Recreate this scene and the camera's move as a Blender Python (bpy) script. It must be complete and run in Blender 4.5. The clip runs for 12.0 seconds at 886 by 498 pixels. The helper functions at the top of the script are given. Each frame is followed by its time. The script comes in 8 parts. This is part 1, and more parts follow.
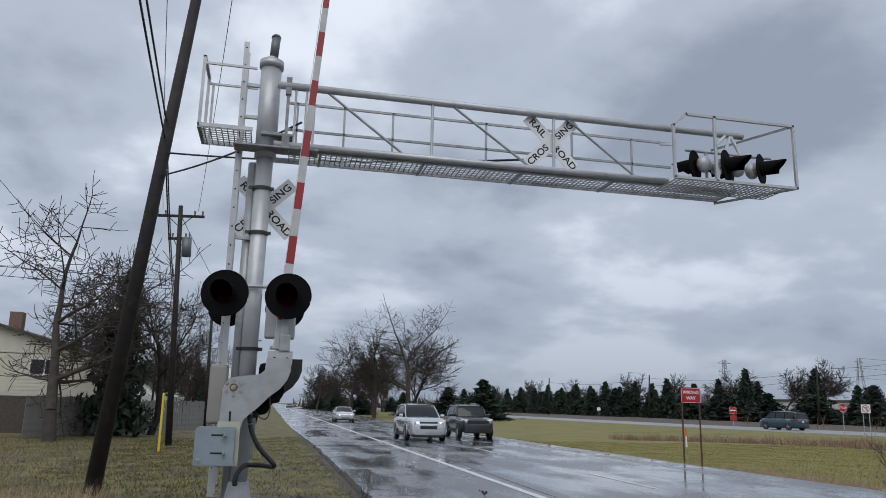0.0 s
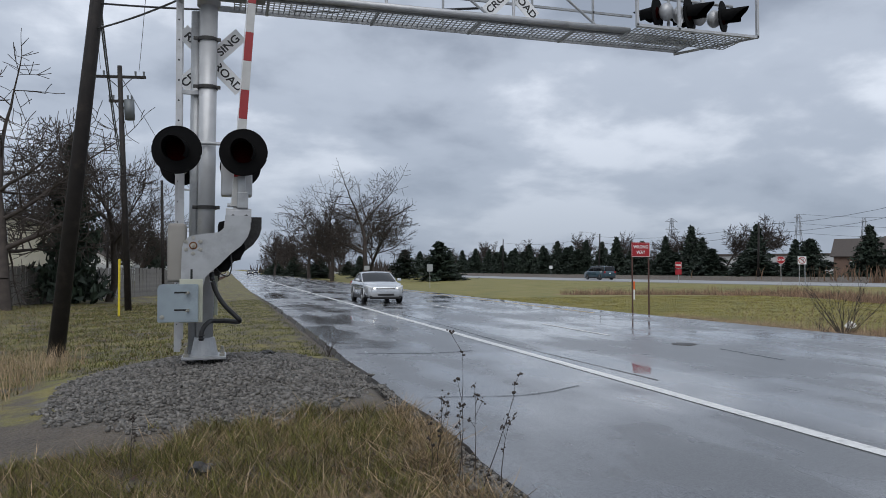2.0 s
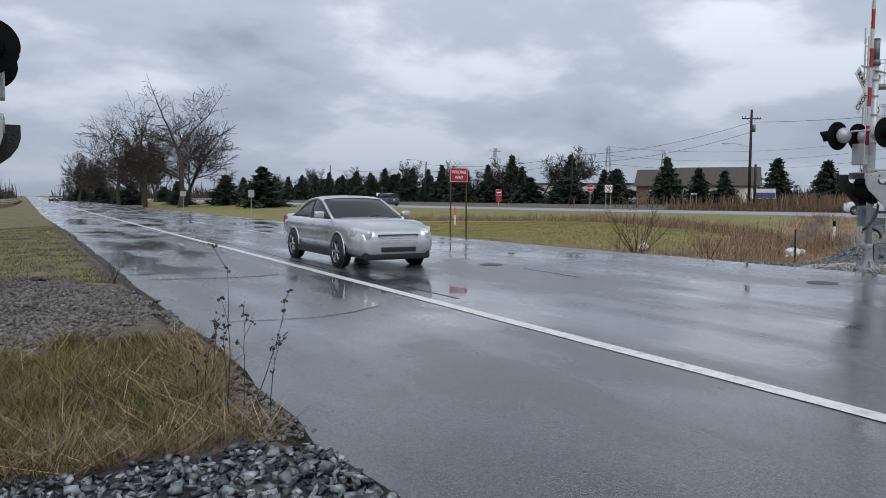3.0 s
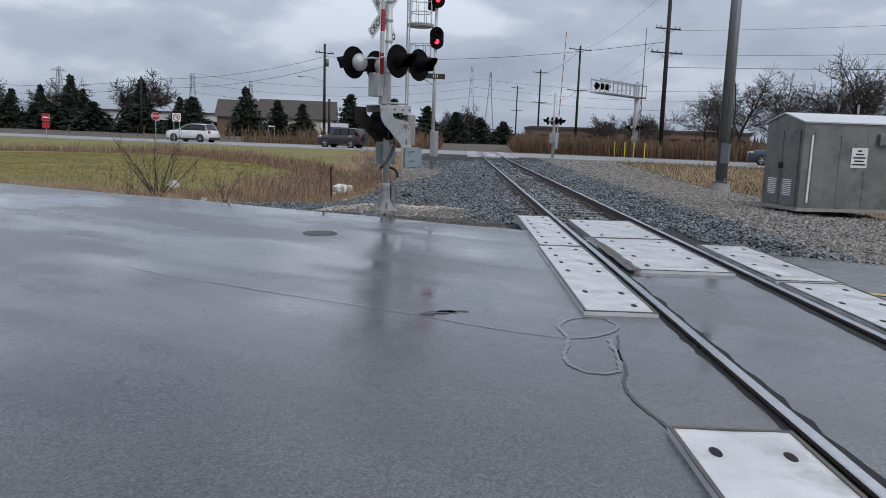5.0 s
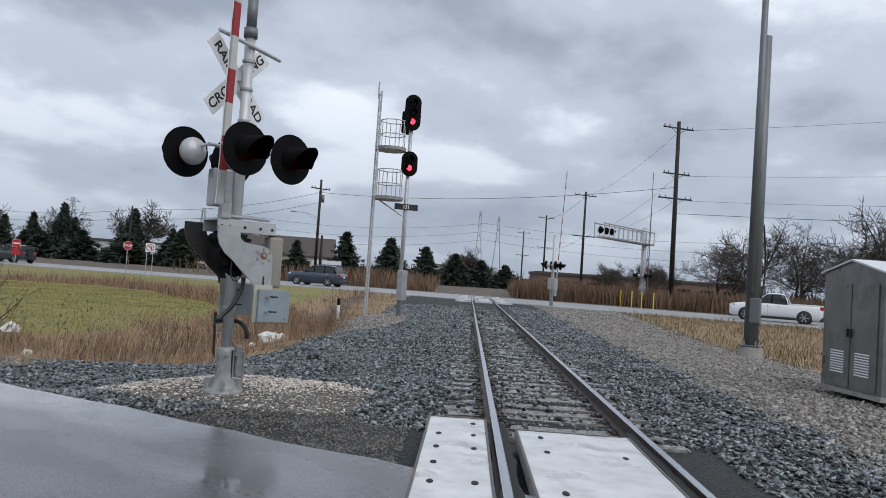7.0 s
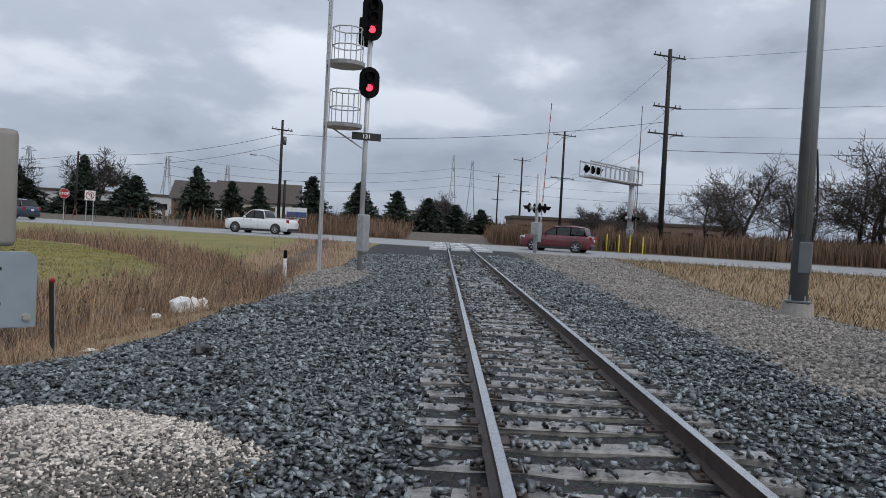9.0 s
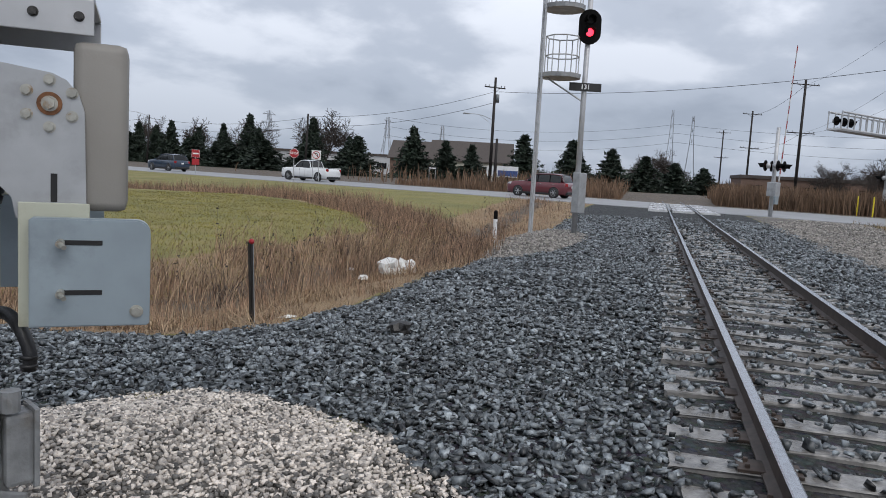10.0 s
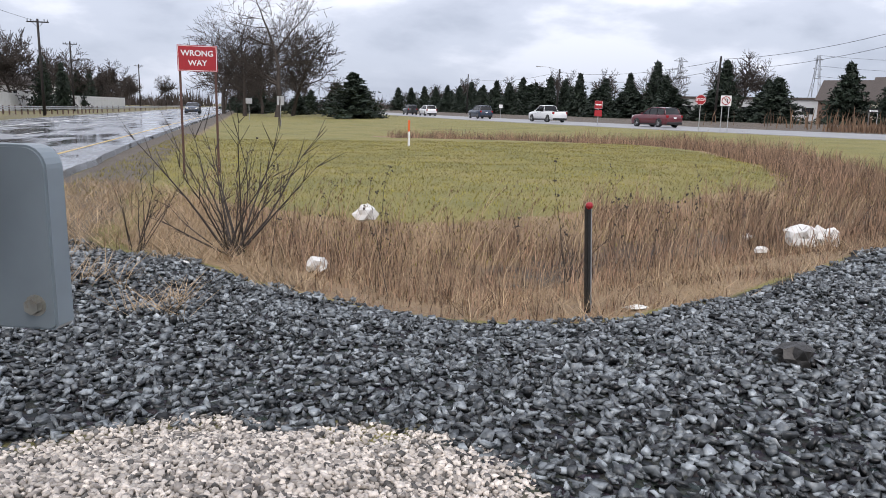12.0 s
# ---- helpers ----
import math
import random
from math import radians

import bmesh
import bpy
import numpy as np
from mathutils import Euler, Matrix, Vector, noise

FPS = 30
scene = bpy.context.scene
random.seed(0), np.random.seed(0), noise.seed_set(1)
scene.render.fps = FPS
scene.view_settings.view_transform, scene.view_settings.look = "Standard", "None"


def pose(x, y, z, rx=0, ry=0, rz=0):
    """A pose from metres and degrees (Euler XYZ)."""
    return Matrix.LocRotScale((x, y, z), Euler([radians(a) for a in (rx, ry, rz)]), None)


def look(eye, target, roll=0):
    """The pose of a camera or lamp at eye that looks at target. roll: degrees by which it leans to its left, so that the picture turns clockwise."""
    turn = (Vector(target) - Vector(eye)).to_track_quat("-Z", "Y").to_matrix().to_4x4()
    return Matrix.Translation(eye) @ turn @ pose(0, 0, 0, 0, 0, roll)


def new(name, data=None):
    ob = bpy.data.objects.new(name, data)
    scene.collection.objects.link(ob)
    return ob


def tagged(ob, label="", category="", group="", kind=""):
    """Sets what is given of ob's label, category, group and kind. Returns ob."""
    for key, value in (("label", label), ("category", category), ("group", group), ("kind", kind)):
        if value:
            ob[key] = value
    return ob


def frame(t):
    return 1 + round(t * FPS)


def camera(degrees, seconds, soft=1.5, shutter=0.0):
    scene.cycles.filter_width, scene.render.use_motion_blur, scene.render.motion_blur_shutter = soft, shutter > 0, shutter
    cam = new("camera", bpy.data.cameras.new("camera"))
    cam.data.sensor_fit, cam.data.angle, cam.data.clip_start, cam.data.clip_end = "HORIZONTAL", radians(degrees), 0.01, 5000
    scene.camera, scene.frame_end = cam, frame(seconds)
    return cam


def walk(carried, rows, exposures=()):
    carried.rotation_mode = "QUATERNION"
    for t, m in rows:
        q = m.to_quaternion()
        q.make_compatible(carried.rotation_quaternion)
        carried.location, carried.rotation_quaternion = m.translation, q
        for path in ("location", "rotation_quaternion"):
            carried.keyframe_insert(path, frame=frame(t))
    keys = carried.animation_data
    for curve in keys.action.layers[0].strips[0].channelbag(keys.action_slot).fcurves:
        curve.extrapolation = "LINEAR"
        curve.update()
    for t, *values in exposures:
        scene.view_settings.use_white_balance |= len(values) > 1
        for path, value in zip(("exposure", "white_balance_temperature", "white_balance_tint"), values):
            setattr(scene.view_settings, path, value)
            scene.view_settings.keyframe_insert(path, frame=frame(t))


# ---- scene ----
cam = camera(61.7, 12.0, soft=0.9)
PATH = [
    (0, (2.001, -0.498, 1.742), (2.428, 1.412, 2.157), 1.3),
    (0.5, (1.982, -0.540, 1.736), (2.437, 1.372, 2.110), 0.7),
    (1, (1.938, -0.501, 1.694), (2.369, 1.425, 2.019), 0.6),
    (1.5, (1.951, -0.493, 1.656), (2.398, 1.444, 1.877), 0.2),
    (2, (1.942, -0.406, 1.604), (2.501, 1.513, 1.658), -0.1),
    (2.5, (2.080, -0.394, 1.532), (2.885, 1.435, 1.432), -0.2),
    (4.5, (4.886, 1.038, 1.374), (6.331, 2.407, 1.172), 0.2),
    (5, (6.055, 0.866, 1.463), (7.770, 1.849, 1.162), 1.9),
    (5.5, (7.499, 1.062, 1.480), (9.375, 1.727, 1.276), 8.1),
    (6, (9.150, 1.397, 1.436), (11.019, 2.081, 1.233), 9.5),
    (6.5, (10.606, 1.889, 1.520), (12.326, 2.907, 1.571), 4.2),
    (7, (12.031, 2.496, 1.507), (13.744, 3.526, 1.584), 3.9),
    (7.5, (13.431, 3.187, 1.475), (15.194, 4.132, 1.440), 3.1),
    (9.5, (17.302, 5.623, 1.467), (19.041, 6.607, 1.380), 2.6),
    (10, (17.813, 6.130, 1.453), (19.228, 7.528, 1.250), 3.2),
    (10.5, (18.134, 6.684, 1.421), (19.027, 8.444, 1.101), 2.6),
    (11, (18.626, 7.107, 1.371), (19.380, 8.929, 1.034), 1.1),
    (11.5, (19.040, 7.497, 1.349), (19.617, 9.375, 0.978), 1.3),
    (12, (19.518, 7.856, 1.347), (20.016, 9.757, 0.975), 1.2),
]
walk(cam, [(t, look(eye, target, roll)) for t, eye, target, roll in PATH],
     exposures=[(0.0, -0.26, 6450, 10), (2.5, -0.16, 6500, 10), (4.4, -0.06, 6450, 11), (5.0, -0.16, 6450, 11), (5.6, 0.0, 6500, 11), (6.5, 0.06, 6550, 10), (7.0, -0.04, 6550, 10), (7.5, -0.20, 6500, 10), (9.5, -0.10, 6550, 11), (10.5, 0.12, 6650, 12), (11.2, 0.38, 6750, 14), (12.0, 0.48, 6800, 15)])


# ---- world and light ----
def build_world():
    w = bpy.data.worlds.new("overcast_sky")
    scene.world = w
    w.use_nodes = True
    nt = w.node_tree
    N, L = nt.nodes, nt.links
    N.clear()
    out = N.new("ShaderNodeOutputWorld")
    bg = N.new("ShaderNodeBackground")
    sky = N.new("ShaderNodeTexSky")
    sky.sky_type = "NISHITA"
    sky.sun_disc = False
    sky.sun_elevation = radians(38)
    sky.sun_rotation = radians(200)
    tc = N.new("ShaderNodeTexCoord")
    sep = N.new("ShaderNodeSeparateXYZ")
    L.new(tc.outputs["Generated"], sep.inputs[0])
    den = N.new("ShaderNodeMath"); den.operation = "MAXIMUM"; den.inputs[1].default_value = 0.0
    L.new(sep.outputs[2], den.inputs[0])
    add = N.new("ShaderNodeMath"); add.operation = "ADD"; add.inputs[1].default_value = 0.30
    L.new(den.outputs[0], add.inputs[0])
    dx = N.new("ShaderNodeMath"); dx.operation = "DIVIDE"
    dy = N.new("ShaderNodeMath"); dy.operation = "DIVIDE"
    L.new(sep.outputs[0], dx.inputs[0]); L.new(add.outputs[0], dx.inputs[1])
    L.new(sep.outputs[1], dy.inputs[0]); L.new(add.outputs[0], dy.inputs[1])
    comb = N.new("ShaderNodeCombineXYZ")
    L.new(dx.outputs[0], comb.inputs[0]); L.new(dy.outputs[0], comb.inputs[1])
    big = N.new("ShaderNodeTexNoise")
    big.inputs["Scale"].default_value = 1.25; big.inputs["Detail"].default_value = 7.0
    big.inputs["Roughness"].default_value = 0.46; big.inputs["Distortion"].default_value = 0.2
    L.new(comb.outputs[0], big.inputs["Vector"])
    fine = N.new("ShaderNodeTexNoise")
    fine.inputs["Scale"].default_value = 3.2; fine.inputs["Detail"].default_value = 6.0
    fine.inputs["Roughness"].default_value = 0.55
    L.new(comb.outputs[0], fine.inputs["Vector"])
    mixn = N.new("ShaderNodeMath"); mixn.operation = "MULTIPLY_ADD"
    mixn.inputs[1].default_value = 0.35
    L.new(fine.outputs["Fac"], mixn.inputs[0]); L.new(big.outputs["Fac"], mixn.inputs[2])
    ramp = N.new("ShaderNodeValToRGB")
    ramp.color_ramp.interpolation = "EASE"
    e = ramp.color_ramp.elements
    e[0].position, e[0].color = 0.50, (0.36, 0.415, 0.515, 1)
    e[1].position, e[1].color = 0.80, (0.99, 1.06, 1.18, 1)
    m = e.new(0.66); m.color = (0.575, 0.645, 0.765, 1)
    L.new(mixn.outputs[0], ramp.inputs[0])
    hz = N.new("ShaderNodeMapRange")
    hz.inputs["From Min"].default_value = 0.0; hz.inputs["From Max"].default_value = 0.26
    hz.inputs["To Min"].default_value = 0.85; hz.inputs["To Max"].default_value = 0.0
    L.new(sep.outputs[2], hz.inputs["Value"])
    mh = N.new("ShaderNodeMix"); mh.data_type = "RGBA"
    mh.inputs[7].default_value = (0.355, 0.42, 0.53, 1)
    L.new(hz.outputs[0], mh.inputs[0]); L.new(ramp.outputs[0], mh.inputs[6])
    ms = N.new("ShaderNodeMix"); ms.data_type = "RGBA"; ms.inputs[0].default_value = 0.05
    skm = N.new("ShaderNodeMix"); skm.data_type = "RGBA"; skm.blend_type = "MULTIPLY"; skm.inputs[0].default_value = 1.0
    skm.inputs[7].default_value = (0.10, 0.10, 0.10, 1)
    L.new(sky.outputs[0], skm.inputs[6])
    L.new(mh.outputs[2], ms.inputs[6]); L.new(skm.outputs[2], ms.inputs[7])
    L.new(ms.outputs[2], bg.inputs[0])
    bg.inputs[1].default_value = 1.0
    L.new(bg.outputs[0], out.inputs[0])


build_world()
sun = new("sun", bpy.data.lights.new("sun", "SUN"))
sun.data.energy, sun.data.angle, sun.data.color = 1.6, radians(60), (1.0, 0.98, 0.95)
sun.matrix_world = look((0, 0, 50), (14, 40, 0))


# ---- materials ----
def mat(name, col, rough=0.6, metal=0.0, var=0.25, scale=6.0, bump=0.0, bscale=40.0, col2=None, wear=None, wscale=1.2, spec=0.5, rvar=0.0, rscale=2.0, island=0.0, emit=None, estr=0.0, coat=0.0):
    """Principled material with two scales of colour variation, bump and wear."""
    m = bpy.data.materials.new(name)
    m.use_nodes = True
    nt = m.node_tree
    N, L = nt.nodes, nt.links
    b = N["Principled BSDF"]
    b.inputs["Roughness"].default_value = rough
    b.inputs["Metallic"].default_value = metal
    b.inputs["Specular IOR Level"].default_value = spec
    b.inputs["Coat Weight"].default_value = coat
    b.inputs["Coat Roughness"].default_value = 0.05
    geo = N.new("ShaderNodeTexCoord")
    c2 = col2 or tuple(max(0.0, v * (1 - var)) for v in col)
    n1 = N.new("ShaderNodeTexNoise"); n1.inputs["Scale"].default_value = scale; n1.inputs["Detail"].default_value = 6
    L.new(geo.outputs["Object"], n1.inputs["Vector"])
    r1 = N.new("ShaderNodeValToRGB")
    r1.color_ramp.elements[0].position, r1.color_ramp.elements[1].position = 0.34, 0.66
    r1.color_ramp.elements[0].color, r1.color_ramp.elements[1].color = (*c2, 1), (*col, 1)
    L.new(n1.outputs["Fac"], r1.inputs[0])
    cur = r1.outputs[0]
    if wear:
        n2 = N.new("ShaderNodeTexNoise"); n2.inputs["Scale"].default_value = wscale; n2.inputs["Detail"].default_value = 9; n2.inputs["Roughness"].default_value = 0.65
        L.new(geo.outputs["Object"], n2.inputs["Vector"])
        r2 = N.new("ShaderNodeValToRGB")
        r2.color_ramp.elements[0].position, r2.color_ramp.elements[1].position = 0.53, 0.70
        r2.color_ramp.elements[0].color, r2.color_ramp.elements[1].color = (0, 0, 0, 1), (1, 1, 1, 1)
        L.new(n2.outputs["Fac"], r2.inputs[0])
        mx = N.new("ShaderNodeMix"); mx.data_type = "RGBA"; mx.inputs[7].default_value = (*wear, 1)
        L.new(r2.outputs[0], mx.inputs[0]); L.new(cur, mx.inputs[6])
        cur = mx.outputs[2]
    if island:
        g = N.new("ShaderNodeNewGeometry")
        mr = N.new("ShaderNodeMapRange"); mr.inputs["To Min"].default_value = 1 - island; mr.inputs["To Max"].default_value = 1 + island
        L.new(g.outputs["Random Per Island"], mr.inputs["Value"])
        mv = N.new("ShaderNodeMix"); mv.data_type = "RGBA"; mv.blend_type = "MULTIPLY"; mv.inputs[0].default_value = 1.0
        L.new(cur, mv.inputs[6]); L.new(mr.outputs[0], mv.inputs[7])
        cur = mv.outputs[2]
    L.new(cur, b.inputs["Base Color"])
    if rvar:
        n3 = N.new("ShaderNodeTexNoise"); n3.inputs["Scale"].default_value = rscale; n3.inputs["Detail"].default_value = 5
        L.new(geo.outputs["Object"], n3.inputs["Vector"])
        m3 = N.new("ShaderNodeMapRange"); m3.inputs["From Min"].default_value = 0.3; m3.inputs["From Max"].default_value = 0.7
        m3.inputs["To Min"].default_value = max(0.02, rough - rvar); m3.inputs["To Max"].default_value = min(1, rough + rvar)
        L.new(n3.outputs["Fac"], m3.inputs["Value"]); L.new(m3.outputs[0], b.inputs["Roughness"])
    if bump:
        nb = N.new("ShaderNodeTexNoise"); nb.inputs["Scale"].default_value = bscale; nb.inputs["Detail"].default_value = 4
        L.new(geo.outputs["Object"], nb.inputs["Vector"])
        bp = N.new("ShaderNodeBump"); bp.inputs["Strength"].default_value = bump; bp.inputs["Distance"].default_value = 0.02
        L.new(nb.outputs["Fac"], bp.inputs["Height"]); L.new(bp.outputs[0], b.inputs["Normal"])
    if emit:
        b.inputs["Emission Color"].default_value = (*emit, 1)
        b.inputs["Emission Strength"].default_value = estr
    return m


def road_material():
    """Wet asphalt: aggregate grain, damp film of changing gloss, cracks and streaks along the lanes."""
    m = mat("wet_asphalt", (0.088, 0.088, 0.092), rough=0.3, scale=70, col2=(0.022, 0.023, 0.025), wear=(0.05, 0.05, 0.053), wscale=0.8)
    N, L = m.node_tree.nodes, m.node_tree.links
    b = N["Principled BSDF"]
    tc = N.new("ShaderNodeTexCoord")
    mp = N.new("ShaderNodeMapping"); mp.inputs["Scale"].default_value = (1.0, 0.16, 1.0)
    L.new(tc.outputs["Object"], mp.inputs[0])
    st = N.new("ShaderNodeTexNoise"); st.inputs["Scale"].default_value = 0.9; st.inputs["Detail"].default_value = 6
    L.new(mp.outputs[0], st.inputs["Vector"])
    pud = N.new("ShaderNodeTexNoise"); pud.inputs["Scale"].default_value = 0.33; pud.inputs["Detail"].default_value = 5
    L.new(tc.outputs["Object"], pud.inputs["Vector"])
    sm = N.new("ShaderNodeMath"); sm.operation = "ADD"
    L.new(st.outputs["Fac"], sm.inputs[0]); L.new(pud.outputs["Fac"], sm.inputs[1])
    rr = N.new("ShaderNodeMapRange")
    rr.inputs["From Min"].default_value = 0.72; rr.inputs["From Max"].default_value = 1.2
    rr.inputs["To Min"].default_value = 0.13; rr.inputs["To Max"].default_value = 0.55
    L.new(sm.outputs[0], rr.inputs["Value"]); L.new(rr.outputs[0], b.inputs["Roughness"])
    # grain
    gr = N.new("ShaderNodeTexNoise"); gr.inputs["Scale"].default_value = 130; gr.inputs["Detail"].default_value = 3
    L.new(tc.outputs["Object"], gr.inputs["Vector"])
    wv = N.new("ShaderNodeTexNoise"); wv.inputs["Scale"].default_value = 1.4; wv.inputs["Detail"].default_value = 3
    L.new(tc.outputs["Object"], wv.inputs["Vector"])
    b1 = N.new("ShaderNodeBump"); b1.inputs["Strength"].default_value = 0.9; b1.inputs["Distance"].default_value = 0.008
    b2 = N.new("ShaderNodeBump"); b2.inputs["Strength"].default_value = 0.08; b2.inputs["Distance"].default_value = 0.05
    L.new(wv.outputs["Fac"], b2.inputs["Height"]); L.new(gr.outputs["Fac"], b1.inputs["Height"])
    L.new(b2.outputs[0], b1.inputs["Normal"]); L.new(b1.outputs[0], b.inputs["Normal"])
    ag = N.new("ShaderNodeTexVoronoi"); ag.inputs["Scale"].default_value = 75
    L.new(tc.outputs["Object"], ag.inputs["Vector"])
    sp = N.new("ShaderNodeSeparateColor")
    L.new(ag.outputs["Color"], sp.inputs[0])
    ar = N.new("ShaderNodeMapRange"); ar.inputs["To Min"].default_value = 0.35; ar.inputs["To Max"].default_value = 1.9
    L.new(sp.outputs[0], ar.inputs["Value"])
    am = N.new("ShaderNodeMix"); am.data_type = "RGBA"; am.blend_type = "MULTIPLY"; am.inputs[0].default_value = 1.0
    L.new(b.inputs["Base Color"].links[0].from_socket, am.inputs[6]); L.new(ar.outputs[0], am.inputs[7])
    L.new(am.outputs[2], b.inputs["Base Color"])
    b.inputs["Specular IOR Level"].default_value = 0.7
    b.inputs["Coat Weight"].default_value = 1.0
    cr = N.new("ShaderNodeMapRange")
    cr.inputs["From Min"].default_value = 0.86; cr.inputs["From Max"].default_value = 1.10
    cr.inputs["To Min"].default_value = 0.05; cr.inputs["To Max"].default_value = 0.30
    L.new(sm.outputs[0], cr.inputs["Value"]); L.new(cr.outputs[0], b.inputs["Coat Roughness"])
    L.new(b2.outputs[0], b.inputs["Coat Normal"])
    return m


def ground_material():
    """Lawn, dry grass, mud, ballast and pale gravel mixed by the sheet's zone attributes, with ragged borders."""
    m = bpy.data.materials.new("ground")
    m.use_nodes = True
    N, L = m.node_tree.nodes, m.node_tree.links
    b = N["Principled BSDF"]
    tc = N.new("ShaderNodeTexCoord")

    def tex(scale, detail=6, rough=0.6):
        n = N.new("ShaderNodeTexNoise"); n.inputs["Scale"].default_value = scale
        n.inputs["Detail"].default_value = detail; n.inputs["Roughness"].default_value = rough
        L.new(tc.outputs["Object"], n.inputs["Vector"])
        return n.outputs["Fac"]

    def ramp(fac, stops):
        r = N.new("ShaderNodeValToRGB")
        e = r.color_ramp.elements
        e[0].position, e[0].color = stops[0][0], (*stops[0][1], 1)
        e[1].position, e[1].color = stops[-1][0], (*stops[-1][1], 1)
        for p, c in stops[1:-1]:
            k = e.new(p); k.color = (*c, 1)
        L.new(fac, r.inputs[0])
        return r.outputs[0]

    def mix(f, a, c, mode="MIX"):
        x = N.new("ShaderNodeMix"); x.data_type = "RGBA"; x.blend_type = mode
        if isinstance(f, float):
            x.inputs[0].default_value = f
        else:
            L.new(f, x.inputs[0])
        L.new(a, x.inputs[6]); L.new(c, x.inputs[7])
        return x.outputs[2]

    def zone(name):
        a = N.new("ShaderNodeAttribute"); a.attribute_name = name
        s = N.new("ShaderNodeMath"); s.operation = "MULTIPLY_ADD"; s.inputs[1].default_value = 1.0
        d = N.new("ShaderNodeMath"); d.operation = "MULTIPLY_ADD"; d.inputs[1].default_value = 0.9; d.inputs[2].default_value = -0.45
        L.new(tex(1.6, 8, 0.7), d.inputs[0])
        L.new(a.outputs["Fac"], s.inputs[0]); L.new(d.outputs[0], s.inputs[2])
        r = N.new("ShaderNodeMapRange"); r.inputs["From Min"].default_value = 0.42; r.inputs["From Max"].default_value = 0.58
        L.new(s.outputs[0], r.inputs["Value"])
        return r.outputs[0]

    lawn = mix(0.45, ramp(tex(0.35), [(0.35, (0.135, 0.135, 0.022)), (0.52, (0.225, 0.195, 0.036)), (0.7, (0.30, 0.23, 0.08))]),
               ramp(tex(24, 4), [(0.3, (0.075, 0.085, 0.022)), (0.7, (0.27, 0.235, 0.11))]))
    dry = mix(0.5, ramp(tex(0.6), [(0.35, (0.19, 0.12, 0.065)), (0.65, (0.34, 0.235, 0.125))]), ramp(tex(30, 5), [(0.3, (0.10, 0.062, 0.035)), (0.7, (0.40, 0.28, 0.15))]))
    mud = mix(0.5, ramp(tex(1.5), [(0.3, (0.055, 0.045, 0.035)), (0.7, (0.13, 0.105, 0.08))]), ramp(tex(40, 4), [(0.3, (0.04, 0.035, 0.03)), (0.7, (0.18, 0.15, 0.12))]))
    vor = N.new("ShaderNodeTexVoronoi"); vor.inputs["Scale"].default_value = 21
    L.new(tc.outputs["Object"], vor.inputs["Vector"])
    # near-black tones and dark cell rims paint the shade between ballast stones
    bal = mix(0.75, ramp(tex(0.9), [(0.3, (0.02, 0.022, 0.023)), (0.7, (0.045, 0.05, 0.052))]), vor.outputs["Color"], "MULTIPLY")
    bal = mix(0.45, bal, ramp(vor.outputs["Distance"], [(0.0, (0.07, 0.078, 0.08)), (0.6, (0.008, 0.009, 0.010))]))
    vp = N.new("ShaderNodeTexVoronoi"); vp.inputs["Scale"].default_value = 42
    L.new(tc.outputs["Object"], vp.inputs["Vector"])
    # chips darken to their rims, shade of the gaps put into the colour
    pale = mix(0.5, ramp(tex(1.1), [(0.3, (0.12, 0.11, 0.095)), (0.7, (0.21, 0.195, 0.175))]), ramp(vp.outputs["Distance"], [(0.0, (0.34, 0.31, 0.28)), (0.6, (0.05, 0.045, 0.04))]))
    c = mix(zone("dry"), lawn, dry)
    c = mix(zone("mud"), c, mud)
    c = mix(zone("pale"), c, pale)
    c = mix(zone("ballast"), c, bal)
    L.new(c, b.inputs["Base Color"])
    b.inputs["Roughness"].default_value = 0.75
    nb = N.new("ShaderNodeBump"); nb.inputs["Strength"].default_value = 0.8; nb.inputs["Distance"].default_value = 0.03
    hs = N.new("ShaderNodeMath"); hs.operation = "SUBTRACT"
    L.new(tex(28, 5), hs.inputs[0]); L.new(vor.outputs["Distance"], hs.inputs[1])
    L.new(hs.outputs[0], nb.inputs["Height"]); L.new(nb.outputs[0], b.inputs["Normal"])
    return m


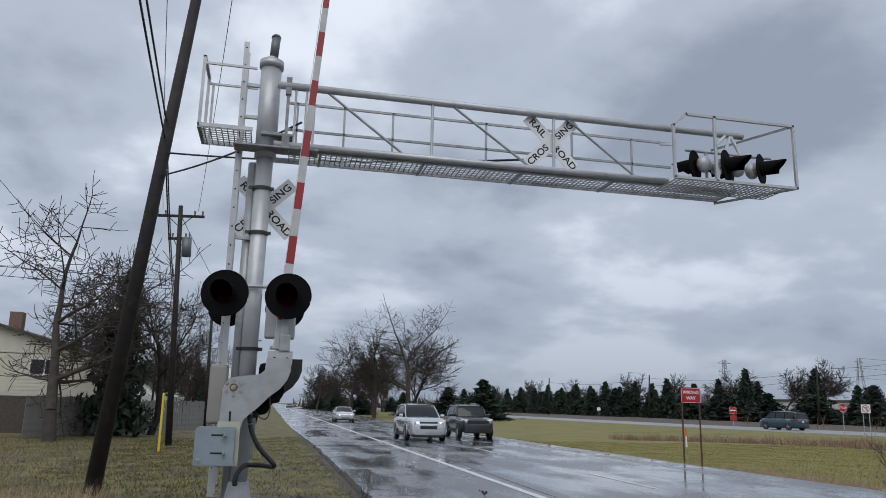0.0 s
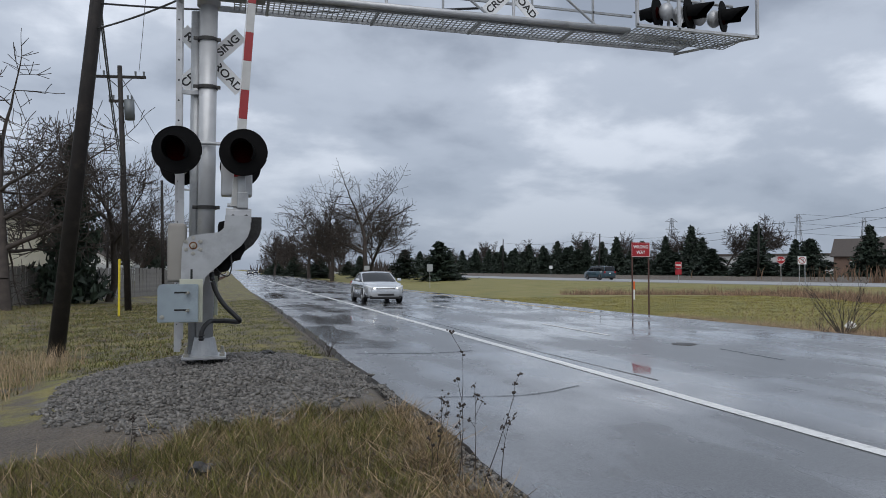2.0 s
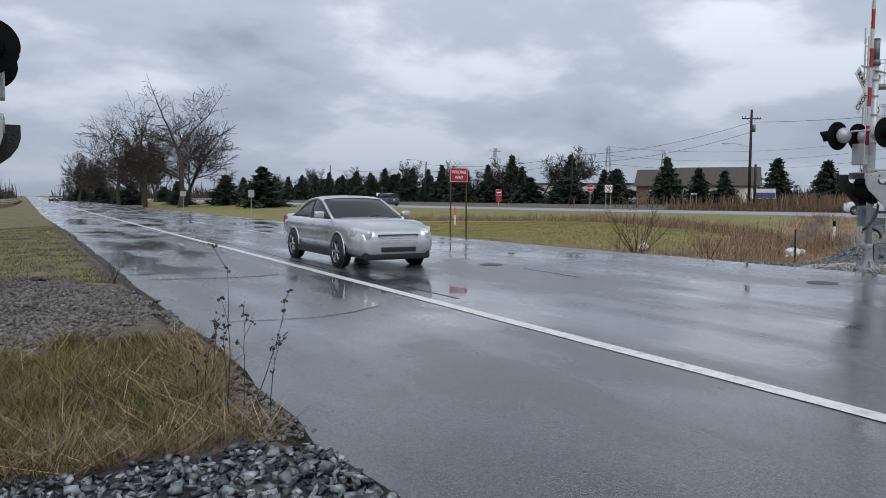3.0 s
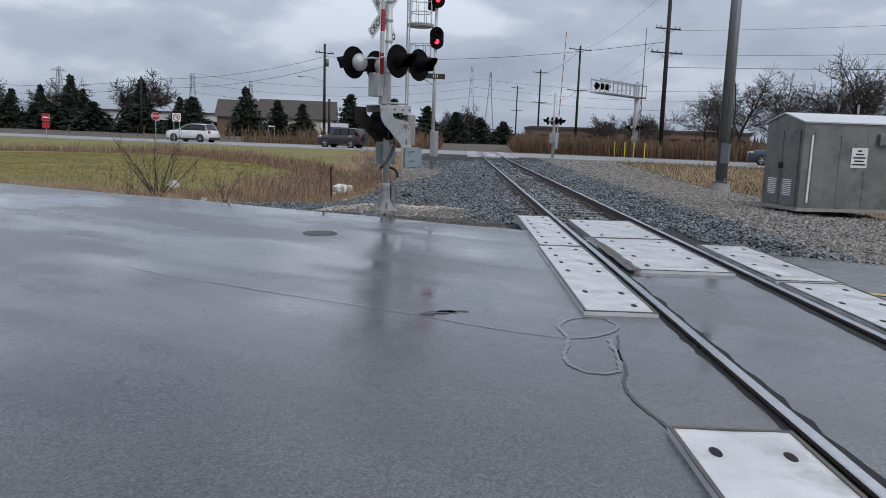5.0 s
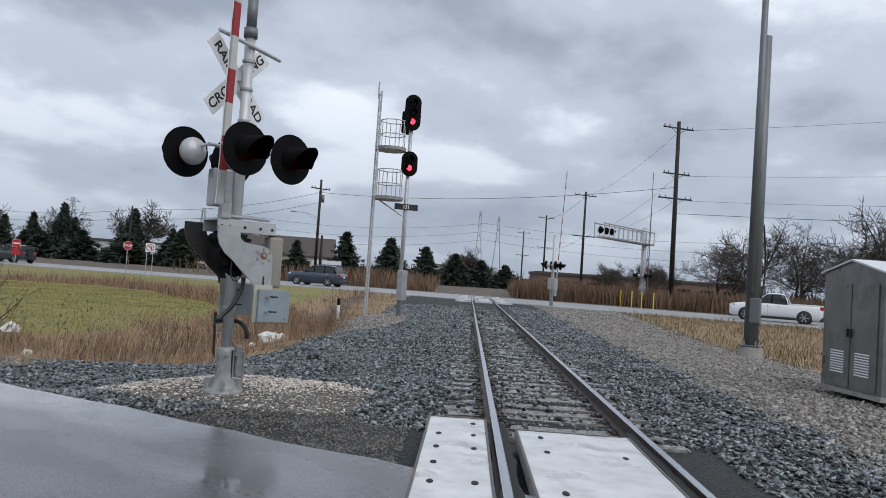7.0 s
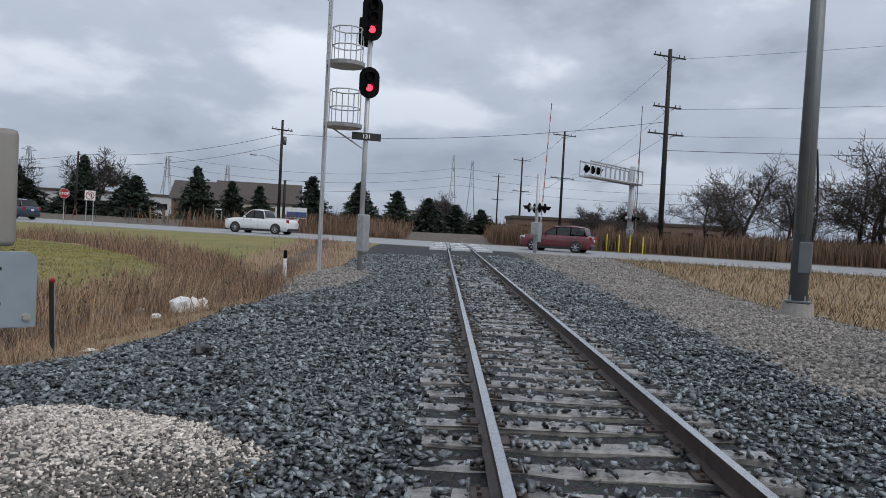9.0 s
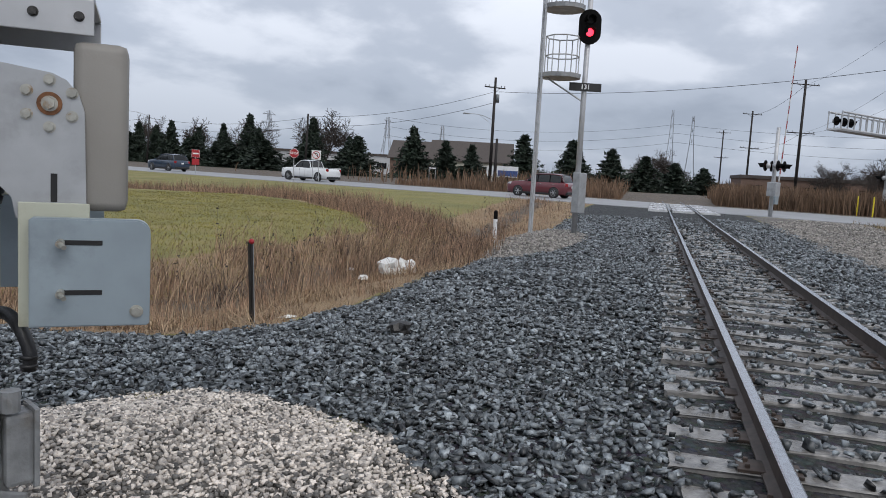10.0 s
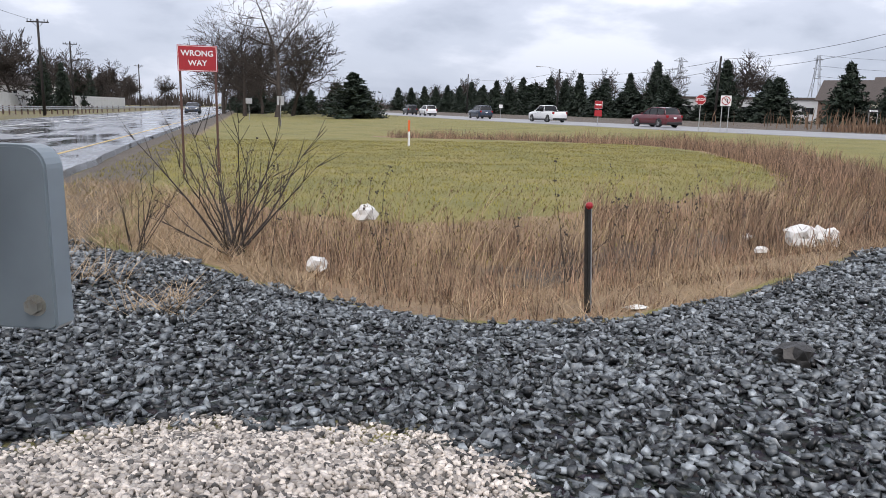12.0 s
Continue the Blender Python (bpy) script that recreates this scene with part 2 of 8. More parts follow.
M = {
    "asphalt": road_material(),
    # pale base colour stands in for the sky's sheen on the wet far road
    "far_asphalt": mat("far_asphalt_sky_sheen", (0.30, 0.305, 0.315), rough=0.5, var=0.2, scale=0.4, spec=0.5),
    "grey_stone": mat("grey_gravel_chips", (0.155, 0.145, 0.132), rough=0.6, var=0.3, scale=25, island=0.55),
    "ground": ground_material(),
    "white_line": mat("road_paint_white", (0.78, 0.78, 0.76), rough=0.35, var=0.18, scale=14, wear=(0.42, 0.42, 0.41), wscale=6),
    "yellow_line": mat("road_paint_yellow", (0.62, 0.40, 0.05), rough=0.35, var=0.2, scale=14, wear=(0.2, 0.16, 0.1), wscale=5),
    "panel": mat("wet_crossing_panel", (0.66, 0.665, 0.67), rough=0.20, var=0.22, scale=3, wear=(0.34, 0.335, 0.33), wscale=2.2, rvar=0.12, bump=0.1, bscale=60),
    "panel_edge": mat("panel_edge_steel", (0.10, 0.095, 0.09), rough=0.5, wear=(0.16, 0.08, 0.04), wscale=6),
    "dark_hole": mat("dark_recess", (0.015, 0.015, 0.016), rough=0.8),
    "rail_top": mat("polished_rail_head", (0.55, 0.56, 0.58), rough=0.22, metal=0.9, var=0.15, scale=20),
    "rail_side": mat("rusty_rail_web", (0.085, 0.062, 0.050), rough=0.55, metal=0.2, var=0.4, scale=12, wear=(0.03, 0.028, 0.027), wscale=4),
    "tie": mat("weathered_wooden_tie", (0.30, 0.29, 0.275), rough=0.22, var=0.5, scale=9, bump=0.5, bscale=25, wear=(0.08, 0.07, 0.06), wscale=2.5),
    "galv": mat("galvanised_steel", (0.42, 0.435, 0.45), rough=0.42, metal=0.3, var=0.22, scale=5, wear=(0.25, 0.255, 0.26), wscale=2.2),
    "alu": mat("silver_paint_metal", (0.52, 0.53, 0.545), rough=0.36, metal=0.25, var=0.18, scale=4, wear=(0.35, 0.352, 0.35), wscale=2.0),
    "bluegrey": mat("blue_grey_coated_steel", (0.28, 0.335, 0.37), rough=0.34, metal=0.1, var=0.14, scale=5, wear=(0.19, 0.225, 0.25), wscale=3.0),
    "cream": mat("cream_plate", (0.46, 0.47, 0.38), rough=0.5, var=0.12, scale=4, wear=(0.35, 0.34, 0.26), wscale=4),
    "beige": mat("grey_beige_housing", (0.28, 0.265, 0.24), rough=0.5, var=0.12, scale=2.5, wear=(0.22, 0.205, 0.185), wscale=3, bump=0.05, bscale=120),
    "black": mat("black_signal_paint", (0.006, 0.006, 0.0065), rough=0.8, var=0.2, spec=0.12),
    "hose": mat("black_rubber_hose", (0.014, 0.014, 0.015), rough=0.4, bump=0.15, bscale=90),
    "rust": mat("rusted_steel", (0.22, 0.095, 0.04), rough=0.8, var=0.5, scale=30, bump=0.3),
    "bolt": mat("zinc_bolt", (0.46, 0.45, 0.40), rough=0.35, metal=0.6, var=0.3, scale=30, wear=(0.28, 0.17, 0.08), wscale=18),
    "white": mat("white_sign_sheet", (0.74, 0.75, 0.76), rough=0.4, var=0.06, scale=3),
    "ink": mat("black_lettering", (0.02, 0.02, 0.021), rough=0.5),
    "red": mat("red_reflective", (0.38, 0.018, 0.026), rough=0.35, var=0.15, scale=6),
    "redlens": mat("dark_red_lens", (0.022, 0.002, 0.002), rough=0.9, var=0.2, spec=0.0),
    "redlit": mat("lit_red_lens", (0.6, 0.02, 0.03), rough=0.3, emit=(1.0, 0.03, 0.06), estr=4.0),
    "bulb": mat("glowing_headlamp", (0.9, 0.88, 0.8), rough=0.2, emit=(1.0, 0.93, 0.78), estr=3.0),
    "lamp_glass": mat("clear_lamp_glass", (0.75, 0.76, 0.77), rough=0.1, metal=0.3, var=0.3, scale=20, coat=0.6),
    "amber": mat("amber_lens", (0.5, 0.16, 0.03), rough=0.2),
    "taillight": mat("red_tail_lens", (0.35, 0.015, 0.02), rough=0.15, coat=0.5),
    "pole_wood": mat("creosoted_pole_wood", (0.018, 0.014, 0.013), rough=0.75, var=0.4, scale=5, wear=(0.036, 0.027, 0.023), wscale=3, bump=0.4, bscale=30),
    "post_wood": mat("brown_post", (0.10, 0.05, 0.04), rough=0.7, var=0.3, scale=8, bump=0.2),
    "wire": mat("dark_cable", (0.03, 0.03, 0.033), rough=0.6),
    "bark": mat("bare_tree_bark", (0.062, 0.049, 0.042), rough=0.85, var=0.4, scale=4, bump=0.4, bscale=20),
    "needles": mat("dark_conifer_needles", (0.020, 0.036, 0.021), rough=0.7, var=0.45, scale=1.2, island=0.35),
    "siding": mat("cream_house_siding", (0.60, 0.58, 0.48), rough=0.6, var=0.1, scale=2),
    "shingle": mat("brown_roof_shingles", (0.085, 0.07, 0.062), rough=0.8, var=0.3, scale=6, bump=0.4, bscale=14),
    "brick": mat("brown_brick", (0.20, 0.13, 0.10), rough=0.8, var=0.3, scale=8),
    "fence": mat("grey_weathered_boards", (0.27, 0.255, 0.24), rough=0.75, var=0.35, scale=4, wear=(0.15, 0.135, 0.12), wscale=1.5),
    "whitewall": mat("white_wall_panel", (0.70, 0.70, 0.68), rough=0.6, var=0.1, scale=1.5),
    "glass_dark": mat("dark_window_glass", (0.008, 0.009, 0.010), rough=0.05, var=0.1),
    "tyre": mat("wet_tyre_rubber", (0.016, 0.016, 0.017), rough=0.5, bump=0.2),
    "rim": mat("alloy_rim", (0.50, 0.51, 0.52), rough=0.25, metal=0.8, var=0.15),
    "plastic": mat("black_trim_plastic", (0.02, 0.02, 0.021), rough=0.45),
    "chrome": mat("chrome_trim", (0.7, 0.7, 0.71), rough=0.12, metal=1.0, var=0.05),
    "paint_silver": mat("silver_car_paint", (0.58, 0.60, 0.62), rough=0.24, metal=0.6, var=0.04, coat=1.0),
    "paint_white": mat("white_car_paint", (0.72, 0.73, 0.74), rough=0.3, var=0.04, coat=0.8),
    "paint_black": mat("black_car_paint", (0.022, 0.024, 0.028), rough=0.3, var=0.1, coat=0.8),
    "paint_navy": mat("dark_blue_car_paint", (0.018, 0.035, 0.065), rough=0.3, var=0.1, coat=0.8),
    "paint_red": mat("dark_red_car_paint", (0.12, 0.014, 0.022), rough=0.3, var=0.1, coat=0.8),
    "paint_teal": mat("dark_teal_van_paint", (0.02, 0.055, 0.075), rough=0.3, var=0.1, coat=0.8),
    "ballast_stone": mat("dark_trap_rock", (0.225, 0.25, 0.265), rough=0.30, scale=16, island=1.0, col2=(0.012, 0.015, 0.017)),
    "tan_stone": mat("tan_gravel_chips", (0.28, 0.26, 0.235), rough=0.65, var=0.3, scale=25, island=0.55),
    "arm_white": mat("grimy_white_sheeting", (0.52, 0.52, 0.51), rough=0.45, var=0.15, scale=5),
    "arm_red": mat("faded_red_sheeting", (0.30, 0.018, 0.022), rough=0.4, var=0.15, scale=6),
    "verge_blade": mat("dull_verge_blades", (0.125, 0.122, 0.028), rough=0.75, var=0.4, scale=1.5, island=0.5),
    "verge_tuft": mat("green_verge_tufts", (0.16, 0.15, 0.036), rough=0.75, var=0.45, scale=1.5, island=0.6),
    "verge_straw": mat("brown_verge_straw", (0.24, 0.17, 0.09), rough=0.8, var=0.45, scale=2.0, island=0.8),
    "cast": mat("weathered_cast_iron", (0.30, 0.31, 0.315), rough=0.5, metal=0.2, var=0.35, scale=9, wear=(0.16, 0.14, 0.12), wscale=5, bump=0.3, bscale=40),
    "seed": mat("brown_seed_heads", (0.17, 0.11, 0.06), rough=0.85, var=0.3, scale=6, island=0.4),
    "pale_stone": mat("pale_limestone_chips", (0.66, 0.595, 0.53), rough=0.7, var=0.3, scale=25, island=0.5),
    "dry_stalk": mat("dry_brown_stalks", (0.30, 0.195, 0.13), rough=0.8, var=0.5, scale=1.0, island=0.85),
    "straw": mat("straw_grass_blades", (0.44, 0.325, 0.205), rough=0.8, var=0.35, scale=2.0, island=0.4),
    "green_blade": mat("green_grass_blades", (0.29, 0.25, 0.055), rough=0.7, var=0.45, scale=.8, island=0.6),
    "reed": mat("tan_reeds", (0.20, 0.125, 0.078), rough=0.85, var=0.4, scale=0.5, island=0.4),
    "foam": mat("white_litter", (0.72, 0.72, 0.70), rough=0.6, var=0.15, scale=6),
    "concrete": mat("concrete", (0.33, 0.315, 0.29), rough=0.75, var=0.25, scale=5, bump=0.2),
    "hut": mat("mill_finish_aluminium", (0.26, 0.265, 0.255), rough=0.36, metal=0.65, var=0.22, scale=1.6, wear=(0.14, 0.145, 0.138), wscale=1.3, rvar=.12, rscale=1.5),
    "hut_roof": mat("bright_aluminium_roof", (0.66, 0.68, 0.70), rough=0.3, metal=0.5, var=0.1, scale=2),
    "grey_pole": mat("grey_painted_steel", (0.15, 0.165, 0.175), rough=0.45, metal=0.2, var=0.15, scale=2),
    "pylon": mat("distant_steel_lattice", (0.36, 0.39, 0.43), rough=0.6),
    "yellow": mat("yellow_marker_plastic", (0.70, 0.55, 0.03), rough=0.5, var=0.1),
    "orange": mat("orange_marker_plastic", (0.75, 0.14, 0.03), rough=0.5, var=0.1),
    "sealant": mat("crack_sealant", (0.025, 0.025, 0.026), rough=0.25, var=0.2),
    "crack_pale": mat("worn_pale_filler", (0.16, 0.16, 0.158), rough=0.3, var=0.4, scale=30, bump=0.25, bscale=60, coat=1.0),
    "iron": mat("cast_iron", (0.05, 0.048, 0.046), rough=0.45, metal=0.4, var=0.3, scale=20, bump=0.3),
    "far_wall": mat("distant_pale_building", (0.48, 0.49, 0.50), rough=0.7, var=0.1, scale=0.2),
    "sign_blue": mat("blue_sign_sheet", (0.05, 0.10, 0.28), rough=0.4),
}


# ---- mesh helpers ----
def link_mesh(name, bm, material, parent=None, label="", smooth=False):
    me = bpy.data.meshes.new(name)
    bm.to_mesh(me); bm.free()
    ob = new(name, me)
    for mm in (material if isinstance(material, (list, tuple)) else [material]):
        me.materials.append(mm)
    if smooth:
        for p in me.polygons:
            p.use_smooth = True
    if parent:
        ob.parent = parent
    if label:
        ob["label"] = label
    return ob


def part(name, bm, material, parent, label="", smooth=False):
    return link_mesh(name, bm, material, parent, label, smooth)


def thing(name, m, label, category, group="", kind=""):
    e = new(name)
    e.empty_display_size = 0.2
    e.matrix_basis = m
    return tagged(e, label, category, group, kind)


def raw(name, verts, faces, material, parent=None, label="", smooth=False):
    me = bpy.data.meshes.new(name)
    me.from_pydata([tuple(v) for v in verts], [], faces)
    me.update()
    ob = new(name, me)
    for mm in (material if isinstance(material, (list, tuple)) else [material]):
        me.materials.append(mm)
    if smooth:
        for p in me.polygons:
            p.use_smooth = True
    if parent:
        ob.parent = parent
    if label:
        ob["label"] = label
    return ob


def add_box(bm, c, s, rot=None, bev=0.0):
    """Box of size s at centre c; bev rounds all edges."""
    r = bmesh.ops.create_cube(bm, size=1.0)
    vs = r["verts"]
    bmesh.ops.scale(bm, vec=s, verts=vs)
    if bev:
        es = list({e for v in vs for e in v.link_edges})
        rb = bmesh.ops.bevel(bm, geom=es, offset=min(bev, 0.45 * min(s)), segments=2, affect="EDGES", profile=0.6)
        vs = list({v for f in rb["faces"] for v in f.verts} | {v for v in vs if v.is_valid})
    if rot is not None:
        bmesh.ops.rotate(bm, cent=(0, 0, 0), matrix=rot, verts=vs)
    bmesh.ops.translate(bm, vec=c, verts=vs)
    return vs


def add_tube(bm, a, b, r1, r2=None, seg=12, caps=True):
    """Tapered cylinder from a to b."""
    a, b = Vector(a), Vector(b)
    r2 = r1 if r2 is None else r2
    d = b - a
    r = bmesh.ops.create_cone(bm, cap_ends=caps, segments=seg, radius1=r1, radius2=r2, depth=d.length)
    q = Vector((0, 0, 1)).rotation_difference(d.normalized()) if d.length > 1e-9 else Vector((0, 0, 1)).rotation_difference(Vector((0, 0, 1)))
    bmesh.ops.rotate(bm, cent=(0, 0, 0), matrix=q.to_matrix(), verts=r["verts"])
    bmesh.ops.translate(bm, vec=(a + b) / 2, verts=r["verts"])
    return r["verts"]


def add_path(bm, pts, r, seg=10):
    """Round hose or rod through the points, one continuous skin."""
    pts = [Vector(p) for p in pts]
    rings = []
    up = Vector((0.123, 0.07, 0.99))
    for i, p in enumerate(pts):
        d = (pts[min(i + 1, len(pts) - 1)] - pts[max(i - 1, 0)]).normalized()
        u = d.cross(up)
        if u.length < 0.1:
            u = d.cross(Vector((1, 0, 0)))
        u.normalize()
        v = d.cross(u)
        rr = r[i] if isinstance(r, (list, tuple)) else r
        rings.append([bm.verts.new(p + rr * (math.cos(k * 2 * math.pi / seg) * u + math.sin(k * 2 * math.pi / seg) * v)) for k in range(seg)])
    for a, b in zip(rings, rings[1:]):
        for k in range(seg):
            bm.faces.new((a[k], a[(k + 1) % seg], b[(k + 1) % seg], b[k]))
    bm.faces.new(rings[0][::-1]); bm.faces.new(rings[-1])


def smooth_pts(pts, n=6):
    """Catmull-Rom points through pts."""
    P = [Vector(p) for p in pts]
    P = [2 * P[0] - P[1], *P, 2 * P[-1] - P[-2]]
    out = []
    for i in range(1, len(P) - 2):
        for k in range(n):
            t = k / n
            out.append(0.5 * (2 * P[i] + (P[i + 1] - P[i - 1]) * t + (2 * P[i - 1] - 5 * P[i] + 4 * P[i + 1] - P[i + 2]) * t * t + (3 * P[i] - P[i - 1] - 3 * P[i + 1] + P[i + 2]) * t ** 3))
    out.append(P[-2])
    return out


def add_prism(bm, outline, depth, plane="xz", off=0.0):
    """Plate: outline (u, v) extruded by depth; plane xz extrudes along y, xy along z, yz along x."""
    def to(u, v, w):
        return {"xz": (u, w, v), "xy": (u, v, w), "yz": (w, u, v)}[plane]
    a = [bm.verts.new(to(u, v, off)) for u, v in outline]
    b = [bm.verts.new(to(u, v, off + depth)) for u, v in outline]
    bm.faces.new(a); bm.faces.new(b[::-1])
    n = len(a)
    for i in range(n):
        bm.faces.new((a[i], b[i], b[(i + 1) % n], a[(i + 1) % n]))
    bmesh.ops.recalc_face_normals(bm, faces=bm.faces[:])


def text_mesh(name, body, size, parent, m, material, align="CENTER", depth=0.002, sx=1.0):
    """Lettering with the built-in font, turned into a mesh part."""
    cu = bpy.data.curves.new(name, "FONT")
    cu.body, cu.size, cu.align_x, cu.align_y, cu.extrude = body, size, align, "CENTER", depth
    cu.offset = 0.022 * size
    tmp = bpy.data.objects.new(name, cu)
    scene.collection.objects.link(tmp)
    me = bpy.data.meshes.new_from_object(tmp.evaluated_get(bpy.context.evaluated_depsgraph_get()))
    bpy.data.objects.remove(tmp)
    me.name = name
    me.materials.clear(); me.materials.append(material)
    ob = new(name, me)
    ob.parent = parent
    ob.matrix_basis = m @ Matrix.Diagonal((sx, 1, 1, 1))
    return ob


def B():
    return bmesh.new()


rng = np.random.default_rng(7)
RZ = radians(28.9)
TD, TN, TC = (math.cos(RZ), math.sin(RZ)), (-math.sin(RZ), math.cos(RZ)), (15.69, 3.23)


def trk(s, n, z=0.0):
    """A place by its way along the track, its offset to the track's left and its height."""
    return (TC[0] + s * TD[0] + n * TN[0], TC[1] + s * TD[1] + n * TN[1], z)


def sstep(a, b, v):
    t = np.clip((v - a) / (b - a), 0, 1)
    return t * t * (3 - 2 * t)


FAR_Y = (-400, 5, 25, 45, 65, 95, 150, 400, 1500)
FAR_NEAR = (64, 60.5, 60, 57.0, 51.5, 46.5, 43.5, 38, 34)
FAR_FAR = (78, 75.5, 74.5, 71, 65.5, 59.5, 55.5, 50, 46)


def road_edge(y):
    """The near road's ragged edge on the median's side."""
    return np.interp(y, (-400, -3, 0, 6, 9, 13, 18, 24, 38, 70), (17.5, 17.4, 17.0, 17.02, 16.85, 16.6, 16.25, 15.98, 15.6, 15.6))


def far_near(y):
    return np.interp(y, FAR_Y, FAR_NEAR)


def far_far(y):
    return np.interp(y, FAR_Y, FAR_FAR)


def gz(x, y):
    """Height of the ground."""
    x, y = np.asarray(x, float), np.asarray(y, float)
    s = (x - TC[0]) * TD[0] + (y - TC[1]) * TD[1]
    n = (x - TC[0]) * TN[0] + (y - TC[1]) * TN[1]
    # verge with the gravel pad round the mast
    left = -0.22 * sstep(3.6, -2.5, x) + 0.30 * np.exp(-(((x - 1.6) / 2.1) ** 2 + ((y - 10.8) / 3.2) ** 2) ** 1.5) - 0.02
    med = -0.10 - 0.26 * sstep(16.2, 18.5, x)
    # ditch along the ballast shoulder and the flat lawn behind it
    edge = n - 5.2 - 5.8 * np.exp(-((x - 17.3) / 3.1) ** 2)
    ditch = np.exp(-((edge - 2.8) / 2.0) ** 2) * sstep(17.5, 22, x) * sstep(62, 50, x)
    med = med - 0.50 * ditch - 0.12 * sstep(30, 45, x)
    bank = sstep(6.2, 2.6, n) * sstep(-8.5, -3.0, n)
    top = -0.17 + 0.0 * x
    med = med * (1 - bank) + top * bank
    pad = np.exp(-(((s - 24.5) / 4.0) ** 2 + ((n - 4.0) / 1.8) ** 2) ** 2)
    med = med + (-0.16 - med) * pad
    pad2 = np.exp(-(((x - 18.6) / 2.0) ** 2 + ((y - 9.6) / 1.7) ** 2) ** 2)
    med = med + (-0.08 - med) * pad2
    far = 0.0 + 0 * x
    med = med - 0.30 * np.exp(-(run_off(x, y) / 1.8) ** 2)
    med = med + (far - med) * sstep(-20, -3, x - far_near(y))
    z = np.where(x < 4.0, left, np.where(x < 16.2, -0.14, med))
    z = np.where(x > far_near(y) - 0.5, 0.0, z)
    z = np.where(x > far_far(y) + 0.3, 0.05 + 0.4 * sstep(3, 16, x - far_far(y)), z)
    return z


RUN = ((29, 18.5), (35, 23.5), (39.3, 30), (43.3, 40), (43, 47), (38, 51.5), (29, 53.5))


def run_off(x, y):
    """Distance from the weedy run that bends round the end of the lawn."""
    x, y = np.asarray(x, float), np.asarray(y, float)
    d = np.full(x.shape, 99.0)
    for (ax, ay), (bx, by) in zip(RUN, RUN[1:]):
        ll = (bx - ax) ** 2 + (by - ay) ** 2
        k = np.clip(((x - ax) * (bx - ax) + (y - ay) * (by - ay)) / ll, 0, 1)
        d = np.minimum(d, np.hypot(x - ax - k * (bx - ax), y - ay - k * (by - ay)))
    return d


def gzf(x, y):
    return float(gz(x, y))


# ---- ground ----
def build_ground():
    def axis(lo, hi, fine):
        """Grid lines: fine near the path, wide apart far away."""
        out, v = [], fine[0]
        while v < fine[1]:
            out.append(v); v += fine[2]
        st = fine[2]
        while v < hi:
            out.append(v); st = min(st * 1.25, 1.0 if v < 90 else 160); v += st
        out.append(hi)
        v, st = fine[0], fine[2]
        pre = []
        while v > lo:
            st = min(st * 1.25, 160); v -= st; pre.append(max(v, lo))
        return np.array(sorted(set(pre)) + out)
    xs, ys = axis(-1500, 3000, (-3.0, 44.0, 0.25)), axis(-1500, 3500, (-3.0, 36.0, 0.25))
    X, Y = np.meshgrid(xs, ys)
    Z = gz(X, Y)
    rough = np.vectorize(lambda a, b: noise.noise((a * 0.9, b * 0.9, 0.3)) * 0.05 + noise.noise((a * 3.1, b * 3.1, 4.0)) * 0.022)
    near = (X > -8) & (X < 50) & (Y > -8) & (Y < 45)
    Z = Z + np.where(near & ((X < 3.9) | (X > 16.6)), rough(X, Y), 0)
    nx, ny = len(xs), len(ys)
    verts = np.stack([X.ravel(), Y.ravel(), Z.ravel()], 1)
    i = np.arange(ny - 1)[:, None] * nx + np.arange(nx - 1)[None]
    i = i.ravel()
    faces = np.stack([i, i + 1, i + nx + 1, i + nx], 1)
    me = bpy.data.meshes.new("ground")
    me.from_pydata(verts.tolist(), [], faces.tolist())
    x, y = verts[:, 0], verts[:, 1]
    s = (x - TC[0]) * TD[0] + (y - TC[1]) * TD[1]
    n = (x - TC[0]) * TN[0] + (y - TC[1]) * TN[1]

    def put(name, v):
        a = me.attributes.new(name, "FLOAT", "POINT")
        a.data.foreach_set("value", np.clip(v, 0, 1).astype(np.float32))
    med = (x > 16.0) & (x < far_near(y))
    shoulder = 5.3 + 6.0 * np.exp(-((x - 17.2) / 3.2) ** 2)
    bal = sstep(shoulder + 0.35, shoulder - 0.35, n) * sstep(-3.9, -2.9, n) * med
    pad = np.exp(-(((s - 23.5) / 4.5) ** 2 + ((n - 4.5) / 1.3) ** 2) ** 2)
    pad2 = np.exp(-(((x - 19.15) / 1.65) ** 2 + ((y - 9.9) / 2.15) ** 2) ** 2)
    bal_l = (x < 4.2) * sstep(5.0, 4.2, y + 0.25 * (x - 1.5)) * (n > -6)
    put("ballast", np.where(x < 4.2, bal_l, np.maximum(bal * (1 - pad) * (1 - pad2), 0)))
    right = sstep(-3.0, -3.8, n) * sstep(-9.5 - 3.5 * (x < 27), -8.3 - 3.5 * (x < 27), n) * med * sstep(62, 58, x)
    mast_pad = np.exp(-(((x - 1.8) / 2.3) ** 2 + ((y - 10.2) / 3.1) ** 2) ** 2) * (x < 4.1) * 0.9
    put("pale", np.maximum.reduce([pad, pad2, right, mast_pad]))
    edge = n - shoulder
    dry = sstep(-0.2, 0.4, edge) * sstep(5.8, 4.4, edge) * sstep(17.4, 18.6, x) * med
    dry = np.maximum(dry, sstep(2.6, 1.7, run_off(x, y)) * med)
    dry = np.maximum(dry, 0.62 * sstep(17.8, 16.9, x) * (x > 16) * (n > 3))
    dry = np.maximum(dry, (x > far_far(y)) * 0.75)
    dry = np.maximum(dry, 0.78 * sstep(-8.0, -9.0, n) * med)
